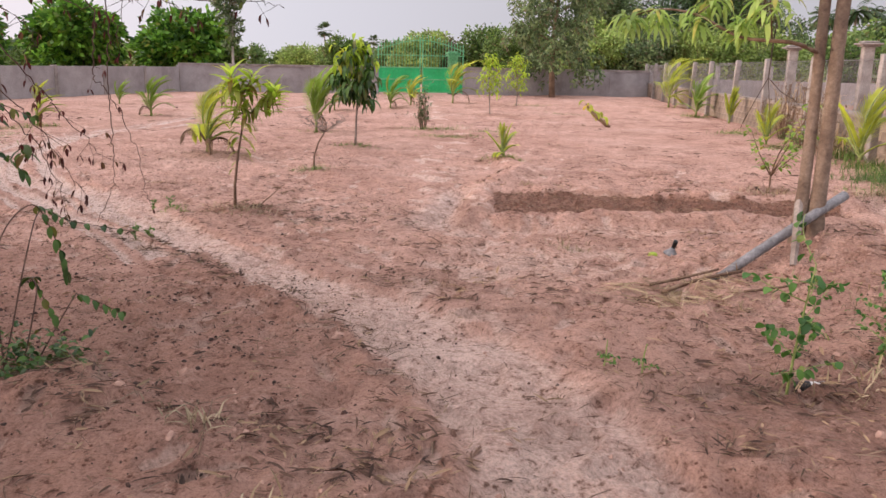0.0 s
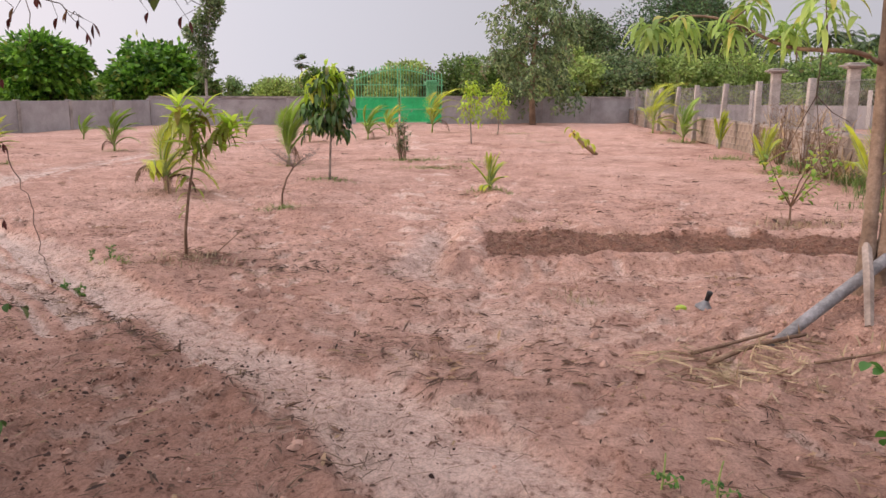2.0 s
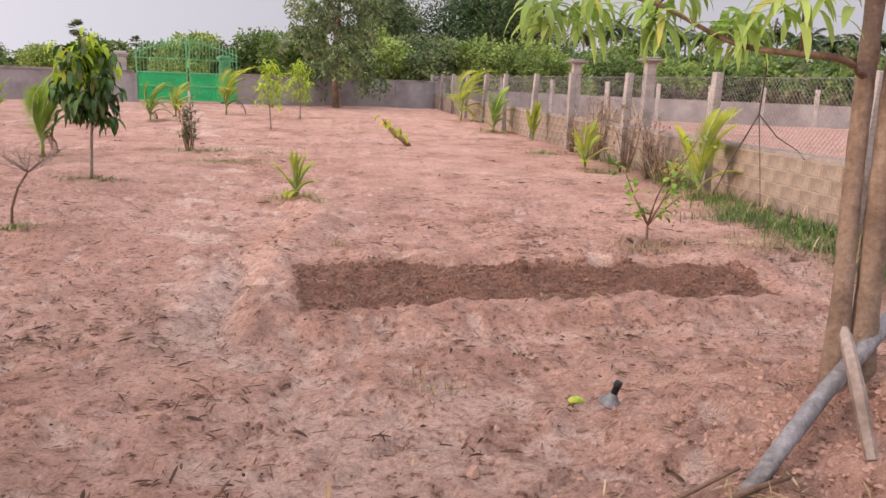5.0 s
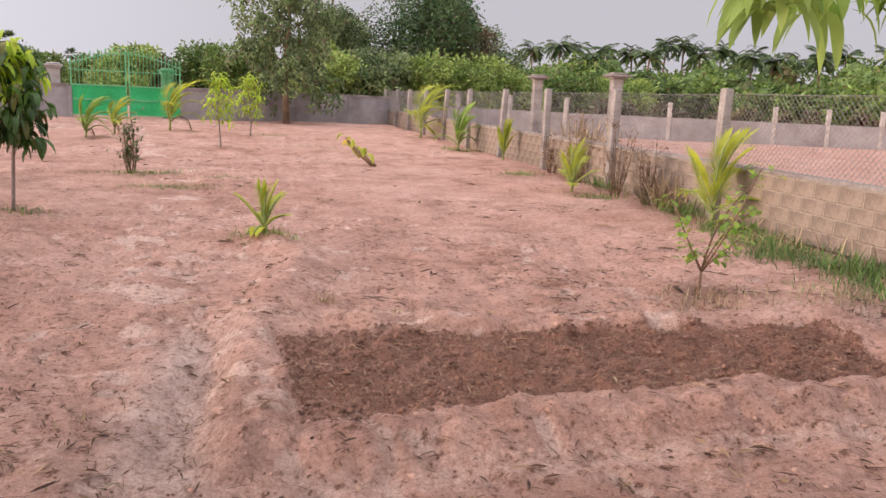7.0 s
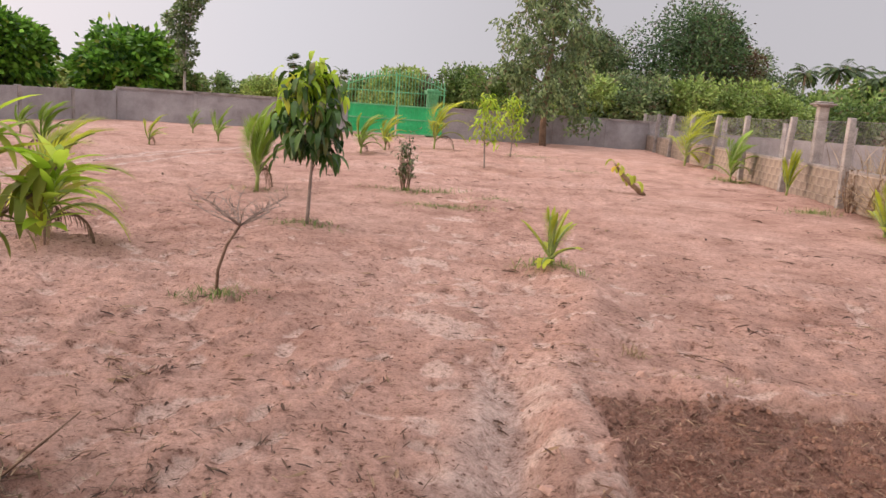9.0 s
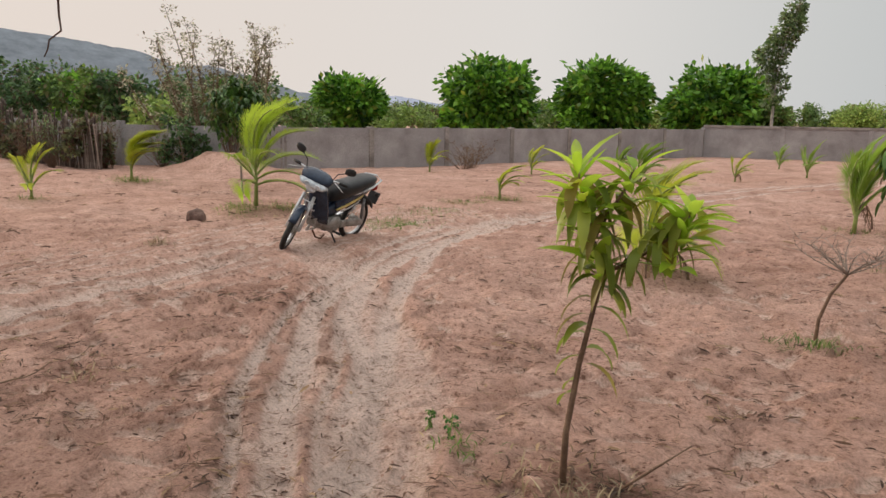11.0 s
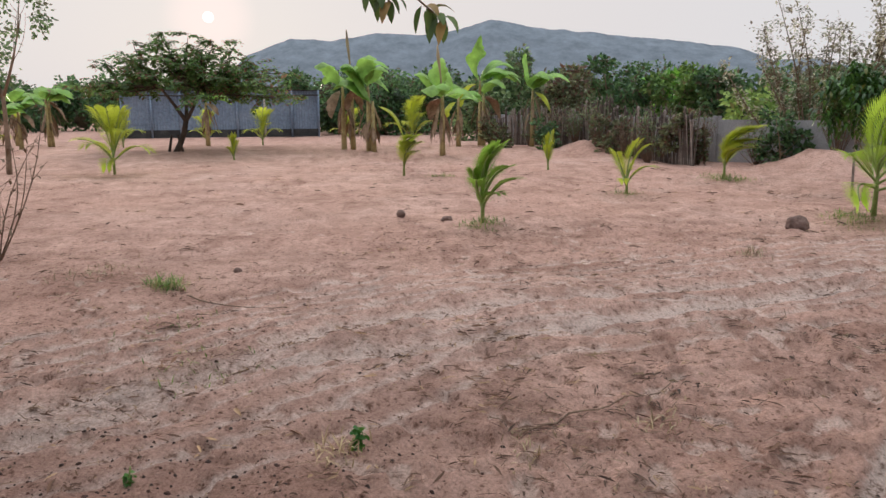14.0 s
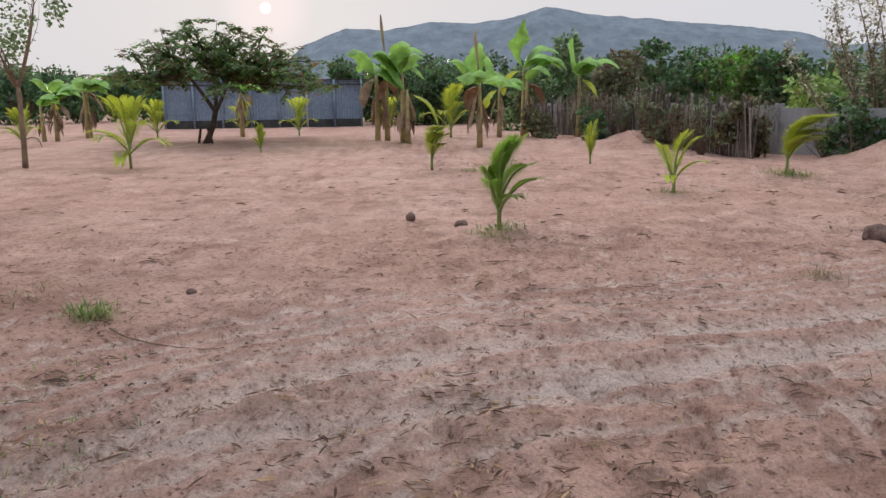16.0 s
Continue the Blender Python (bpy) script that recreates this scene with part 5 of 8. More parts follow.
GREEN_C, YEL_C = "young green coconut palm with upright feather fronds", "young coconut palm with yellowed fronds"
BLOWN = "young yellow-green coconut palm bent over by the wind"
for x, y, tall, n, leaf, seed, label, wind, sag, dry, spread, whole in (
        (-0.02, 11.95, 0.52, 6, L_COCO_Y, 201, YEL_C, 0.1, 0.7, 0, 1.85, 0.3),
        (-4.58, 11.20, 1.12, 8, L_COCO_Y, 202, "yellowing young coconut palm with withered lower fronds", 0.3, 1.3, 5, 1.2, 0.0),
        (-4.62, 16.85, 1.55, 8, L_COCO, 203, GREEN_C, 0.25, 0.7, 2, 0.6, 0.1),
        (-5.20, 27.2, 1.2, 7, L_COCO, 204, GREEN_C, 0.3, 1.1, 1, 1.1, 0.0),
        (-4.84, 29.1, 1.1, 6, L_COCO_Y, 205, YEL_C, 0.3, 1.0, 1, 1.0, 0.0),
        (-3.6, 31.6, 1.9, 7, L_COCO_Y, 206, YEL_C, 0.3, 1.1, 1, 0.9, 0.0),
        (-6.6, 25.0, 1.25, 6, L_COCO_Y, 207, BLOWN, 0.9, 1.3, 2, 1.1, 0.0),
        (-10.4, 20.1, 1.15, 7, L_COCO, 208, GREEN_C, 0.3, 0.9, 1, 1.0, 0.0),
        (-9.8, 27.9, 0.95, 6, L_COCO, 209, GREEN_C, 0.3, 0.9, 0, 1.1, 0.0),
        (-10.3, 24.5, 0.8, 5, L_COCO_Y, 210, YEL_C, 0.4, 0.9, 1, 0.9, 0.0),
        (-11.9, 30.8, 0.8, 5, L_COCO, 211, GREEN_C, 0.3, 0.9, 0, 1.1, 0.0),
        (-10.7, 15.7, 0.85, 5, L_COCO_Y, 212, BLOWN, 0.8, 1.0, 0, 0.7, 0.6),
        (-17.2, 19.8, 1.0, 5, L_COCO_Y, 213, YEL_C, 0.2, 0.8, 0, 0.9, 0.5),
        (-14.9, 21.6, 0.85, 5, L_COCO_Y, 214, YEL_C, 0.4, 0.8, 0, 0.9, 0.4),
        (-14.0, 24.6, 0.85, 5, L_COCO, 215, GREEN_C, 0.4, 0.8, 0, 0.9, 0.4),
        (-11.75, 11.02, 1.72, 10, L_COCO_F, 216, "yellow-green young coconut palm with fanned fronds", 0.35, 0.6, 0, 2.0, 0.0),
        (-15.6, 8.75, 0.98, 4, L_COCO_Y, 217, YEL_C, 0.4, 1.0, 0, 1.3, 0.6),
        (-18.6, 11.75, 1.55, 6, L_COCO_Y, 218, BLOWN, 0.8, 0.3, 0, 0.25, 0.6),
        (-11.8, 5.78, 1.10, 7, L_COCO, 219, GREEN_C, 0.40, 0.45, 0, 0.95, 0.1),
        (-21.4, 8.35, 0.85, 4, L_COCO_Y, 220, YEL_C, 0.1, 0.5, 0, 0.5, 0.9),
        (-20.0, 4.72, 1.5, 5, L_COCO_Y, 221, BLOWN, 0.95, 0.3, 0, 0.3, 0.3),
        (-25.6, -0.4, 0.75, 4, L_COCO_Y, 222, YEL_C, 0.2, 0.6, 0, 0.7, 0.8),
        (-21.2, -2.35, 1.8, 7, L_COCO_Y, 223, YEL_C, 0.35, 0.8, 0, 1.5, 0.3),
        (-29.0, -9.2, 1.5, 6, L_COCO_Y, 224, YEL_C, 0.25, 0.9, 1, 1.0, 0.2),
        (-36.5, -3.9, 1.5, 6, L_COCO_Y, 225, YEL_C, 0.3, 0.9, 0, 1.0, 0.2),
        (-36.0, -1.4, 1.7, 6, L_COCO_Y, 226, YEL_C, 0.3, 0.9, 0, 1.0, 0.2),
        (-35.5, 2.4, 1.6, 6, L_COCO_Y, 227, YEL_C, 0.3, 0.9, 0, 1.0, 0.2),
        (-34.0, -6.6, 1.6, 6, L_COCO_Y, 228, YEL_C, 0.3, 0.9, 0, 1.0, 0.2),
        (-30.5, 5.0, 1.9, 6, L_COCO_Y, 229, YEL_C, 0.3, 0.9, 0, 0.9, 0.2),
        (5.25, 27.2, 1.3, 8, L_COCO, 230, GREEN_C, 0.2, 1.0, 0, 1.2, 0.1),
        (5.0, 32.6, 2.3, 10, L_COCO_Y, 231, "tall yellow-green young coconut palm by the fence", 0.5, 1.0, 0, 1.5, 0.0),
        (5.55, 23.2, 0.95, 4, L_COCO_Y, 232, YEL_C, 0.1, 0.5, 0, 0.5, 0.9),
        (5.15, 17.1, 0.85, 6, L_COCO_Y, 233, YEL_C, 0.2, 0.7, 0, 1.6, 0.3),
        (5.75, 13.4, 1.2, 5, L_COCO_Y, 234, YEL_C, 0.2, 0.8, 0, 1.2, 0.3)):
    coconut(x, y, tall, n, leaf, seed, label, wind, sag, dry, spread, whole, clear={216: 0.38, 219: 0.34, 223: 0.30, 217: 0.3}.get(seed, 0.24))


def leaf_spray(g, base, way, n, rng, length=0.17, width=0.045, droop=0.6, reach=0.10, spiral=2.4):
    """A whorl of lance-shaped leaves round a twig's end."""
    way = Vector(way).normalized()
    u = way.cross(Vector((0.3, 0.2, 1))).normalized()
    v = way.cross(u)
    for i in range(n):
        a = i * spiral + rng.uniform(-0.3, 0.3)
        q = Vector(base) - way * reach * (i / n)
        d = u * math.cos(a) + v * math.sin(a) + way * rng.uniform(0.1, 0.9) + Vector((0, 0, 0.1))
        g.blade(q, d, length * rng.uniform(0.75, 1.15), width * rng.uniform(0.85, 1.15), droop * rng.uniform(0.6, 1.4), 5, 0.25, 0.42, rng.uniform(-0.4, 0.4))


def mango_sapling(x, y):
    """The slender sapling with a forked head, bright young leaves over drooping old ones."""
    r = random.Random(301)
    t = thing("mango_sapling", "slender mango sapling with bright young leaves on a thin stem", "sapling", pose(x, y, ground_z(x, y) - 0.02, 0, 0, 0))
    # the head leans across the line of sight
    ax = Vector((0.80, 0.60, 0))
    stem = Geo()
    main = [Vector((0, 0, -0.05)), Vector((0, 0, 0.25)) + ax * 0.008, Vector((0, 0, 0.55)) + ax * 0.05, Vector((0, 0, 0.80)) + ax * 0.10, Vector((0, 0, 0.93)) + ax * 0.125]
    stem.tube(main, [0.017, 0.014, 0.012, 0.010, 0.009], 7)
    left = [main[-1], main[-1] + Vector((0, 0, 0.14)) - ax * 0.04, main[-1] + Vector((0, 0, 0.30)) - ax * 0.08, main[-1] + Vector((0, 0, 0.43)) - ax * 0.12]
    right = [main[-1], main[-1] + Vector((0, 0, 0.06)) + ax * 0.12, main[-1] + Vector((0, 0, 0.16)) + ax * 0.26, main[-1] + Vector((0, 0, 0.27)) + ax * 0.34]
    mid = [left[1], left[1] + Vector((0, 0, 0.10)) + ax * 0.05, left[1] + Vector((0, 0, 0.20)) + ax * 0.11, left[1] + Vector((0, 0, 0.28)) + ax * 0.14]
    for br in (left, right, mid):
        twig = Geo()
        twig.tube(br, [0.008, 0.007, 0.006, 0.004], 6)
        part("branch", twig, M_STEM, t)
    part("stem", stem, M_STEM, t)
    g = Geo()
    for tip, up, n in ((left[-1], Vector((0, 0, 1)) - ax * 0.2, 15), (right[-1], Vector((0, 0, 1)) + ax * 0.25, 17), (left[2] + ax * 0.03, Vector((0.1, 0, 1)), 11), (right[2], Vector((0, -0.1, 1)), 10), (mid[-1], Vector((0, 0, 1)), 12), (left[1], Vector((-0.3, 0.1, 1)), 8)):
        leaf_spray(g, tip, up, n + 5, r, 0.215, 0.046, 0.4, 0.18)
    part("young_leaves", g, L_YOUNG, t, "bright yellow-green young leaves")
    g = Geo()
    for br, n in ((left, 24), (right, 26), (mid, 12)):
        for k in range(n):
            q = br[0].lerp(br[1], 0.5).lerp(br[3], r.random())
            a = r.uniform(0, 6.28)
            g.blade(q, (math.cos(a), math.sin(a), r.uniform(-0.5, 0.2)), r.uniform(0.18, 0.26), r.uniform(0.040, 0.056), r.uniform(1.6, 2.8), 6, 0.2, 0.45, r.uniform(-0.5, 0.5))
    part("drooping_leaves", g, L_OLIVE, t, "olive drooping mature leaves")
    g = Geo()
    for z, a, ln in ((0.42, 2.2, 0.13), (0.48, 2.6, 0.10), (0.70, 0.5, 0.19), (0.68, 2.5, 0.2), (0.72, 3.6, 0.16), (0.62, -0.4, 0.18), (0.88, 1.0, 0.20), (0.86, -0.8, 0.19), (0.92, 3.2, 0.18), (0.98, 0.2, 0.2), (0.95, 2.4, 0.2), (0.55, 0.3, 0.22), (0.58, 2.9, 0.17), (0.76, 3.3, 0.21), (0.79, 0.1, 0.22), (0.83, 2.8, 0.2), (0.90, 0.6, 0.22)):
        q = Vector((0, 0, z)) + ax * (0.13 * z - 0.01)
        d = ax * math.cos(a) + Vector((0.3, -0.3, 0)) * math.sin(a * 2) + Vector((0, 0, 0.1))
        g.blade(q, d, ln, 0.058, 1.6, 6, 0.2, 0.45, r.uniform(-0.4, 0.4))
    part("stem_leaves", g, L_OLIVE, t)
    g = Geo()
    g.tube([(0.20, 0.10, 0.0), (0.32, 0.22, 0.12), (0.42, 0.30, 0.22)], [0.006, 0.005, 0.003], 5)
    single("dry_stick", g, M_STEM, "thin dry stick beside the sapling", "stick", pose(x, y, ground_z(x, y)))


mango_sapling(-2.33, 7.0)


def leafy_sapling(x, y, tall, crown, clear, seed, label, leaf, top_leaf=None, n=120, length=0.2, name="mango_sapling", droop=2.0):
    """A sapling with a clear stem and a dense head of drooping leaves."""
    r = random.Random(seed)
    t = thing(name, label, "sapling", pose(x, y, ground_z(x, y) - 0.02))
    stem, g, g2 = Geo(), Geo(), Geo()
    top = Vector((r.uniform(-0.05, 0.08), r.uniform(-0.05, 0.05), tall * 0.92))
    main = limb(stem, (0, 0, -0.05), top, 0.012 + tall * 0.007, 0.008, r, 0.03, 8, 7)
    ends = []
    for k in range(11):
        f = clear + (1 - clear) * (k + 0.5) / 11 * 0.9
        a = k * 2.4
        rad = crown * 0.34 * math.sin(math.pi * (0.22 + 0.68 * (k + 0.5) / 11))
        q = main[min(8, int(f * 8))]
        e = Vector((math.cos(a) * rad, math.sin(a) * rad, tall * f + 0.04))
        twig = Geo()
        limb(twig, q, e, 0.008, 0.004, r, 0.1, 4, 4)
        part("branch", twig, M_STEM, t)
        ends.append((e, f))
    ends.append((main[-1], 1.0))
    for i in range(n):
        e, f = ends[i % len(ends)]
        q = e + Vector((r.gauss(0, 1), r.gauss(0, 1), r.gauss(0, 1))) * (0.035 + 0.06 * crown)
        a = r.uniform(0, 6.28)
        tgt = g2 if (top_leaf and f > 0.72 and r.random() < 0.55) else g
        tgt.blade(q, (math.cos(a), math.sin(a), r.uniform(-0.5, 0.45)), length * r.uniform(0.75, 1.15), length * 0.26, droop * r.uniform(0.6, 1.3), 5, 0.2, 0.45, r.uniform(-0.5, 0.5))
    part("stem", stem, M_WOOD, t)
    part("leaves", g, leaf, t)
    if top_leaf:
        part("young_leaves", g2, top_leaf, t, "yellow-green new leaves at the top")
    return t


leafy_sapling(-2.82, 13.5, 1.86, 0.85, 0.44, 302, "mango sapling with a dense head of drooping dark leaves", L_OLDDARK, L_YOUNG, 520, 0.27, droop=2.6)
leafy_sapling(-1.44, 24.9, 1.9, 0.75, 0.35, 303, "thin-stemmed sapling with light green leaves", L_YOUNG, L_YOUNG, 300, 0.2, "tree_sapling", 1.2)
leafy_sapling(-0.95, 30.3, 2.0, 0.95, 0.32, 304, "thin-stemmed sapling with light green leaves", L_YOUNG, L_YOUNG, 380, 0.2, "tree_sapling", 1.2)
leafy_sapling(-14.85, 12.5, 2.2, 1.45, 0.55, 305, "young mango tree with a dense dark head on a thin trunk", L_OLDDARK, None, 1300, 0.22, droop=1.6)


def dry_bush(x, y):
    """A small leafless bush: thin leaning stem and a flat fan of fine twigs."""
    r = random.Random(311)
    t = thing("dry_bush", "small leafless bush with a fan of fine dry twigs", "bush", pose(x, y, ground_z(x, y) - 0.02))
    g, tw = Geo(), Geo()
    stem = [(0, 0, -0.03), (0.01, 0.01, 0.2), (0.06, 0.04, 0.38), (0.14, 0.08, 0.52)]
    g.tube(stem, [0.014, 0.012, 0.011, 0.009], 7)
    part("stem", g, M_STEM, t)
    for k in range(16):
        a = k * 2.4
        e = Vector((0.14, 0.08, 0.52)) + Vector((math.cos(a) * 0.33, math.sin(a) * 0.33, 0.16 + r.uniform(-0.05, 0.10)))
        p = limb(tw, stem[-1], e, 0.005, 0.002, r, 0.12, 5, 4)
        for _ in range(9):
            q = p[r.randint(2, 5)]
            limb(tw, q, q + Vector((r.gauss(0, 0.07), r.gauss(0, 0.07), r.uniform(-0.01, 0.10))), 0.0025, 0.0012, r, 0.15, 2, 3)
    tagged(part("twig_fan", tw, M_WOOD, t), kind="stuff")


dry_bush(-2.43, 9.87)


def cassava(x, y):
    """A forked shrub with small clusters of bright leaves."""
    r = random.Random(321)
    t = thing("leafy_shrub", "forked shrub with clusters of small bright green leaves", "shrub", pose(x, y, ground_z(x, y) - 0.02))
    g, lv = Geo(), Geo()
    a = Vector((0.02, 0, 0.25))
    g.tube([(0, 0, -0.05), (0.02, 0.0, 0.12), a], [0.014, 0.012, 0.011], 6)
    for tip in ((-0.24, 0.05, 0.78), (0.42, 0.05, 0.95), (0.28, -0.1, 0.55), (0.48, 0.12, 0.72), (-0.06, 0.1, 0.45), (0.40, -0.06, 1.08)):
        pts = limb(g, a, tip, 0.009, 0.004, r, 0.13, 6, 5)
        for _ in range(24):
            q = pts[r.randint(3, 6)] + Vector((r.gauss(0, 0.045), r.gauss(0, 0.045), r.gauss(0, 0.05)))
            b = r.uniform(0, 6.28)
            lv.blade(q, (math.cos(b), math.sin(b), r.uniform(-0.4, 0.5)), r.uniform(0.07, 0.12), 0.05, 0.8, 3, 0.2, 0.5)
    part("branching", g, M_STEM, t)
    part("leaves", lv, L_COCO, t)


cassava(3.4, 9.5)


def wilted_banana(x, y):
    r = random.Random(331)
    t = thing("banana_shoot", "small leaning banana shoot with wilted yellow leaves", "banana plant", pose(x, y, ground_z(x, y)))
    g = Geo()
    g.tube([(0.62, 0, -0.03), (0.35, 0, 0.18), (0.12, 0, 0.38), (-0.05, 0, 0.6)], [0.055, 0.05, 0.04, 0.02], 7)
    part("stem", g, M_SHEATH, t)
    g = Geo()
    for k in range(11):
        f = 0.35 + 0.65 * k / 10
        q = Vector((0.62, 0, 0)).lerp(Vector((-0.05, 0, 0.6)), f)
        g.blade(q, (r.uniform(-1, 0.5), r.uniform(-0.8, 0.8), r.uniform(0.1, 0.8)), r.uniform(0.22, 0.38), r.uniform(0.09, 0.15), 2.2, 6, 0.5, 0.5, r.uniform(-0.6, 0.6))
    part("leaves", g, L_COCO_Y, t)


wilted_banana(1.5, 21.2)


def dead_shrub(x, y, tall, seed, label="upright half-dead shrub with grey-green twigs", green=True, wide=0.35, stems=12):
    r = random.Random(seed)
    t = thing("dead_shrub", label, "shrub", pose(x, y, ground_z(x, y)))
    g, lv = Geo(), Geo()
    for k in range(stems):
        a = r.uniform(0, 6.28)
        s = r.uniform(0.2, 1)
        p = limb(g, (math.cos(a) * 0.06, math.sin(a) * 0.06, -0.03), (math.cos(a) * wide * s, math.sin(a) * wide * s, tall * r.uniform(0.55, 1.0)), 0.010, 0.003, r, 0.08, 6, 4)
        for _ in range(5):
            q = p[r.randint(2, 6)]
            e = q + Vector((r.gauss(0, 0.1), r.gauss(0, 0.1), r.uniform(0, 0.18))) * (tall ** 0.5)
            g.tube([q, e], [0.004, 0.002], 3)
            for _ in range(6 if green else 2):
                lv.blade(q.lerp(e, r.random()), (r.uniform(-1, 1), r.uniform(-1, 1), r.uniform(-0.7, 0.5)), r.uniform(0.05, 0.11), 0.03, 0.6, 3, 0.1)
    tagged(part("brushwood", g, M_STEM, t), kind="stuff")
    part("leaves", lv, L_EUCA if green else L_DRY, t)


dead_shrub(-2.45, 18.5, 1.05, 341, wide=0.16, stems=16)
dead_shrub(-9.9, 0.45, 1.6, 342, "tall dry reed-like shrub with a few hanging leaves", False, 0.6, 20)
dead_shrub(-8.9, -2.3, 1.5, 343, "tall dry reed-like shrub with a few hanging leaves", False, 0.6, 16)
for x, y, tall, seed in ((5.75, 16.6, 1.25, 344), (5.9, 15.7, 1.0, 345), (5.9, 18.8, 1.3, 346), (5.95, 20.6, 0.9, 347)):
    dead_shrub(x, y, tall, seed, "dry tangled weed against the low fence wall", False, 0.35, 14)
for k, (x, y, tall) in enumerate(((-24.6, 13.2, 1.5), (-25.6, 12.4, 1.7), (-27.2, 12.2, 1.5), (-23.6, 13.0, 1.6), (-22.4, 14.2, 1.2), (-30.5, 11.4, 1.6), (-32.8, 10.9, 1.8), (-29.2, 11.9, 1.4), (-21.0, 15.6, 2.0), (-20.4, 16.2, 1.9))):
    dead_shrub(x, y, tall, 350 + k, "dry tangled shrub growing up the old wall", k % 2 == 0, 0.8, 26)
for k, (x, y, tall) in enumerate(((-24.2, 11.75, 1.5), (-25.6, 11.5, 1.2), (-27.6, 11.1, 1.6), (-29.4, 10.75, 1.3), (-31.2, 10.3, 1.5), (-33.6, 9.8, 1.6))):
    dead_shrub(x, y, tall, 380 + k, "tangled shrub growing against the old paling fence", k % 3 != 1, 0.7, 30)
for k, (az, dist, top, wide) in enumerate(((83.2, 31, 1.3, 1.5), (79.4, 29.5, 1.2, 1.2), (75.6, 27, 1.4, 1.3), (70.8, 24.6, 1.5, 1.3), (64.8, 23.6, 1.5, 1.5))):
    free_tree("bush", "tangled half-dry bush growing up the old fence", az, dist, top, wide, 390 + k, (L_BROWNTREE, L_DARK, L_BROWNTREE)[k % 3], low=0.05, n=5, clumps=60, leaves=20, size=0.15, trunk=0.03)
for k, (x, y, tall) in enumerate(((-17.6, 21.6, 0.8), (-17.9, 22.3, 0.9))):
    dead_shrub(x, y, tall, 370 + k, "heap of dry branches leaning on the wall", False, 0.9, 22)


def banana(x, y, tall, seed, stems=1, spike=False, label="banana plant with arching leaves and dry hanging sheaths"):
    """Banana plant: sheathed stem, arching torn leaves, dry leaves hanging down the stem."""
    r = random.Random(seed)
    t = thing("banana_plant", label, "banana plant", pose(x, y, ground_z(x, y) - 0.05), group="banana plants in the plot")
    for s in range(stems):
        ox, oy = (0, 0) if s == 0 else (r.uniform(-0.55, 0.55), r.uniform(-0.55, 0.55))
        h = tall * (0.60 if s == 0 else r.uniform(0.4, 0.6))
        g = Geo()
        g.tube([(ox, oy, 0), (ox + 0.02, oy, h * 0.5), (ox + 0.05, oy, h), (ox + 0.06, oy, h + 0.25)], [0.10, 0.075, 0.055, 0.03], 9)
        part("stem", g, M_PSEUDO, t)
        g = Geo()
        for _ in range(9):
            a = r.uniform(0, 6.28)
            z = h * r.uniform(0.45, 1.0)
            g.blade((ox + math.cos(a) * 0.09, oy + math.sin(a) * 0.09, z), (math.cos(a) * 0.4, math.sin(a) * 0.4, -0.8), z * r.uniform(0.4, 0.8), 0.13, 0.8, 5, 0.3)
        part("dry_skirt", g, M_SHEATH, t, "dry brown hanging leaves")
        for k in range(6 if s == 0 else 4):
            dead = k >= (5 if s == 0 else 3)      # the oldest leaves hang down, yellowed
            a = 1.35 + r.choice((0.0, 0.0, 3.1)) + r.gauss(0, 0.75)
            up = r.uniform(0.75, 1.35) if not dead else r.uniform(-0.2, 0.3)
            ln = tall * r.uniform(0.42, 0.60) * (0.8 if dead else 1)
            g = Geo()
            d = Vector((math.cos(a) * math.cos(up), math.sin(a) * math.cos(up), math.sin(up)))
            p = Vector((ox + 0.05, oy, h + 0.1))
            rows, n = [], 20
            wide = r.uniform(0.30, 0.40) * (0.6 if dead else 1)
            for i in range(n + 1):
                f = i / n
                w = 0.0 if f < 0.14 else wide * math.sin(math.pi * ((f - 0.14) / 0.86) ** 0.8) ** 0.55
                side = d.cross(Vector((0, 0, 1))).normalized()
                upv = side.cross(d)
                tear_l, tear_r = (r.choice((1.0, 1.0, 0.96, 0.92, 0.7)) for _ in range(2))
                rows.append((p - side * (w * tear_l + 0.014) - upv * w * 0.45, p.copy(), p + side * (w * tear_r + 0.014) - upv * w * 0.45))
                p = p + d * ln / n
                d = (d + Vector((0.0, 0.03, -0.16 * (0.15 + 1.5 * f) * (1.5 if dead else 1)))).normalized()
            verts = [q for row in rows for q in row]
            faces = []
            for i in range(n):
                b = i * 3
                faces += [(b, b + 1, b + 4, b + 3), (b + 1, b + 2, b + 5, b + 4)]
            g.add(verts, faces, True)
            part("leaf", g, L_COCO_Y if dead and r.random() < 0.5 else (M_SHEATH if dead else L_BANANA), t)
    if spike:
        g = Geo()
        g.tube([(0.05, 0, tall * 0.65), (0.02, -0.05, tall * 0.9), (-0.02, -0.12, tall * 1.1), (-0.02, -0.14, tall * 1.22)], [0.045, 0.03, 0.055, 0.02], 7)
        part("rolled_leaf", g, L_HAY, t, "upright pale rolled new leaf")
    return t


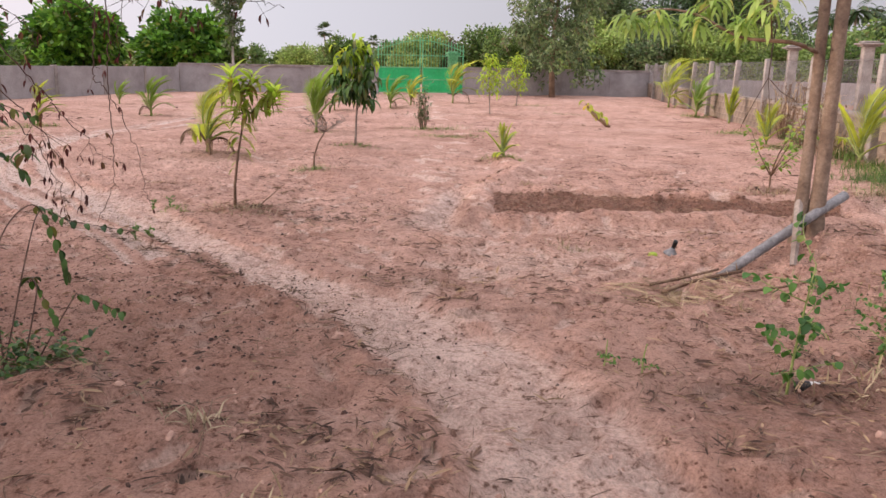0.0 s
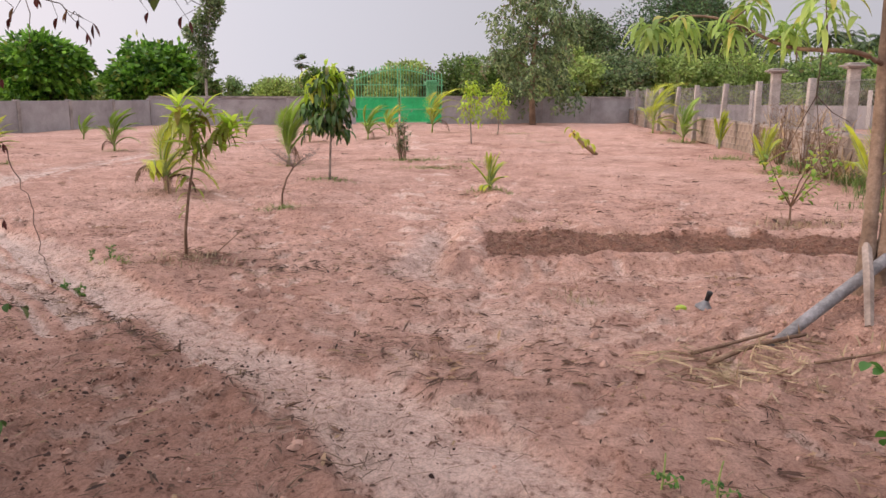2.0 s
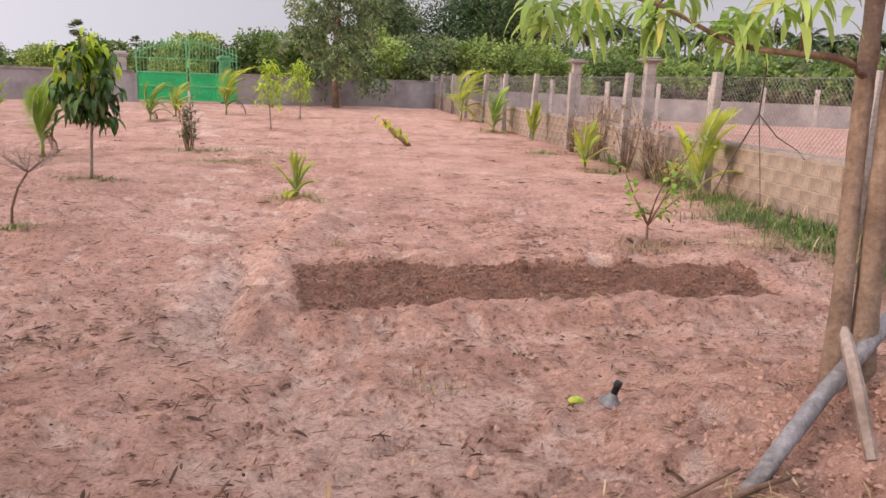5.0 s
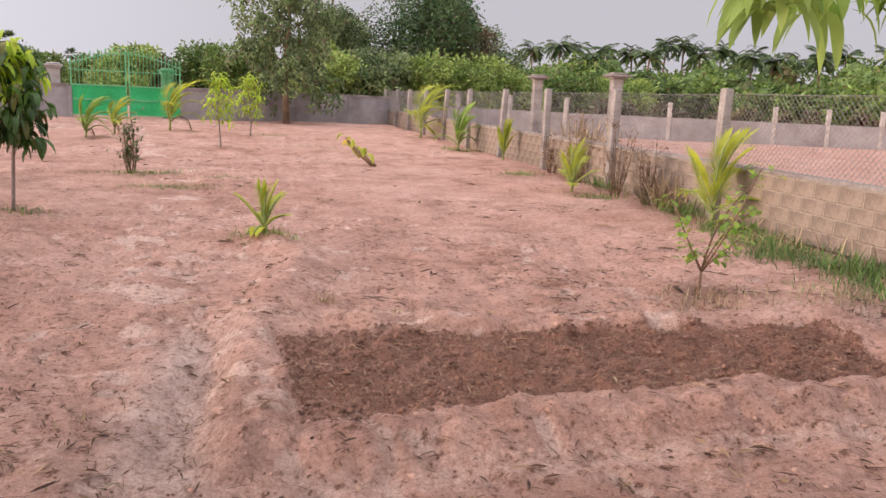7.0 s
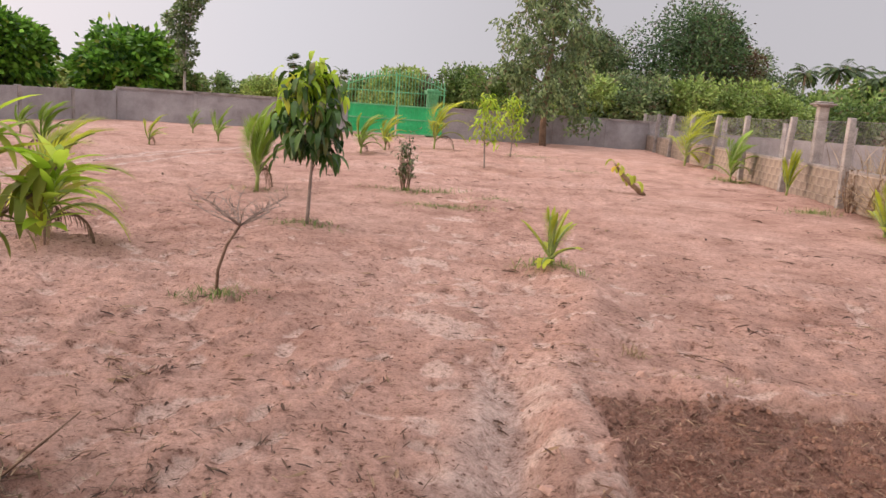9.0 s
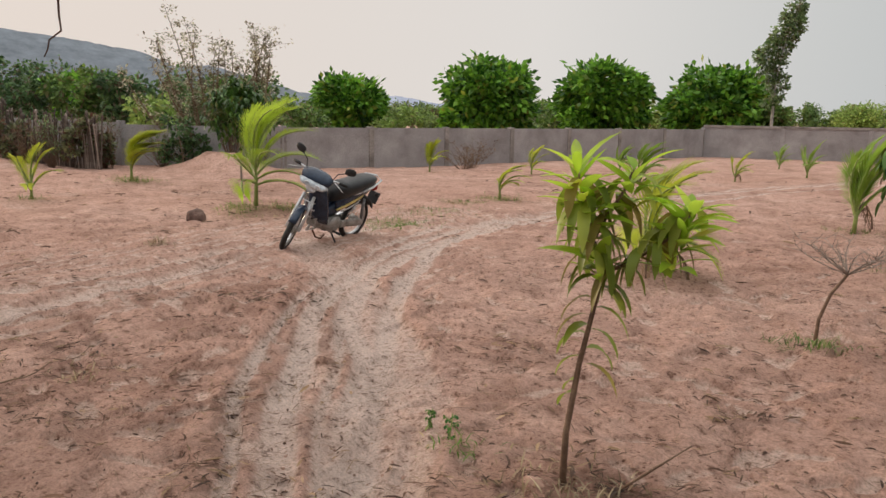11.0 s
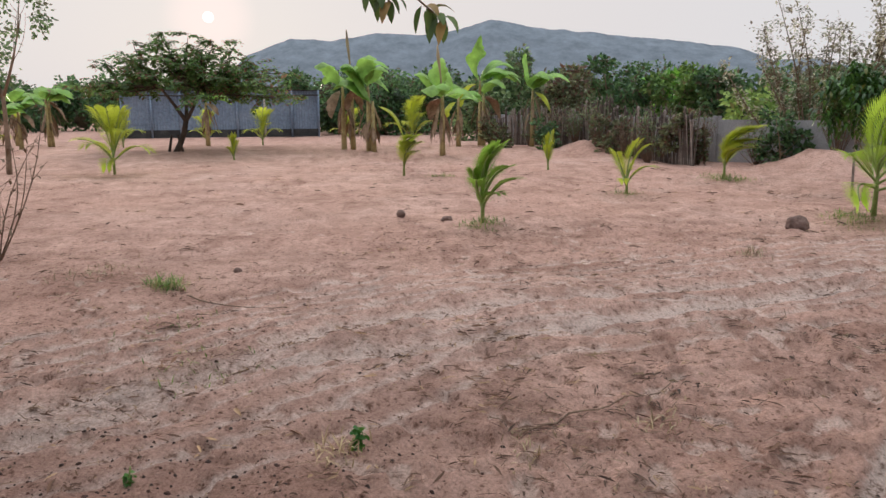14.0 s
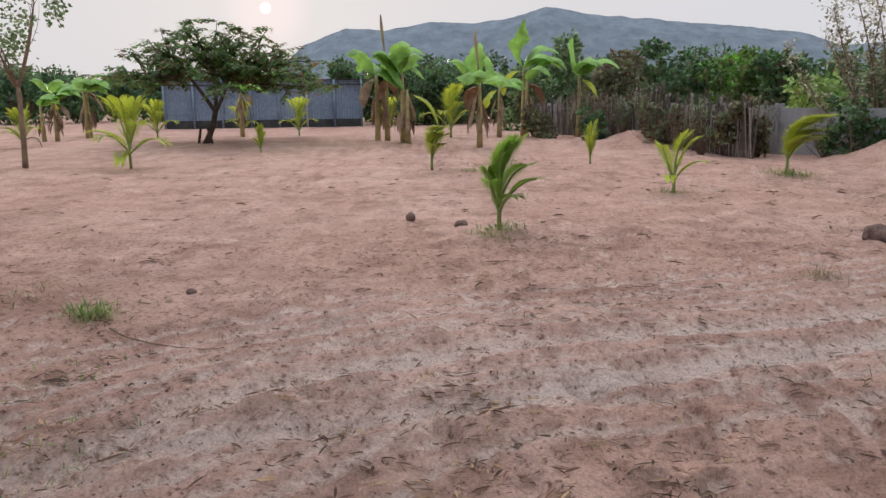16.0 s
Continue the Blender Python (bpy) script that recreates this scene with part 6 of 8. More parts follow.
for x, y, tall, seed, stems, spike in ((-28.9, 2.95, 3.3, 401, 2, True), (-27.7, 3.55, 3.2, 402, 2, False), (-26.3, 5.9, 2.8, 403, 1, True), (-33.2, 7.7, 3.9, 404, 2, False), (-31.0, 6.7, 2.6, 405, 1, False),
                                       (-32.6, 9.7, 3.4, 406, 1, False), (-37.2, -10.9, 3.2, 407, 2, False), (-34.0, -10.6, 2.4, 408, 2, False), (-38.5, -12.9, 3.0, 409, 1, False), (-33.9, -3.2, 2.7, 410, 1, False)):
    banana(x, y, tall, seed, stems, spike)

# ---------------------------------------------------------------- the leaning tree and what lies round it
M_TRUNK = rough_mat("pale_ringed_bark", (0.12, 0.08, 0.058), (0.23, 0.165, 0.12), (0.33, 0.255, 0.195), 6, 45, relief=0.7, dist=0.015)
M_PIPE = rough_mat("weathered_grey_pole", (0.14, 0.135, 0.135), (0.25, 0.24, 0.245), (0.36, 0.35, 0.35), 5, 40, 0.7)
L_CASH = leaf_mat("light_lance_leaves", (0.17, 0.30, 0.06), (0.42, 0.58, 0.17), (0.50, 0.50, 0.14), 0.04, 0.5, 0.5)
M_BLACK = rough_mat("black_rubber", (0.012, 0.012, 0.013), (0.02, 0.02, 0.021), (0.04, 0.038, 0.036), 6, 40, 0.6)
M_CREAM = rough_mat("dusty_white_plastic", (0.52, 0.50, 0.47), (0.66, 0.64, 0.62), (0.75, 0.73, 0.71), 6, 40, 0.45, relief=0.05)
M_DULL = rough_mat("dull_grey_metal", (0.13, 0.13, 0.135), (0.22, 0.22, 0.225), (0.32, 0.31, 0.31), 8, 50, 0.55, metal=0.6)


def yard_tree():
    r = random.Random(501)
    z = ground_z(2.65, 5.34)
    t = thing("leaning_tree", "young tree with two pale ringed trunks rising from heaped earth", "tree", pose(0, 0, 0))
    for path, rad in ((((2.60, 5.34, z - 0.15), (2.625, 5.40, 0.7), (2.648, 5.475, 1.2), (2.645, 5.50, 2.0), (2.66, 5.55, 3.0), (2.68, 5.6, 4.2)), 0.043),
                      (((2.70, 5.32, z - 0.15), (2.725, 5.375, 0.7), (2.745, 5.43, 1.2), (2.755, 5.46, 2.0), (2.82, 5.5, 3.0), (3.0, 5.6, 4.2)), 0.052)):
        g = Geo()
        pts = curve(path, 14)
        rr = [rad * (1.5 - 0.5 * min(1, i / 14)) * (1 - 0.25 * i / len(pts)) * (1 + 0.035 * math.sin(i * 1.9)) for i in range(len(pts))]
        g.tube(pts, rr, 14)
        part("trunk", g, M_TRUNK, t)
    g = Geo()
    lv = Geo()
    joint = (2.62, 5.47, 1.60)
    tips = ((2.12, 5.60, 1.78), (1.84, 5.78, 1.80), (1.58, 5.82, 1.82), (1.36, 5.78, 1.80), (2.25, 5.35, 1.95), (2.0, 5.9, 1.98))
    br = curve((joint, (2.42, 5.36, 1.66), (2.12, 5.55, 1.70), (1.84, 5.75, 1.86), (1.58, 5.80, 1.90), (1.36, 5.77, 1.84)), 5)
    g.tube(br, [0.016 - 0.012 * i / len(br) for i in range(len(br))], 6)
    for tip, n in zip(tips, (44, 34, 32, 34, 40, 32)):
        near = min(br, key=lambda q: (Vector(q) - Vector(tip)).length)
        g.tube([near, Vector(near).lerp(Vector(tip), 0.5), tip], [0.006, 0.005, 0.003], 5)
        for k in range(n):
            a = k * 2.399 + r.uniform(-0.3, 0.3)
            d = Vector((math.cos(a), math.sin(a), r.uniform(-0.45, 0.75)))
            q = Vector(tip).lerp(Vector(near), r.uniform(-0.2, 0.5)) + Vector((r.gauss(0, 0.045), r.gauss(0, 0.045), r.gauss(0, 0.035)))
            lv.blade(q, d, r.uniform(0.14, 0.25), r.uniform(0.028, 0.042), r.uniform(0.8, 2.2), 5, 0.2, 0.45, r.uniform(-0.4, 0.4))
    for k in range(60):
        a, zz = r.uniform(0, 6.28), r.uniform(2.9, 4.6)
        c = Vector((2.9 + math.cos(a) * r.uniform(0.3, 1.3), 5.5 + math.sin(a) * r.uniform(0.3, 1.3), zz))
        if k % 4 == 0:
            limb(g, (2.8, 5.5, zz - 0.5), c, 0.012, 0.004, r, 0.1, 4, 4)
        for _ in range(9):
            lv.blade(c + Vector((r.gauss(0, 0.08), r.gauss(0, 0.08), r.gauss(0, 0.08))), (r.uniform(-1, 1), r.uniform(-1, 1), r.uniform(-0.5, 0.5)), 0.19, 0.04, 1.0, 4, 0.2)
    part("branch", g, M_STEM, t)
    part("leaves", lv, L_CASH, t)
    g = Geo()
    a = Vector((2.43, 5.84, 1.84))
    twig = [a, a + Vector((-0.01, 0.02, -0.15)), a + Vector((-0.015, 0.03, -0.42)), a + Vector((-0.10, 0.06, -0.62)), a + Vector((-0.17, 0.08, -0.80))]
    g.tube(twig, [0.005, 0.005, 0.004, 0.003, 0.002], 5)
    g.tube([twig[2], twig[2] + Vector((0.10, 0, -0.10)), twig[2] + Vector((0.20, -0.02, -0.16)), twig[2] + Vector((0.24, -0.02, -0.20))], [0.003, 0.003, 0.002, 0.002], 4)
    g.tube([twig[2], twig[2] + Vector((0.03, 0, -0.2)), twig[2] + Vector((0.06, 0, -0.42))], [0.003, 0.002, 0.002], 4)
    part("dead_twig", g, M_BARK_DARK, t, "dark dead twig hanging from the branch")


yard_tree()


def leaning_pole():
    g = Geo()
    pts = [Vector((1.97, 4.85, 0.09)), Vector((2.22, 5.02, 0.23)), Vector((2.46, 5.18, 0.36)), Vector((2.69, 5.30, 0.50)), Vector((2.92, 5.44, 0.62))]
    g.tube(pts, [0.031, 0.034, 0.035, 0.035, 0.034], 12)
    single("wooden_pole", g, M_PIPE, "weathered grey pole lying against the tree trunks", "pole")
    g = Geo()
    g.tube([(2.565, 5.27, 0.60), (2.56, 5.25, 0.57), (2.52, 5.08, 0.42), (2.46, 4.86, 0.22)], [0.012, 0.028, 0.03, 0.024], 5, False)
    single("split_stake", g, M_WOOD, "bleached split wooden stake leaning on the trunk", "stake")
    for k, (a, b, rad) in enumerate((((1.55, 4.80, 0.05), (2.02, 4.98, 0.10), 0.012), ((1.62, 4.70, 0.06), (2.15, 4.86, 0.10), 0.016), ((2.1, 4.55, 0.14), (2.55, 4.62, 0.24), 0.009), ((1.75, 4.60, 0.06), (2.10, 4.35, 0.14), 0.010))):
        g = Geo()
        rr = random.Random(k)
        limb(g, (a[0], a[1], ground_z(a[0], a[1]) + 0.02), (b[0], b[1], ground_z(b[0], b[1]) + 0.03), rad, rad * 0.6, rr, 0.05, 5, 7)
        single("dead_branch", g, M_STEM, "dry broken branch lying by the earth heap", "branch")


leaning_pole()


def lathe(profile, sides=16):
    """A turned shape from (radius, height) pairs."""
    g = Geo()
    verts = [(r * math.cos(2 * math.pi * k / sides), r * math.sin(2 * math.pi * k / sides), z) for r, z in profile for k in range(sides)]
    faces = [(i * sides + k, i * sides + (k + 1) % sides, (i + 1) * sides + (k + 1) % sides, (i + 1) * sides + k) for i in range(len(profile) - 1) for k in range(sides)]
    faces += [tuple(range(sides - 1, -1, -1)), tuple(range((len(profile) - 1) * sides, len(profile) * sides))]
    g.add(verts, faces, True)
    return g


z = ground_z(1.81, 5.82)
nozzle = thing("sprinkler_head", "grey metal cone fitting with a dark pipe stub, lying on sand", "sprinkler", pose(1.81, 5.82, z + 0.005, 6, 16, 0) @ Matrix.Scale(0.8, 4))
part("cone", lathe(((0.075, 0.0), (0.072, 0.012), (0.045, 0.04), (0.026, 0.065), (0.024, 0.075))), M_DULL, nozzle)
part("pipe_stub", lathe(((0.020, 0.07), (0.021, 0.12), (0.024, 0.122), (0.024, 0.155), (0.016, 0.155))), M_BLACK, nozzle, "dark threaded pipe stub")

M_FRUIT = rough_mat("green_mango_skin", (0.20, 0.30, 0.03), (0.34, 0.44, 0.05), (0.48, 0.54, 0.09), 12, 60, 0.45, relief=0.05)
g = lathe(((0.004, -0.058), (0.024, -0.048), (0.036, -0.022), (0.038, 0.004), (0.031, 0.034), (0.018, 0.054), (0.003, 0.06)), 14)
single("mango_fruit", g, M_FRUIT, "small green mango fruit fallen on the sand", "fruit", pose(1.69, 5.96, ground_z(1.69, 5.96) + 0.022, 82, 0, 70) @ Matrix.Scale(0.66, 4))

z = ground_z(2.17, 3.31)
bottle = thing("plastic_bottle", "black and white plastic bottle lying in dry leaves", "bottle", pose(2.14, 3.30, z + 0.028, 0, 90, 12) @ Matrix.Scale(0.66, 4))
part("body", lathe(((0.030, 0.0), (0.040, 0.01), (0.041, 0.10), (0.040, 0.16), (0.018, 0.19), (0.018, 0.20))), M_CREAM, bottle)
part("cap", lathe(((0.043, -0.075), (0.046, -0.07), (0.046, 0.012), (0.042, 0.015))), M_BLACK, bottle, "black rubber cap")


def rock(x, y, s, seed, label, mat, name="stone"):
    r = random.Random(seed)
    bm = bmesh.new()
    bmesh.ops.create_icosphere(bm, subdivisions=3, radius=1)
    for v in bm.verts:
        n = 1 + 0.22 * noise.noise(v.co * 1.4 + Vector((seed, 0, 0))) + 0.10 * noise.noise(v.co * 4 + Vector((0, seed, 0)))
        v.co = Vector((v.co.x * s[0], v.co.y * s[1], v.co.z * s[2])) * n
    me = bpy.data.meshes.new(name)
    bm.to_mesh(me)
    bm.free()
    me.materials.append(mat)
    ob = new(name, me)
    ob.matrix_basis = pose(x, y, ground_z(x, y) + s[2] * 0.6, 0, 0, r.uniform(0, 180))
    return tagged(ob, label, name.split("_")[-1])


M_LATERITE = rough_mat("dark_laterite", (0.09, 0.055, 0.045), (0.17, 0.105, 0.085), (0.26, 0.17, 0.14), 9, 50, relief=0.9, dist=0.02)
rock(-11.15, 9.68, (0.15, 0.13, 0.11), 3, "dark squarish laterite block on the sand", M_LATERITE, "laterite_block")
rock(-13.0, 4.7, (0.07, 0.06, 0.06), 4, "small dark clod on the sand", M_LATERITE, "earth_clod")
rock(-12.55, 5.35, (0.09, 0.06, 0.05), 5, "small dark clod on the sand", M_LATERITE, "earth_clod")
rock(-9.19, 3.14, (0.045, 0.035, 0.03), 6, "small reddish stone on the sand", M_LATERITE)
rock(0.42, -0.1, (0.05, 0.04, 0.03), 7, "small pale stone on the sand", M_BLOCK)

# ---------------------------------------------------------------- the shade tree whose branches hang into view
M_VINE = rough_mat("dark_vine_stem", (0.06, 0.035, 0.028), (0.11, 0.065, 0.05), (0.17, 0.11, 0.085), 10, 60)


def shade_tree():
    r = random.Random(511)
    t = thing("shade_tree", "spreading shade tree with low hanging leafy twigs", "tree", pose(0, 0, 0))
    g, lv = Geo(), Geo()
    trunk = limb(g, (-3.3, 1.6, -0.2), (-3.1, 1.9, 2.1), 0.17, 0.12, r, 0.03, 8, 10)
    for tip in ((-1.2, 3.2, 2.7), (-0.6, 2.4, 2.9), (-2.6, 4.4, 2.6), (-4.6, 3.6, 2.8), (-3.0, 3.0, 3.4), (-2.0, 1.0, 3.2), (-4.8, 1.0, 3.0), (-1.4, 1.6, 3.4)):
        p = limb(g, trunk[-1], tip, 0.06, 0.018, r, 0.08, 8, 6)
        for i in range(3, 9):
            for _ in range(5):
                e = p[i] + Vector((r.gauss(0, 0.4), r.gauss(0, 0.4), r.uniform(-0.1, 0.5)))
                g.tube([p[i], e], [0.010, 0.004], 4)
                leaf_spray(lv, e, (r.uniform(-1, 1), r.uniform(-1, 1), 0.3), 12, r, 0.17, 0.06, 0.8, 0.15)
    # twigs that dip into view
    for src, tip, n in (((-4.6, 3.6, 2.8), (-4.18, 4.93, 1.77), 12), ((-4.6, 3.6, 2.8), (-4.17, 4.76, 1.83), 10)):
        p = limb(g, src, tip, 0.010, 0.003, r, 0.06, 6, 5)
        leaf_spray(lv, p[-1], Vector(tip) - Vector(src), n, r, 0.095, 0.032, 1.6, 0.10)
    part("trunk", g, M_BARK, t)
    part("leaves", lv, L_SHADE, t)
    # bare zigzag twig
    g = Geo()
    a = Vector((-2.33, 5.06, 1.660))
    pts = [Vector((-2.9, 4.1, 2.75)), Vector((-2.6, 4.6, 2.35)), Vector((-2.31, 5.09, 1.780)) + Vector((-0.02, 0.01, 0.22)), Vector((-2.31, 5.09, 1.780)) + Vector((0.012, 0.01, 0.10)), Vector((-2.31, 5.09, 1.780)), Vector((-2.31, 5.09, 1.750)), Vector((-2.32, 5.08, 1.710)) + Vector((0.012, 0.012, 0.008)), Vector((-2.32, 5.08, 1.710)) + Vector((-0.008, -0.008, -0.012)), a.lerp(Vector((-2.32, 5.08, 1.710)), 0.35), a]
    g.tube(pts, [0.004, 0.0035, 0.003, 0.0028, 0.0026, 0.0024, 0.0022, 0.002, 0.0018, 0.0012], 5)
    part("bare_twig", g, M_VINE, t, "thin bare zigzag twig")


shade_tree()


def withered_creeper():
    r = random.Random(521)
    t = thing("withered_creeper", "withered creeper with maroon dead leaves hanging on thin stems", "creeper", pose(0, 0, 0))
    st, red, gr = Geo(), Geo(), Geo()
    lines = [((-2.2, 2.9, 1.9), (-1.88, 3.19, 1.31), (-1.74, 3.28, 1.09), (-1.59, 3.34, 0.79)),
             ((-2.2, 3.1, 1.9), (-1.91, 3.42, 1.39), (-1.77, 3.51, 1.17), (-1.60, 3.59, 0.93)),
             ((-1.9, 3.5, 2.5), (-1.72, 3.78, 1.78), (-1.75, 3.78, 1.40), (-1.67, 3.81, 1.26), (-1.56, 3.86, 0.975), (-1.50, 3.85, 0.647)),
             ((-1.8, 3.6, 2.5), (-1.66, 3.82, 1.78), (-1.67, 3.82, 1.39), (-1.67, 3.80, 1.0), (-1.66, 3.77, 0.77), (-1.73, 3.68, 0.537)),
             ((-2.3, 3.1, 1.8), (-2.0, 3.3, 1.25), (-1.85, 3.4, 0.98), (-1.75, 3.45, 0.70)),
             ((-2.0, 2.8, 2.1), (-1.44, 3.13, 1.78), (-1.04, 3.36, 1.76), (-0.74, 3.5, 1.76), (-0.53, 3.58, 1.74)),
             ((-1.9, 2.8, 2.2), (-1.35, 3.2, 1.88), (-1.08, 3.34, 1.76), (-0.95, 3.41, 1.68)),
             ((-2.0, 2.8, 2.1), (-1.50, 3.12, 1.76), (-1.30, 3.24, 1.68), (-1.26, 3.25, 1.56)),
             ((-2.1, 2.8, 2.1), (-1.75, 3.0, 1.72), (-1.60, 3.03, 1.62), (-1.56, 3.05, 1.50))]
    for k, pl in enumerate(lines):
        pts = [Vector(q) for q in curve(pl, 10)]
        pts = [q + Vector((r.gauss(0, 0.008), r.gauss(0, 0.008), r.gauss(0, 0.008))) for q in pts]
        st.tube(pts, [0.0045 - 0.003 * i / len(pts) for i in range(len(pts))], 5)
        n = {0: 20, 1: 16, 2: 5, 3: 5, 4: 12, 5: 9, 6: 8}.get(k, 7)
        for _ in range(n):
            i = r.randint(8, len(pts) - 1)
            q = pts[i]
            e = q + Vector((r.gauss(0, 0.05), r.gauss(0, 0.05), -r.uniform(0.01, 0.09)))
            st.tube([q, e], [0.0015, 0.001], 3)
            for _ in range(2):
                red.blade(e, (r.uniform(-0.5, 0.5), r.uniform(-0.5, 0.5), -1), r.uniform(0.028, 0.06), r.uniform(0.010, 0.019), 0.3, 4, 0.8, 0.5, r.uniform(-1, 1))
    for q, n in (((-0.70, 3.52, 1.80), 7), ((-0.98, 3.4, 1.84), 6), ((-2.05, 3.3, 1.15), 7), ((-1.98, 3.45, 0.95), 6)):
        leaf_spray(gr, q, (0.2, 0, -1), n, r, 0.13, 0.05, 0.6, 0.06)
    part("stem", st, M_VINE, t)
    part("dead_leaves", red, L_RED, t, "crumpled maroon dead leaves")
    part("green_leaves", gr, L_SHADE, t)


withered_creeper()


def hollow_bush(x, y):
    r = random.Random(531)
    t = thing("leafy_bush", "dark leafy bush with arching stems in a sand hollow", "bush", pose(0, 0, 0))
    st, lv = Geo(), Geo()
    z = ground_z(x, y)
    arcs = [((x - 0.1, y, z), (x - 0.05, y + 0.2, 0.5), (-1.98, 3.55, 0.62), (-1.85, 3.62, 0.55), (-1.55, 3.78, 0.47)),
            ((x - 0.1, y, z), (x - 0.15, y + 0.1, 0.5), (-1.85, 3.3, 0.70), (-1.75, 3.35, 0.45), (-1.72, 3.35, 0.30)),
            ((x, y, z), (x + 0.05, y + 0.1, 0.3), (-1.75, 3.1, 0.35), (-1.68, 3.15, 0.15)),
            ((x - 0.2, y, z), (x - 0.3, y, 0.6), (-2.05, 3.3, 0.95), (-1.95, 3.4, 0.85)),
            ((x, y + 0.1, z), (x + 0.1, y + 0.3, 0.2), (-1.60, 3.28, 0.22), (-1.42, 3.34, 0.12)),
            ((x - 0.2, y, z), (x - 0.3, y + 0.2, 0.8), (-2.15, 3.4, 1.2), (-1.95, 3.5, 1.15))]
    for k, a in enumerate(arcs):
        pts = [Vector(q) for q in curve(a, 9)]
        st.tube(pts, [0.0045 - 0.0025 * i / len(pts) for i in range(len(pts))], 5)
        for i in range(len(pts) // 2, len(pts)):
            for s in ((-1, 1) if i % 2 else ()):
                d = (pts[i] - pts[i - 1]).normalized()
                w = d.cross(Vector((0, 0, 1))) * s + d * 0.5 + Vector((0, 0, r.uniform(-0.6, 0.1)))
                lv.blade(pts[i], w, r.uniform(0.05, 0.085), 0.034, 1.0, 4, 0.3, 0.45, r.uniform(-0.8, 0.8))
    for _ in range(260):
        q = Vector((x + r.gauss(0.05, 0.16), y + r.gauss(0.02, 0.10), z + abs(r.gauss(0.06, 0.08))))
        a = r.uniform(0, 6.28)
        lv.blade(q, (math.cos(a), math.sin(a), r.uniform(-0.2, 0.7)), r.uniform(0.045, 0.08), 0.03, 1.2, 4, 0.3, 0.45, r.uniform(-0.8, 0.8))
    part("stem", st, M_VINE, t)
    part("leaves", lv, L_OLDDARK, t)


hollow_bush(-1.72, 2.92)


def round_weed(x, y, tall, seed, n=5, leaf_r=0.03, label="upright weed with round green leaves"):
    """A weed with round leaves on thin stalks, most of them in its upper half."""
    r = random.Random(seed)
    t = thing("weed", label, "weed", pose(x, y, ground_z(x, y)), group="broad-leaved weeds")
    st, lv = Geo(), Geo()
    main = limb(st, (0, 0, -0.02), (tall * 0.10, 0.02, tall), 0.004 + tall * 0.006, 0.003, r, 0.05, 8, 6)
    for k in range(n):
        q = main[2 + k % 7]
        a = k * 2.4 + r.uniform(-0.4, 0.4)
        reach = tall * r.uniform(0.18, 0.48)
        e = q + Vector((math.cos(a) * reach, math.sin(a) * reach * 0.8, reach * r.uniform(0.1, 0.8)))
        p = limb(st, q, e, 0.003, 0.0015, r, 0.14, 5, 4)
        for i in range(1, 6):
            for _ in range(2):
                b = r.uniform(0, 6.28)
                c = p[i] + Vector((r.gauss(0, 0.4), r.gauss(0, 0.4), r.gauss(-0.1, 0.4))) * leaf_r
                lv.blade(c, (math.cos(b), math.sin(b), r.uniform(-0.9, 0.3)), leaf_r * 2 * r.uniform(0.6, 1.25), leaf_r * r.uniform(1.2, 1.7), r.uniform(0.3, 1.4), 5, 0.25, 0.5, r.uniform(-0.9, 0.9))
    part("stem", st, M_STEM_GREEN, t)
    part("leaves", lv, L_WEED, t)


round_weed(2.02, 3.20, 0.66, 541, 13, 0.025)
round_weed(2.75, 3.75, 0.50, 542, 11, 0.02)
round_weed(2.5, 3.45, 0.42, 543, 10, 0.016)
round_weed(1.18, 3.30, 0.13, 544, 3, 0.011, "tiny green seedling in the sand")
round_weed(1.36, 3.22, 0.15, 545, 3, 0.010, "tiny green seedling in the sand")
round_weed(-2.75, 6.05, 0.12, 546, 4, 0.014, "small bright green weed in the path")
round_weed(-4.95, 4.55, 0.11, 547, 6, 0.018, "small dark green weed in the sand")
round_weed(-4.40, 3.08, 0.13, 552, 3, 0.018, "small dark green weed in the sand")
round_weed(-4.69, 3.63, 0.08, 548, 3, 0.014, "tiny green seedling in the sand")
round_weed(-2.95, 6.15, 0.10, 549, 4, 0.014, "small bright green weed in the path")
round_weed(-3.05, 7.02, 0.13, 550, 6, 0.010, "small green weed beside the tyre ruts")
round_weed(-3.28, 7.10, 0.11, 551, 6, 0.010, "small green weed beside the tyre ruts")

# ---------------------------------------------------------------- motorcycle
M_NAVY = rough_mat("dark_blue_gloss", (0.010, 0.016, 0.032), (0.016, 0.028, 0.055), (0.026, 0.042, 0.075), 5, 30, 0.22, relief=0.0, spec=0.4)
M_SILVER = rough_mat("silver_paint", (0.42, 0.43, 0.45), (0.55, 0.56, 0.58), (0.66, 0.67, 0.69), 6, 40, 0.3, metal=0.3, relief=0.0, spec=0.6)
M_CHROME = rough_mat("dull_chrome", (0.45, 0.45, 0.46), (0.58, 0.58, 0.59), (0.68, 0.68, 0.69), 8, 60, 0.3, metal=0.9, relief=0.02)
M_ENGINE = rough_mat("dusty_cast_alloy", (0.20, 0.18, 0.165), (0.33, 0.31, 0.29), (0.44, 0.42, 0.40), 12, 60, 0.55, metal=0.4, relief=0.3)
M_SEAT = rough_mat("black_vinyl", (0.010, 0.010, 0.011), (0.017, 0.017, 0.018), (0.032, 0.031, 0.03), 6, 80, 0.42, relief=0.1)
M_GOLD = rough_mat("gold_stripe", (0.42, 0.31, 0.10), (0.55, 0.42, 0.15), (0.62, 0.50, 0.20), 8, 40, 0.35, relief=0.0)
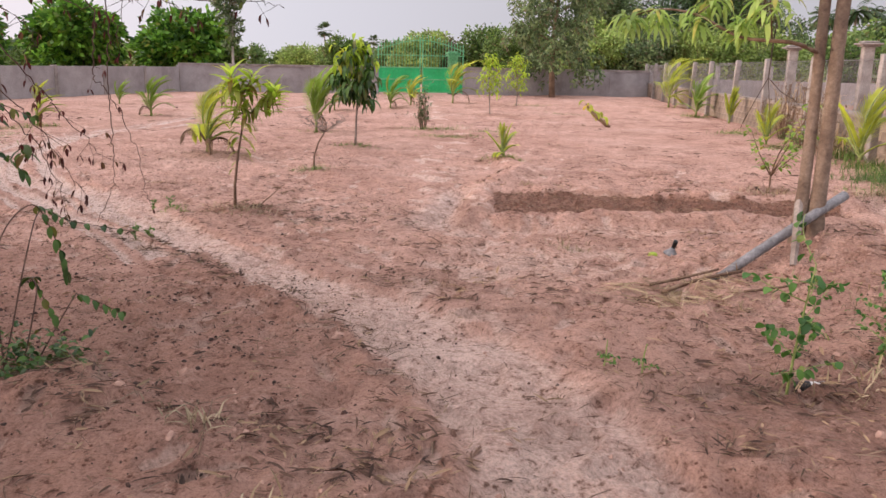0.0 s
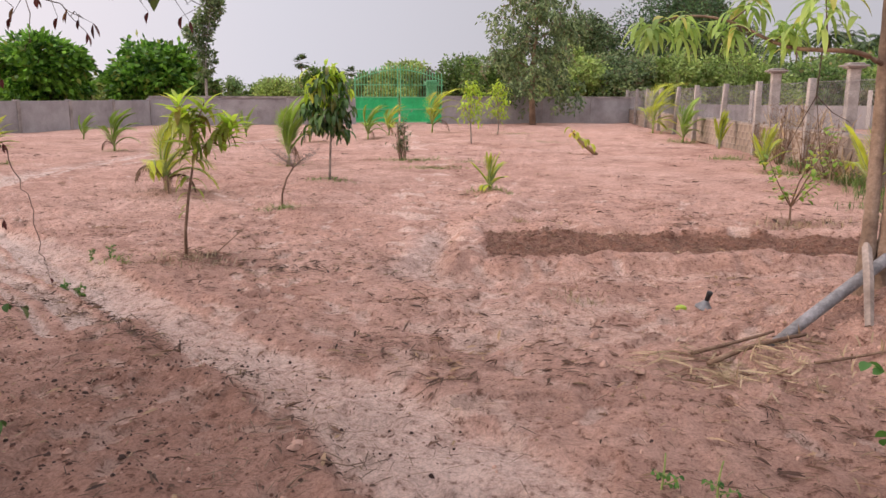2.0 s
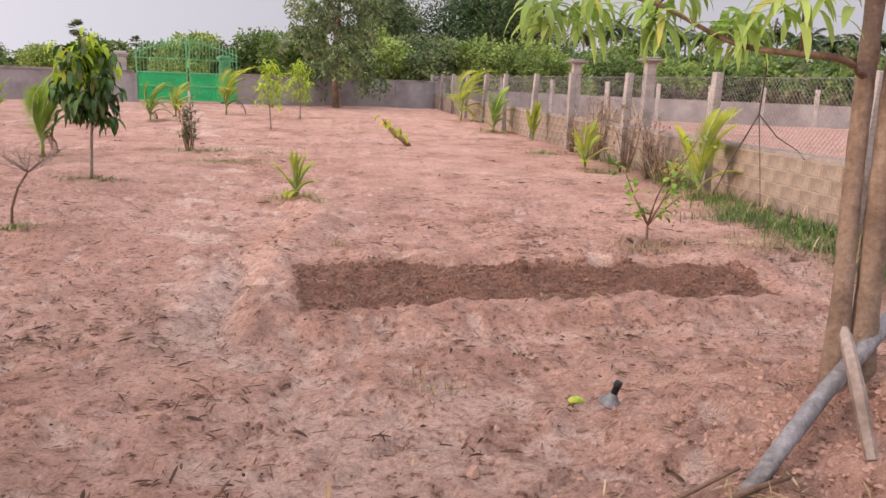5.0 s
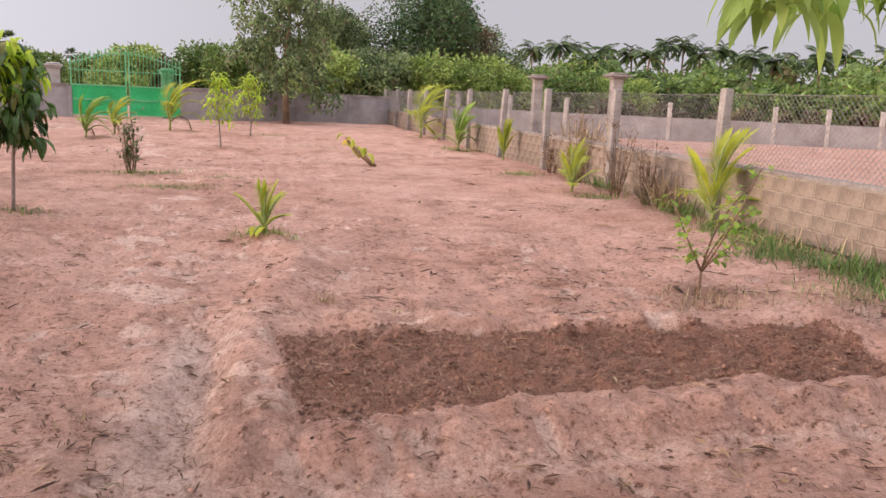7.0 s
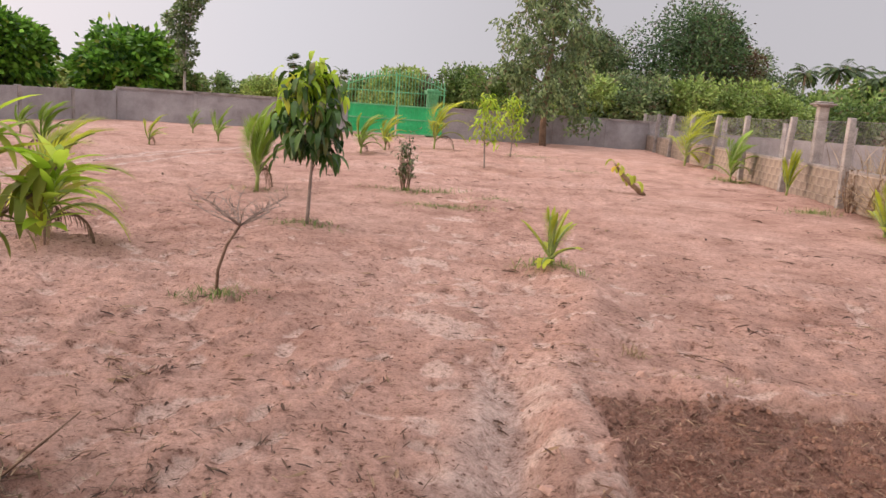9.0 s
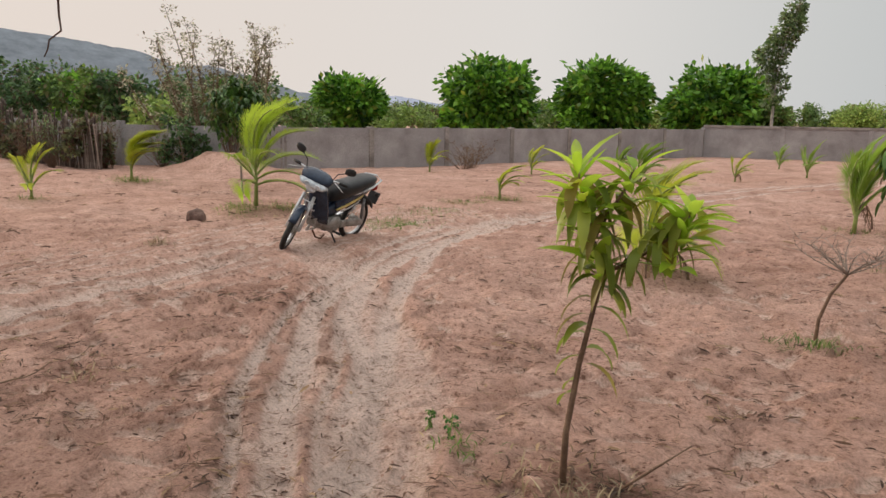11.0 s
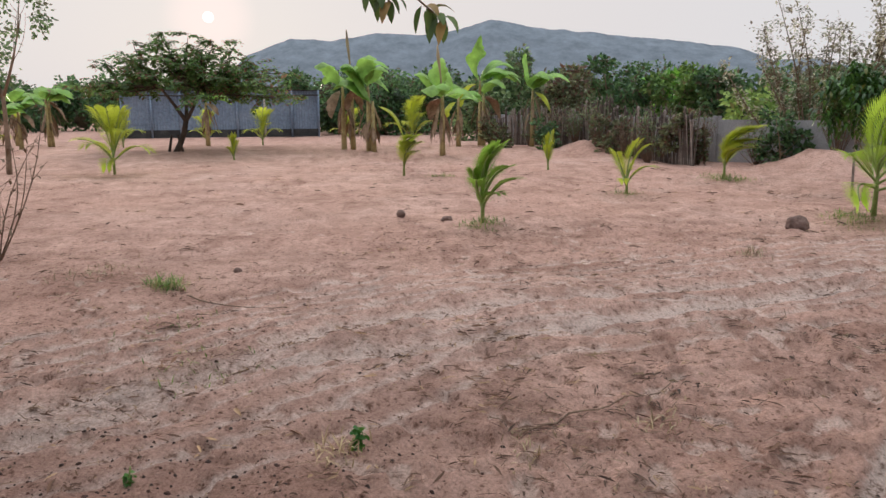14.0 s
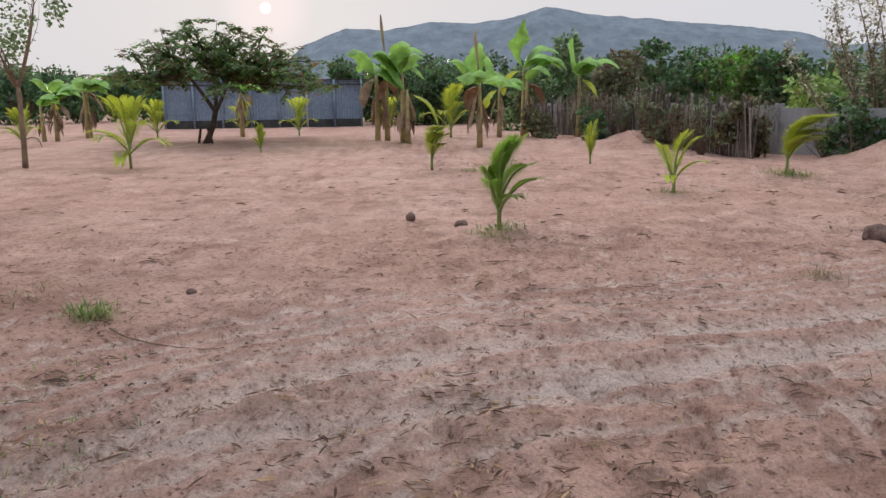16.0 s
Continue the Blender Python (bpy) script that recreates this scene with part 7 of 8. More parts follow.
M_LAMP = rough_mat("clear_lamp_lens", (0.22, 0.24, 0.27), (0.40, 0.43, 0.46), (0.66, 0.69, 0.72), 14, 40, 0.10, relief=0.0, spec=0.8)
M_REDLENS = rough_mat("red_lamp_lens", (0.20, 0.01, 0.01), (0.28, 0.015, 0.012), (0.34, 0.02, 0.018), 9, 40, 0.2, relief=0.0)
M_RUST = rough_mat("rusty_steel", (0.10, 0.05, 0.03), (0.17, 0.085, 0.05), (0.24, 0.13, 0.08), 14, 60, 0.75, metal=0.3)


def loft(sections, closed=True):
    """A body skinned over cross-sections, each a ring of points."""
    g = Geo()
    n = len(sections[0])
    verts = [q for s in sections for q in s]
    faces = [(i * n + k, i * n + (k + 1) % n, (i + 1) * n + (k + 1) % n, (i + 1) * n + k) for i in range(len(sections) - 1) for k in range(n)]
    faces += [tuple(range(n - 1, -1, -1)), tuple(range((len(sections) - 1) * n, len(sections) * n))]
    g.add(verts, faces, True)
    return g


def oval(x, z, ry, rz, n=14, slant=0.0, power=2.6):
    """A rounded ring across the bike at x, z."""
    out = []
    for k in range(n):
        a = 2 * math.pi * k / n
        c, s = math.cos(a), math.sin(a)
        yy = math.copysign(abs(c) ** (2 / power), c) * ry
        zz = math.copysign(abs(s) ** (2 / power), s) * rz
        out.append((x + slant * zz, yy, z + zz))
    return out


def torus(radius, tube, n=36, m=10, squash=1.0):
    g = Geo()
    verts = []
    for i in range(n):
        a = 2 * math.pi * i / n
        for k in range(m):
            b = 2 * math.pi * k / m
            rr = radius + tube * math.cos(b)
            verts.append((rr * math.cos(a), tube * squash * math.sin(b), rr * math.sin(a)))
    faces = [(i * m + k, i * m + (k + 1) % m, ((i + 1) % n) * m + (k + 1) % m, ((i + 1) % n) * m + k) for i in range(n) for k in range(m)]
    g.add(verts, faces, True)
    return g


def wheel(parent, name, m, radius=0.285):
    hub = lathe(((0.03, -0.06), (0.055, -0.05), (0.055, 0.05), (0.03, 0.06)), 14)
    me = hub.mesh("hub")
    w = part(name, me, M_ENGINE, parent)
    w.matrix_basis = m @ pose(0, 0, 0, 90, 0, 0)
    inner = pose(0, 0, 0, -90, 0, 0)
    ty = part("tyre", torus(radius - 0.032, 0.033, 40, 10, 1.05), M_BLACK, w)
    ty.matrix_basis = inner
    rim = part("rim", torus(radius - 0.068, 0.012, 40, 8, 1.8), M_CHROME, w)
    rim.matrix_basis = inner
    for k in range(32):
        g = Geo()
        a = 2 * math.pi * k / 32
        b = a + (0.5 if k % 2 else -0.5)
        s = 0.045 if (k // 2) % 2 else -0.045
        g.tube([(0.05 * math.cos(b), s, 0.05 * math.sin(b)), ((radius - 0.07) * math.cos(a), 0, (radius - 0.07) * math.sin(a))], 0.002, 4)
        sp = part("spoke", g, M_CHROME, w)
        sp.matrix_basis = inner
    return w


def motorcycle():
    base = pose(-8.66, 10.12, ground_z(-8.66, 10.12) - 0.01, 0, 0, -73) @ pose(0, 0, 0, -19, 0, 0)
    t = thing("motorcycle", "dark blue step-through motorcycle with silver trim parked on its side stand", "motorcycle", base)
    R, front, rear = 0.285, 0.61, -0.61
    wheel(t, "rear_wheel", pose(rear, 0, R))
    # steering assembly turned to the left
    axis_p = Vector((front - 0.17, 0, 0.78))
    steer = Matrix.Translation(axis_p) @ Matrix.Rotation(radians(27), 4, Vector((-0.36, 0, 0.93))) @ Matrix.Translation(-axis_p)
    wheel(t, "front_wheel", steer @ pose(front, 0, R))

    def add(name, g, mat, label="", m=None):
        o = part(name, g, mat, t, label)
        if m is not None:
            o.matrix_basis = m
        return o

    for s in (-1, 1):
        g = Geo()
        g.tube([(front, 0.075 * s, R), (front - 0.07, 0.075 * s, R + 0.2), (front - 0.15, 0.065 * s, 0.72)], [0.022, 0.020, 0.019], 9)
        add("fork_leg", g, M_SILVER, "silver fork leg", steer)
    # fender over the front tyre
    secs = []
    for i in range(11):
        a = radians(35 + 85 * i / 10)
        c, sn = math.cos(a), math.sin(a)
        secs.append([(front + (R + d) * c, yy, R + (R + d) * sn) for yy, d in ((-0.048, -0.02), (-0.046, 0.015), (-0.025, 0.03), (0.025, 0.03), (0.046, 0.015), (0.048, -0.02), (0.038, -0.005), (0, 0.016), (-0.038, -0.005))])
    add("front_fender", loft(secs), M_NAVY, "dark blue front fender", steer)
    # headlight cowl
    secs = [oval(front - 0.05, 0.93, 0.08, 0.03), oval(front - 0.08, 0.945, 0.18, 0.055, slant=-0.5), oval(front - 0.15, 0.97, 0.20, 0.066, slant=-0.4), oval(front - 0.24, 0.985, 0.15, 0.045, slant=-0.2), oval(front - 0.30, 0.985, 0.06, 0.025)]
    add("handlebar_cowl", loft(secs), M_NAVY, "dark blue handlebar cowl", steer)
    secs = [oval(front + 0.012, 0.888, 0.08, 0.012), oval(front - 0.005, 0.89, 0.150, 0.028, slant=-0.5), oval(front - 0.06, 0.902, 0.185, 0.040, slant=-0.5), oval(front - 0.11, 0.915, 0.17, 0.036, slant=-0.4)]
    add("headlamp", loft(secs), M_LAMP, "wide clear headlamp lens", steer)
    for s in (-1, 1):
        secs = [oval(front + 0.008, 0.888, 0.022, 0.022), oval(front + 0.014, 0.888, 0.030, 0.026), oval(front + 0.002, 0.89, 0.036, 0.032)]
        add("headlamp_reflector", loft([[(x, y + 0.062 * s, z) for x, y, z in sec] for sec in secs]), M_CHROME, "", steer)
        g = Geo()
        g.tube([(front - 0.19, 0.12 * s, 0.97), (front - 0.22, 0.22 * s, 0.985), (front - 0.27, 0.34 * s, 0.98)], [0.012, 0.012, 0.011], 8)
        add("handlebar", g, M_CHROME, "", steer)
        g = Geo()
        g.tube([(front - 0.235, 0.25 * s, 0.985), (front - 0.275, 0.355 * s, 0.98)], 0.019, 10)
        add("grip", g, M_BLACK, "", steer)
        g = Geo()
        g.tube([(front - 0.16, 0.21 * s, 0.99), (front - 0.06, 0.35 * s, 0.965)], [0.006, 0.005], 6)
        add("brake_lever", g, M_CHROME, "", steer)
        g = Geo()
        g.tube([(front - 0.20, 0.17 * s, 0.99), (front - 0.19, 0.20 * s, 1.09), (front - 0.22, 0.30 * s, 1.15)], 0.006, 6)
        stalk = add("mirror_stalk", g, M_BLACK, "", steer)
        secs = [oval(-0.022, 0, 0.03, 0.018), oval(-0.012, 0, 0.062, 0.040), oval(0.006, 0, 0.068, 0.045), oval(0.014, 0, 0.05, 0.03)]
        h = part("mirror", loft(secs), M_BLACK, stalk, "black oval mirror")
        h.matrix_basis = pose(front - 0.22, 0.325 * s, 1.175, 12 * s, 0, 10 * s)
    # leg shield, a bowed panel
    secs = []
    for zz, xx, hw in ((0.88, 0.42, 0.07), (0.80, 0.44, 0.13), (0.70, 0.43, 0.17), (0.58, 0.40, 0.19), (0.46, 0.35, 0.185), (0.36, 0.29, 0.15)):
        ring = [(xx - 0.10 * (abs(f) ** 1.6), hw * f, zz) for f in (-1, -0.66, -0.33, 0, 0.33, 0.66, 1)]
        ring += [(x - 0.025, y, z) for x, y, z in reversed(ring)]
        secs.append(ring)
    add("leg_shield", loft(secs), M_NAVY, "glossy dark blue leg shield")
    secs = [oval(0.45, 0.84, 0.05, 0.035), oval(0.48, 0.81, 0.085, 0.035), oval(0.475, 0.775, 0.055, 0.025)]
    add("front_emblem_panel", loft(secs), M_SILVER, "silver-white front panel")
    # chrome guard grille on the shield
    for yy in (-0.09, -0.03, 0.03, 0.09):
        g = Geo()
        g.tube([(0.455, yy, 0.46), (0.475, yy, 0.54), (0.475, yy, 0.64)], 0.007, 6)
        add("guard_bar", g, M_CHROME)
    for zz, hw in ((0.47, 0.10), (0.555, 0.12), (0.64, 0.10)):
        g = Geo()
        g.tube([(0.45, -hw, zz), (0.478, -hw * 0.5, zz), (0.478, hw * 0.5, zz), (0.45, hw, zz)], 0.008, 6)
        add("guard_bar", g, M_CHROME)
    # backbone, side panels, seat
    secs = [oval(0.40, 0.66, 0.06, 0.10), oval(0.26, 0.52, 0.065, 0.085), oval(0.10, 0.46, 0.075, 0.08), oval(-0.06, 0.50, 0.09, 0.10), oval(-0.16, 0.58, 0.10, 0.10)]
    add("center_cover", loft(secs), M_NAVY)
    secs = [oval(-0.02, 0.56, 0.11, 0.10), oval(-0.16, 0.60, 0.125, 0.12), oval(-0.36, 0.66, 0.12, 0.10), oval(-0.60, 0.72, 0.10, 0.07), oval(-0.80, 0.79, 0.06, 0.035)]
    add("rear_body", loft(secs), M_NAVY, "dark blue rear body panel")
    for s in (-1, 1):
        for (a, b, w, mat) in (((0.0, 0.52), (-0.55, 0.675), 0.020, M_GOLD), ((-0.10, 0.49), (-0.50, 0.60), 0.012, M_SILVER), ((-0.30, 0.70), (-0.78, 0.80), 0.016, M_SILVER)):
            g = Geo()
            pts = [(a[0] + (b[0] - a[0]) * i / 6, s * (0.125 - 0.02 * abs(i - 2) / 4 - (0.02 if i == 6 else 0)), a[1] + (b[1] - a[1]) * i / 6) for i in range(7)]
            g.tube(pts, [w * (0.4 + 0.6 * math.sin(math.pi * (0.1 + 0.8 * i / 6))) for i in range(7)], 7)
            add("side_stripe", g, mat)
    secs = [oval(0.07, 0.67, 0.06, 0.07), oval(-0.01, 0.73, 0.13, 0.115), oval(-0.18, 0.75, 0.15, 0.105), oval(-0.34, 0.775, 0.15, 0.095), oval(-0.46, 0.81, 0.155, 0.088), oval(-0.64, 0.84, 0.135, 0.068), oval(-0.76, 0.86, 0.09, 0.042), oval(-0.81, 0.865, 0.03, 0.018)]
    add("seat", loft(secs), M_SEAT, "black vinyl bench seat")
    g = Geo()
    g.tube([(-0.42, 0.15, 0.74), (-0.62, 0.16, 0.80), (-0.80, 0.13, 0.87), (-0.87, 0, 0.885), (-0.80, -0.13, 0.87), (-0.62, -0.16, 0.80), (-0.42, -0.15, 0.74)], 0.013, 8)
    add("grab_rail", g, M_SILVER, "silver grab rail")
    secs = [oval(-0.80, 0.74, 0.07, 0.05), oval(-0.85, 0.735, 0.075, 0.055), oval(-0.885, 0.72, 0.05, 0.035)]
    add("tail_lamp", loft(secs), M_REDLENS, "red tail lamp")
    for s in (-1, 1):
        secs = [oval(-0.80, 0.66, 0.02, 0.02), oval(-0.83, 0.655, 0.035, 0.032), oval(-0.86, 0.65, 0.02, 0.02)]
        secs = [[(x, y + 0.11 * s, z) for x, y, z in sec] for sec in secs]
        add("turn_signal", loft(secs), M_BLACK)
    secs = []
    for i in range(10):
        a = radians(35 + 115 * i / 9)
        secs.append([(rear + (R + d) * math.cos(a), yy, R + (R + d) * math.sin(a)) for yy, d in ((-0.07, 0.0), (-0.06, 0.05), (0, 0.065), (0.06, 0.05), (0.07, 0.0), (0.05, 0.02), (0, 0.045), (-0.05, 0.02))])
    add("rear_fender", loft(secs), M_BLACK)
    g = Geo()
    g.box(pose(-0.93, 0, 0.57, 0, -22, 0), 0.02, 0.16, 0.16, 0.004)
    add("mud_flap", g, M_BLACK)
    # engine
    secs = [[(x, y, z) for y, z in ((-0.10, 0.24), (-0.12, 0.30), (-0.11, 0.37), (-0.05, 0.41), (0.05, 0.41), (0.11, 0.37), (0.12, 0.30), (0.10, 0.24))] for x in (-0.16, -0.10, 0.04, 0.12)]
    add("crankcase", loft(secs), M_ENGINE)
    for s in (-1, 1):
        g = lathe(((0.115, 0), (0.11, 0.025), (0.07, 0.045), (0.03, 0.05)), 18)
        add("engine_cover", g, M_ENGINE, "", pose(-0.02, 0.105 * s, 0.32, -90 * s, 0, 0))
    for k in range(6):
        g = Geo()
        g.box(pose(0.15 + 0.028 * k, 0, 0.36, 0, 8, 0), 0.014, 0.15, 0.13, 0.004)
        add("cylinder_fin", g, M_ENGINE)
    g = Geo()
    g.tube([(0.26, -0.03, 0.30), (0.24, -0.08, 0.20), (0.05, -0.12, 0.17), (-0.25, -0.14, 0.22)], 0.017, 8)
    g.tube([(-0.25, -0.14, 0.22), (-0.32, -0.145, 0.24), (-0.72, -0.16, 0.34), (-0.80, -0.16, 0.36)], [0.02, 0.042, 0.045, 0.03], 12)
    add("exhaust", g, M_CHROME, "dull chrome exhaust")
    for s in (-1, 1):
        g = Geo()
        g.tube([(-0.05, 0.09 * s, 0.34), (-0.30, 0.10 * s, 0.31), (rear, 0.10 * s, R)], [0.022, 0.02, 0.02], 8)
        add("swing_arm", g, M_BLACK)
        g = Geo()
        g.tube([(rear, 0.115 * s, R + 0.02), (rear + 0.03, 0.115 * s, 0.42), (rear + 0.06, 0.115 * s, 0.62)], [0.014, 0.022, 0.018], 10)
        add("shock_absorber", g, M_DULL)
        g = Geo()
        g.tube([(0.0, 0.12 * s, 0.245), (0.0, 0.26 * s, 0.25)], [0.013, 0.019], 8)
        add("foot_peg", g, M_BLACK)
    secs = [oval(-0.16, 0.31, 0.02, 0.05), oval(-0.30, 0.31, 0.02, 0.05), oval(-0.52, 0.30, 0.02, 0.055), oval(-0.64, 0.29, 0.02, 0.04)]
    add("chain_case", loft([[(x, y + 0.115, z) for x, y, z in s] for s in secs]), M_ENGINE)
    g = Geo()
    g.tube([(-0.02, 0.10, 0.22), (-0.06, 0.18, 0.10), (-0.08, 0.225, 0.035)], 0.011, 7)
    g.box(pose(-0.09, 0.235, 0.03, 11, 0, 0), 0.07, 0.05, 0.012, 0.003)
    add("side_stand", g, M_BLACK)
    g = Geo()
    g.tube([(0.10, 0.10, 0.20), (0.14, 0.09, 0.14), (0.24, 0.08, 0.17), (0.30, 0.05, 0.26)], 0.012, 7)
    add("crash_bar", g, M_RUST)


motorcycle()

# ---------------------------------------------------------------- grass and litter


def grass(spots, seed, leaf, label, name="grass"):
    """Tufts of fine blades over many spots, as one mass: x, y, half widths, blades, height."""
    r = random.Random(seed)
    g = Geo()
    for x, y, rx, ry, n, h in spots:
        at_x, at_y = np.array([x + r.gauss(0, rx * 0.5) for _ in range(n)]), np.array([y + r.gauss(0, ry * 0.5) for _ in range(n)])
        for px, py, pz in zip(at_x, at_y, height(at_x, at_y)):
            a = r.uniform(0, 6.28)
            up = r.uniform(0.5, 1.4)
            ln = h * r.uniform(0.5, 1.2)
            g.blade((px, py, pz - 0.005), (math.cos(a) * math.cos(up), math.sin(a) * math.cos(up), math.sin(up)), ln, 0.006 + ln * 0.025, r.uniform(0.3, 1.2), 3, 0.2, 0.35)
    return single(name, g, leaf, label, "grass", kind="stuff")


grass(((-1.45, 16.4, 0.7, 0.2, 420, 0.09), (-2.2, 18.3, 0.9, 0.3, 300, 0.14), (-0.9, 17.6, 0.5, 0.15, 120, 0.09), (-2.82, 13.5, 0.45, 0.25, 220, 0.10), (-2.43, 9.85, 0.28, 0.18, 170, 0.11),
       (-0.02, 11.95, 0.35, 0.25, 240, 0.12), (5.1, 20.0, 0.5, 0.35, 260, 0.16), (5.3, 16.3, 0.5, 0.3, 220, 0.15), (-8.35, 2.70, 0.22, 0.15, 240, 0.14), (-9.3, 11.9, 0.5, 0.6, 520, 0.10), (-9.9, 13.2, 0.6, 0.6, 320, 0.08), (-10.6, 14.6, 0.5, 0.4, 200, 0.08), (-11.5, 10.6, 0.6, 0.3, 220, 0.10),
       (-11.9, 10.8, 0.4, 0.3, 200, 0.12), (-11.4, 11.3, 0.3, 0.3, 160, 0.16), (-11.8, 5.78, 0.4, 0.3, 260, 0.12), (-10.7, 15.7, 0.5, 0.4, 260, 0.12), (-18.5, 11.75, 0.8, 0.4, 420, 0.16), (-4.6, 16.85, 0.4, 0.3, 90, 0.10),
       (-15.6, 8.75, 0.4, 0.3, 120, 0.10), (-19.6, 5.6, 0.3, 0.3, 120, 0.14), (-19.0, 6.2, 0.5, 0.4, 80, 0.08), (-0.4, 30.8, 0.8, 0.3, 200, 0.12), (5.2, 27.0, 0.6, 0.5, 220, 0.2), (0.9, 26.5, 0.7, 0.3, 150, 0.10), (-10.4, 20.1, 0.4, 0.3, 100, 0.10),
       (-6.2, 3.6, 0.5, 0.35, 70, 0.07), (-7.1, 3.1, 0.5, 0.3, 60, 0.06), (-3.0, 7.0, 0.2, 0.15, 60, 0.08)), 601, L_GRASS, "tufts of short green grass on dry sand")
grass(((5.0, 9.2, 0.5, 0.6, 600, 0.20), (5.5, 10.3, 0.5, 0.6, 600, 0.26), (5.3, 11.2, 0.5, 0.5, 500, 0.18), (5.7, 12.0, 0.5, 0.6, 500, 0.24), (5.8, 13.0, 0.4, 0.5, 360, 0.22), (5.2, 8.0, 0.6, 0.6, 600, 0.34), (5.9, 14.6, 0.3, 0.6, 260, 0.3), (5.95, 17.6, 0.25, 0.8, 200, 0.3)), 602, L_VERGE, "strip of long green grass beside the low wall", "long_grass")
grass(((6.2, 19.6, 0.3, 0.5, 160, 1.15), (7.0, 21.5, 0.5, 0.5, 200, 1.3), (5.9, 15.4, 0.25, 0.5, 160, 0.7), (8.0, 24, 0.8, 0.8, 160, 1.4), (5.8, 11.4, 0.3, 1.6, 70, 0.4), (5.0, 8.6, 0.6, 1.0, 60, 0.3), (4.6, 8.9, 0.5, 0.9, 160, 0.12), (4.4, 9.2, 0.5, 0.5, 120, 0.14), (-2.2, 6.95, 0.35, 0.3, 160, 0.09), (3.5, 9.4, 0.5, 0.3, 160, 0.12),
       (-9.5, 8.35, 0.25, 0.15, 90, 0.12), (-10.4, 14.2, 0.4, 0.2, 120, 0.12), (2.9, 4.1, 0.5, 0.35, 120, 0.14), (2.2, 4.6, 0.6, 0.3, 60, 0.12), (2.6, 3.3, 0.6, 0.35, 120, 0.14), (0.8, 8.98, 0.3, 0.1, 40, 0.08), (0.5, 9.6, 0.1, 0.1, 60, 0.08), (1.0, 6.3, 0.2, 0.2, 60, 0.10),
       (0.1, 1.75, 0.15, 0.1, 50, 0.14), (-0.5, 2.3, 0.15, 0.1, 40, 0.12), (-8.9, 1.9, 0.8, 0.3, 120, 0.1), (-4.9, 4.5, 0.2, 0.12, 70, 0.10), (-5.2, 6.0, 0.2, 0.2, 50, 0.08), (-5.0, 5.35, 0.3, 0.1, 60, 0.07)), 603, L_HAY, "tufts of dry straw-coloured grass", "dry_grass")

M_LITTER = leaf_mat("dry_leaf_litter", (0.05, 0.026, 0.018), (0.17, 0.095, 0.062), (0.33, 0.22, 0.13), 0.22, 0.85, 0.12)
M_STRAW = leaf_mat("straw_bits", (0.11, 0.07, 0.05), (0.33, 0.23, 0.155), (0.20, 0.13, 0.09), 0.2, 0.85, 0.12)
M_CLOD = rough_mat("sand_clods", (0.27, 0.16, 0.12), (0.38, 0.235, 0.18), (0.46, 0.295, 0.23), 3, 40)
M_HUMUS = rough_mat("dark_humus_crumbs", (0.065, 0.032, 0.022), (0.19, 0.10, 0.068), (0.34, 0.20, 0.14), 26, 90)
M_SEED = rough_mat("dark_seed_pods", (0.02, 0.012, 0.010), (0.05, 0.028, 0.022), (0.13, 0.05, 0.035), 20, 60)


def scatter_points(n, seed, density):
    """Random plan points in the near part of the plot, kept by a density function of x, y."""
    g = np.random.default_rng(seed)
    pts = []
    while len(pts) < n:
        x, y = g.uniform(-13, 6, 6000), g.uniform(0.2, 15, 6000)
        keep = g.random(6000) < density(x, y)
        pts.extend(zip(x[keep], y[keep]))
    pts = np.array(pts[:n])
    return pts, height(pts[:, 0], pts[:, 1])


def near(x, y):
    return np.exp(-((x + 1.5) / 6.5) ** 2 - ((y - 4.5) / 5.5) ** 2)


DRIFTS = [curve(p) for p in (
    ((-2.9, 5.85), (-1.9, 5.1), (-1.06, 4.55), (-0.57, 4.2), (-0.31, 3.9), (0.05, 3.35), (0.3, 2.9)),
    ((-0.3, 4.66), (0.06, 4.7), (0.48, 4.78)),
    ((-5.6, 3.0), (-6.2, 3.45), (-6.7, 4.1), (-7.0, 4.6)),
    ((1.4, 4.6), (1.7, 4.5), (2.1, 4.3), (2.6, 3.7), (3.0, 3.1)), ((1.6, 4.2), (2.0, 3.9), (2.3, 3.6)),
    ((1.3, 3.2), (1.7, 3.1), (2.1, 3.2), (2.6, 3.1)), ((1.5, 2.6), (1.9, 2.4), (2.3, 2.5)),
    ((-2.9, 6.3), (-2.6, 6.8), (-2.1, 7.2)),
    ((-5.6, 5.2), (-5.0, 5.5), (-4.6, 5.7), (-4.4, 6.0)),
    ((-3.4, 5.8), (-3.7, 6.2), (-4.3, 6.6)),
    ((-8.9, 1.4), (-8.5, 2.3), (-7.9, 3.1)),
    ((-2.6, 2.3), (-1.6, 2.9), (-0.9, 2.2)))]


def drift(x, y):
    d = np.full(np.shape(x), 9.0)
    for c in DRIFTS:
        d = np.minimum(d, line_dist(x, y, c))
    return d


def litter(name, label, pts, zs, seed, sizes, slim, material, curl=0.6):
    r = random.Random(seed)
    g = Geo()
    for (x, y), z in zip(pts, zs):
        ln = r.uniform(*sizes)
        a = r.uniform(0, 6.28)
        g.blade((x, y, z + 0.010), (math.cos(a), math.sin(a), r.uniform(-0.02, 0.30)), ln, ln * slim * r.uniform(0.7, 1.4), r.uniform(0, curl), 3, r.uniform(0.2, 0.9), 0.5, r.uniform(-0.6, 0.6))
    return single(name, g, material, label, "leaf litter", kind="stuff")


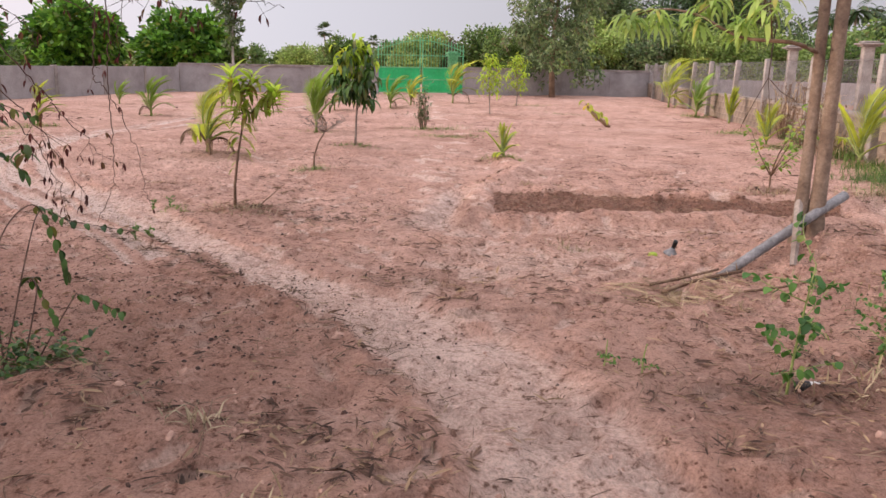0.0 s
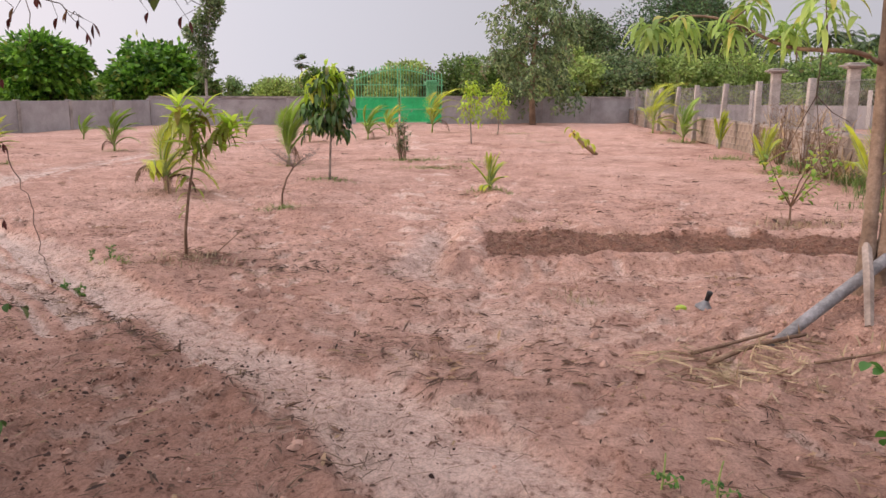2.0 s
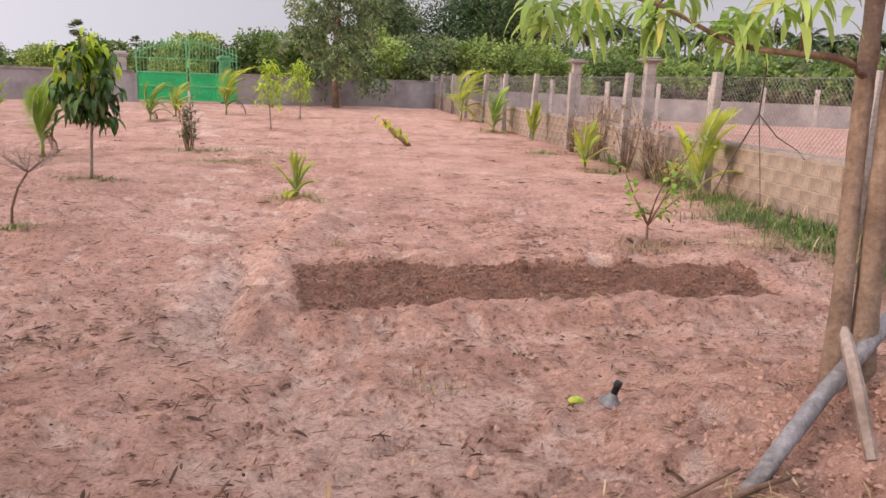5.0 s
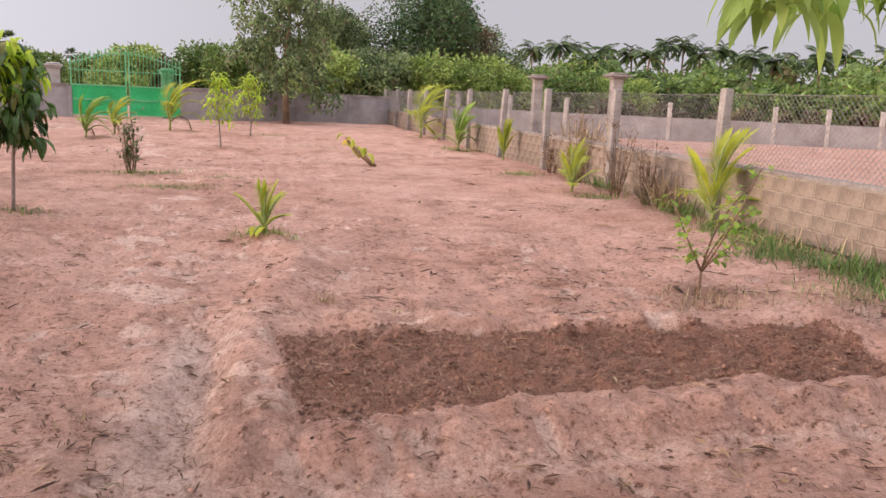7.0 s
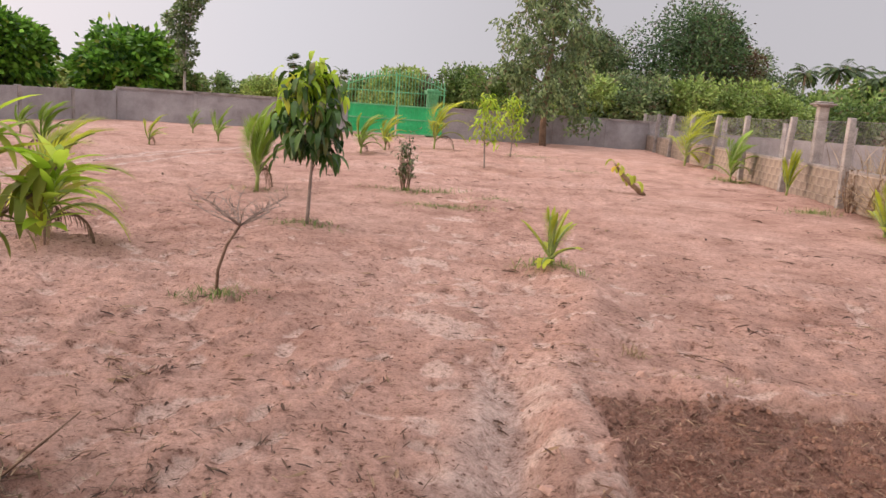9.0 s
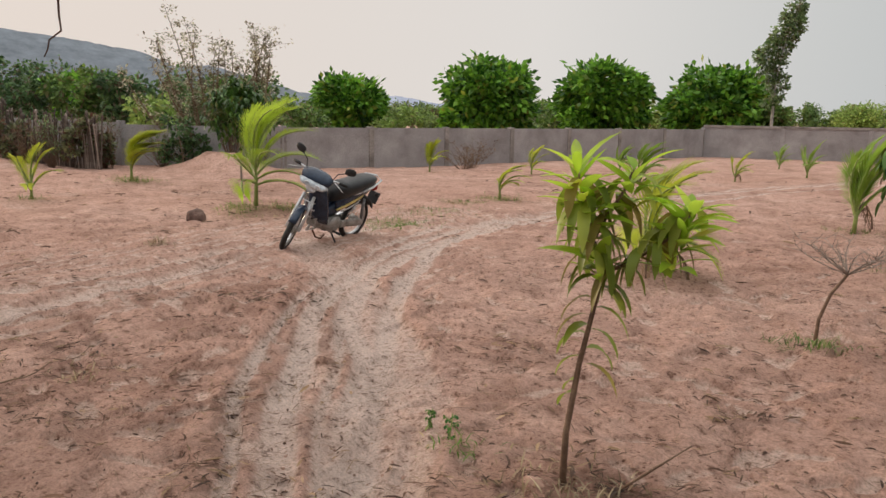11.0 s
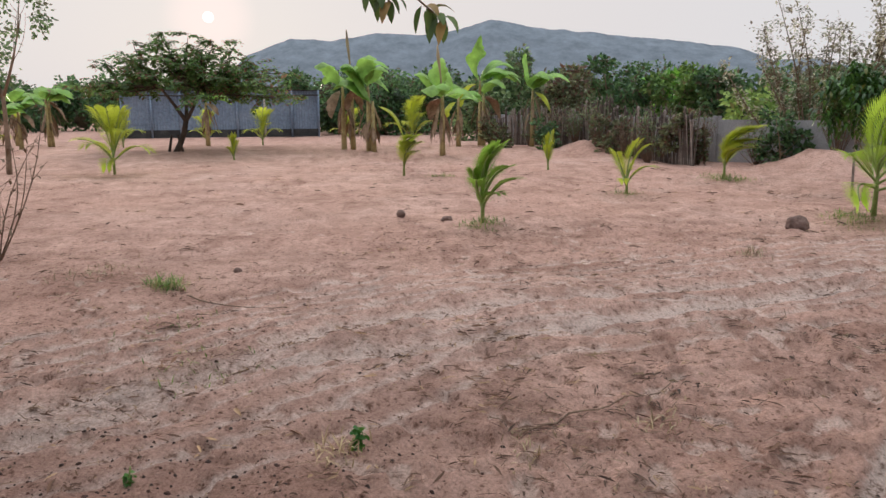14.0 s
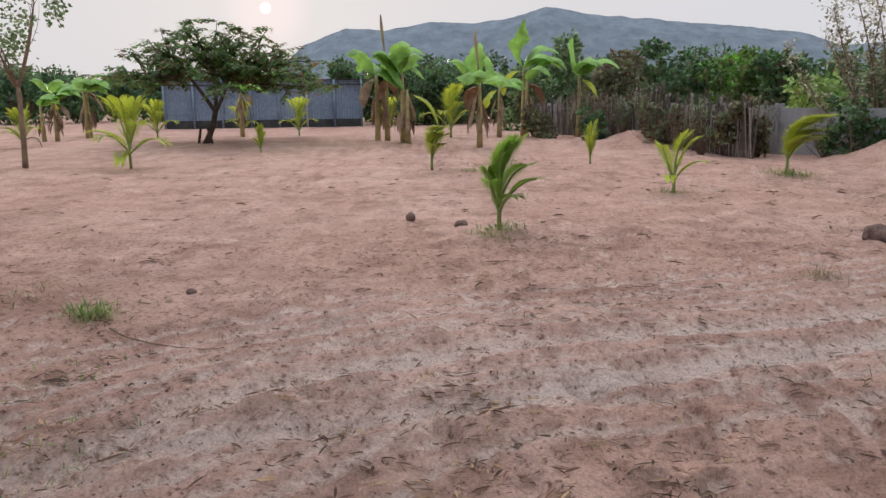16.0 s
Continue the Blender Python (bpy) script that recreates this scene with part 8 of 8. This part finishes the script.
def clumps_of(pts, seed, few, many, spread):
    """Heaps of pieces lying much the same way round each point: plan points and headings."""
    g = np.random.default_rng(seed)
    n = g.integers(few, many, len(pts))
    mid, lie = np.repeat(pts, n, 0), np.repeat(g.uniform(0, 6.28, len(pts)), n)
    wide = np.repeat(spread * g.uniform(0.4, 1.6, len(pts)), n)
    u, v = g.normal(0, 1, len(mid)) * wide, g.normal(0, 0.45, len(mid)) * wide
    c, k = np.cos(lie), np.sin(lie)
    at = mid + np.stack([u * c - v * k, u * k + v * c], -1)
    return at, height(at[:, 0], at[:, 1]), lie + g.normal(0, 0.5, len(mid)) + g.choice([0, 3.14], len(mid))


def dry_leaves(name, label, pts, zs, lie, seed, sizes, slim, material):
    """Long withered leaves, rolled and twisted as they dried."""
    r = random.Random(seed)
    g = Geo()
    for (x, y), z, a in zip(pts, zs, lie):
        ln = r.uniform(*sizes) * (0.6 + 0.7 * r.random() ** 2)
        g.blade((x - math.cos(a) * ln * 0.5, y - math.sin(a) * ln * 0.5, z + r.uniform(0.010, 0.022)), (math.cos(a), math.sin(a), r.uniform(-0.03, 0.20)), ln, ln * slim * r.uniform(0.6, 1.5), r.uniform(-0.15, 0.4), 4, r.uniform(0.1, 0.9), 0.5, r.uniform(-0.6, 0.6))
    return single(name, g, material, label, "leaf litter", kind="stuff")


def off_path(x, y):
    return sstep(0.8, 1.15, pathway(x, y)) * (1 - sstep(-0.4, 0.0, bed_inside(x, y))) * (1 - 0.75 * bell(x, y, 0.7, 5.4, 1.5, 1.1))


pts, zs = scatter_points(3000, 611, lambda x, y: (near(x, y) * (0.06 + 0.9 * np.clip(vnoise(x, y, 1.3, 71) - 0.1, 0, 1) ** 2) + 0.45 * near(x, y) * np.exp(-(drift(x, y) / 0.10) ** 2)) * (0.12 + 0.88 * off_path(x, y)))
at, zs, lie = clumps_of(pts, 610, 2, 9, 0.055)
dry_leaves("leaf_litter", "dry brown fallen leaves lying in small drifts on the sand", at, zs, lie, 612, (0.035, 0.11), 0.12, M_LITTER)
pts, zs = scatter_points(7000, 617, lambda x, y: (near(x, y) * (0.12 + 0.5 * np.clip(vnoise(x, y, 2.3, 74), 0, 1)) + 0.5 * near(x, y) * np.exp(-(drift(x, y) / 0.10) ** 2)) * (0.25 + 0.75 * off_path(x, y)))
litter("leaf_crumbs", "broken bits of dry brown leaf on the sand", pts, zs, 618, (0.014, 0.045), 0.3, M_LITTER, 0.9)
g0 = np.random.default_rng(619)
pts = np.stack([g0.uniform(-17, 5.2, 520), g0.uniform(8.5, 26, 520)], -1)
pts = np.concatenate([pts, np.stack([g0.uniform(-24, -9, 380), g0.uniform(-3, 12, 380)], -1)])
at, zs, lie = clumps_of(pts, 620, 1, 6, 0.09)
dry_leaves("far_litter", "scattered dry leaves and twigs further off on the sand", at, zs, lie, 623, (0.06, 0.17), 0.14, M_LITTER)
pts, zs = scatter_points(9000, 613, lambda x, y: near(x, y) * (0.10 + 0.4 * np.clip(vnoise(x, y, 1.9, 72), 0, 1) ** 2 + 0.6 * np.exp(-(drift(x, y) / 0.2) ** 2)))
litter("straw_litter", "thin dry straw and twig bits on the sand", pts, zs, 614, (0.03, 0.15), 0.035, M_STRAW, 0.35)
pts, zs = scatter_points(14, 615, lambda x, y: near(x, y))
litter("yellow_leaves", "a few yellowed fallen leaves on the sand", pts, zs, 616, (0.03, 0.07), 0.35, L_HAY)


def crumbs(name, label, pts, zs, seed, sizes, material, category):
    """Low lumps pressed into the ground."""
    r = random.Random(seed)
    g = Geo()
    for (x, y), z in zip(pts, zs):
        s = r.uniform(*sizes) * (0.5 + r.random() ** 3)
        a = r.uniform(0, 6.28)
        c, k = math.cos(a) * s, math.sin(a) * s
        e = r.uniform(0.5, 0.9)
        h = s * r.uniform(0.3, 0.65)
        ring = [(x + c * u - k * v * e, y + k * u + c * v * e, z - 0.003) for u, v in ((1, 0), (0.5, 0.8), (-0.5, 0.9), (-1, 0), (-0.6, -0.8), (0.55, -0.85))]
        top = [(x + (q[0] - x) * 0.55 + r.uniform(-0.1, 0.1) * s, y + (q[1] - y) * 0.55, z + h * r.uniform(0.7, 1.1)) for q in ring[::2]]
        g.add(ring + top, [(0, 1, 6), (1, 2, 7, 6), (2, 3, 7), (3, 4, 8, 7), (4, 5, 8), (5, 0, 6, 8), (6, 7, 8)])
    return single(name, g, material, label, category, kind="stuff")


pts, zs = scatter_points(9000, 621, lambda x, y: near(x, y) * (0.08 + 0.7 * np.clip(vnoise(x, y, 1.6, 73), 0, 1)) + 0.8 * np.exp(-((bed_inside(x, y) + 0.25) / 0.25) ** 2) * 0.5 + 0.5 * bell(x, y, 2.7, 5.0, 0.9, 0.7))
crumbs("sand_clods", "crumbs and small clods of dry reddish sand", pts, zs, 622, (0.005, 0.016), M_CLOD, "clods")
pts, zs = scatter_points(420, 624, lambda x, y: near(x, y) * 0.5 * off_path(x, y) + 0.9 * bell(x, y, 2.6, 4.6, 0.9, 1.2) + 0.6 * bell(x, y, 2.2, 2.6, 0.8, 0.6))
crumbs("earth_lumps", "lumps of hard reddish earth lying about", pts, zs, 625, (0.014, 0.04), M_CLOD, "clods")
g0 = np.random.default_rng(627)
hx, hy = 2.55 + g0.normal(0, 0.50, 2600), 5.2 + g0.normal(0, 0.50, 2600)
crumbs("heap_crumbs", "loose crumbs of earth on the heap by the tree", list(zip(hx, hy)), height(hx, hy), 628, (0.006, 0.022), M_CLOD, "clods")
g0 = np.random.default_rng(631)
bx, by = g0.uniform(0.1, 3.9, 16000), g0.uniform(7.3, 8.75, 16000)
ok = bed_inside(bx, by) > -0.01
bx, by = bx[ok][:11000], by[ok][:11000]
crumbs("humus_crumbs", "dark crumbly humus filling the planting bed", list(zip(bx, by)), height(bx, by), 632, (0.007, 0.021), M_HUMUS, "soil")
k = g0.permutation(len(bx))[:2000]
litter("bed_straw", "straw bits mixed into the dark bed", list(zip(bx[k], by[k])), height(bx[k], by[k]) + 0.012, 633, (0.02, 0.09), 0.06, M_STRAW, 0.3)
pts, zs = scatter_points(3000, 641, lambda x, y: np.clip(bell(x, y, -4.2, 3.6, 1.3, 1.1) + 0.7 * bell(x, y, -1.4, 3.6, 1.3, 1.5), 0, 1))
crumbs("fallen_seeds", "dark fallen seed pods on shaded sand", pts, zs, 642, (0.009, 0.014), M_SEED, "seeds")

for k, path in enumerate((((-5.2, 5.35), (-5.3, 5.6), (-5.44, 5.84), (-5.7, 6.25)), ((-8.1, 2.95), (-7.94, 3.17), (-7.64, 3.84)), ((0.4, 4.45), (0.15, 4.2)), ((-0.2, 3.15), (0.05, 3.5)), ((-0.35, 2.05), (-0.55, 2.6)))):
    r = random.Random(650 + k)
    g = Geo()
    pts = [(x, y, ground_z(x, y) + 0.012 + r.uniform(0, 0.012)) for x, y in curve(path, 4)]
    rad = 0.007 if k < 2 else 0.004
    g.tube(pts, [rad * (1 - 0.6 * i / len(pts)) for i in range(len(pts))], 5)
    single("twig", g, M_STEM, "thin dry twig lying on the sand", "twig")

g0 = np.random.default_rng(661)
pts = np.stack([1.75 + g0.normal(0, 0.22, 60), 4.62 + g0.normal(0, 0.16, 60)], -1)
at, zs, lie = clumps_of(pts, 662, 3, 8, 0.07)
dry_leaves("straw_heap", "dry straw and stalks strewn below the grey pole", at, zs, lie, 663, (0.08, 0.24), 0.045, L_HAY)

# ---------------------------------------------------------------- blocks of the low fence wall
g = Geo()
g.box(pose(0, 0, 0), 0.165, 0.385, 0.172, 0.008)
block_mesh = g.mesh("block")
block_mesh.materials.append(M_BLOCK)
rest = Geo()
for row in range(4):
    for i in range(107):
        yy = 0.2 + i * 0.398 + (0.199 if row % 2 else 0.0)
        zz = 0.06 + row * 0.184
        if 4.0 < yy < 33.5:
            ob = new("block", block_mesh)
            ob.parent = fence_wall
            ob.location = (0.0, yy, zz)
        elif yy < 42.4:
            rest.box(pose(0, yy, zz), 0.165, 0.385, 0.172)
tagged(part("far_blocks", rest, M_BLOCK, fence_wall), kind="stuff")
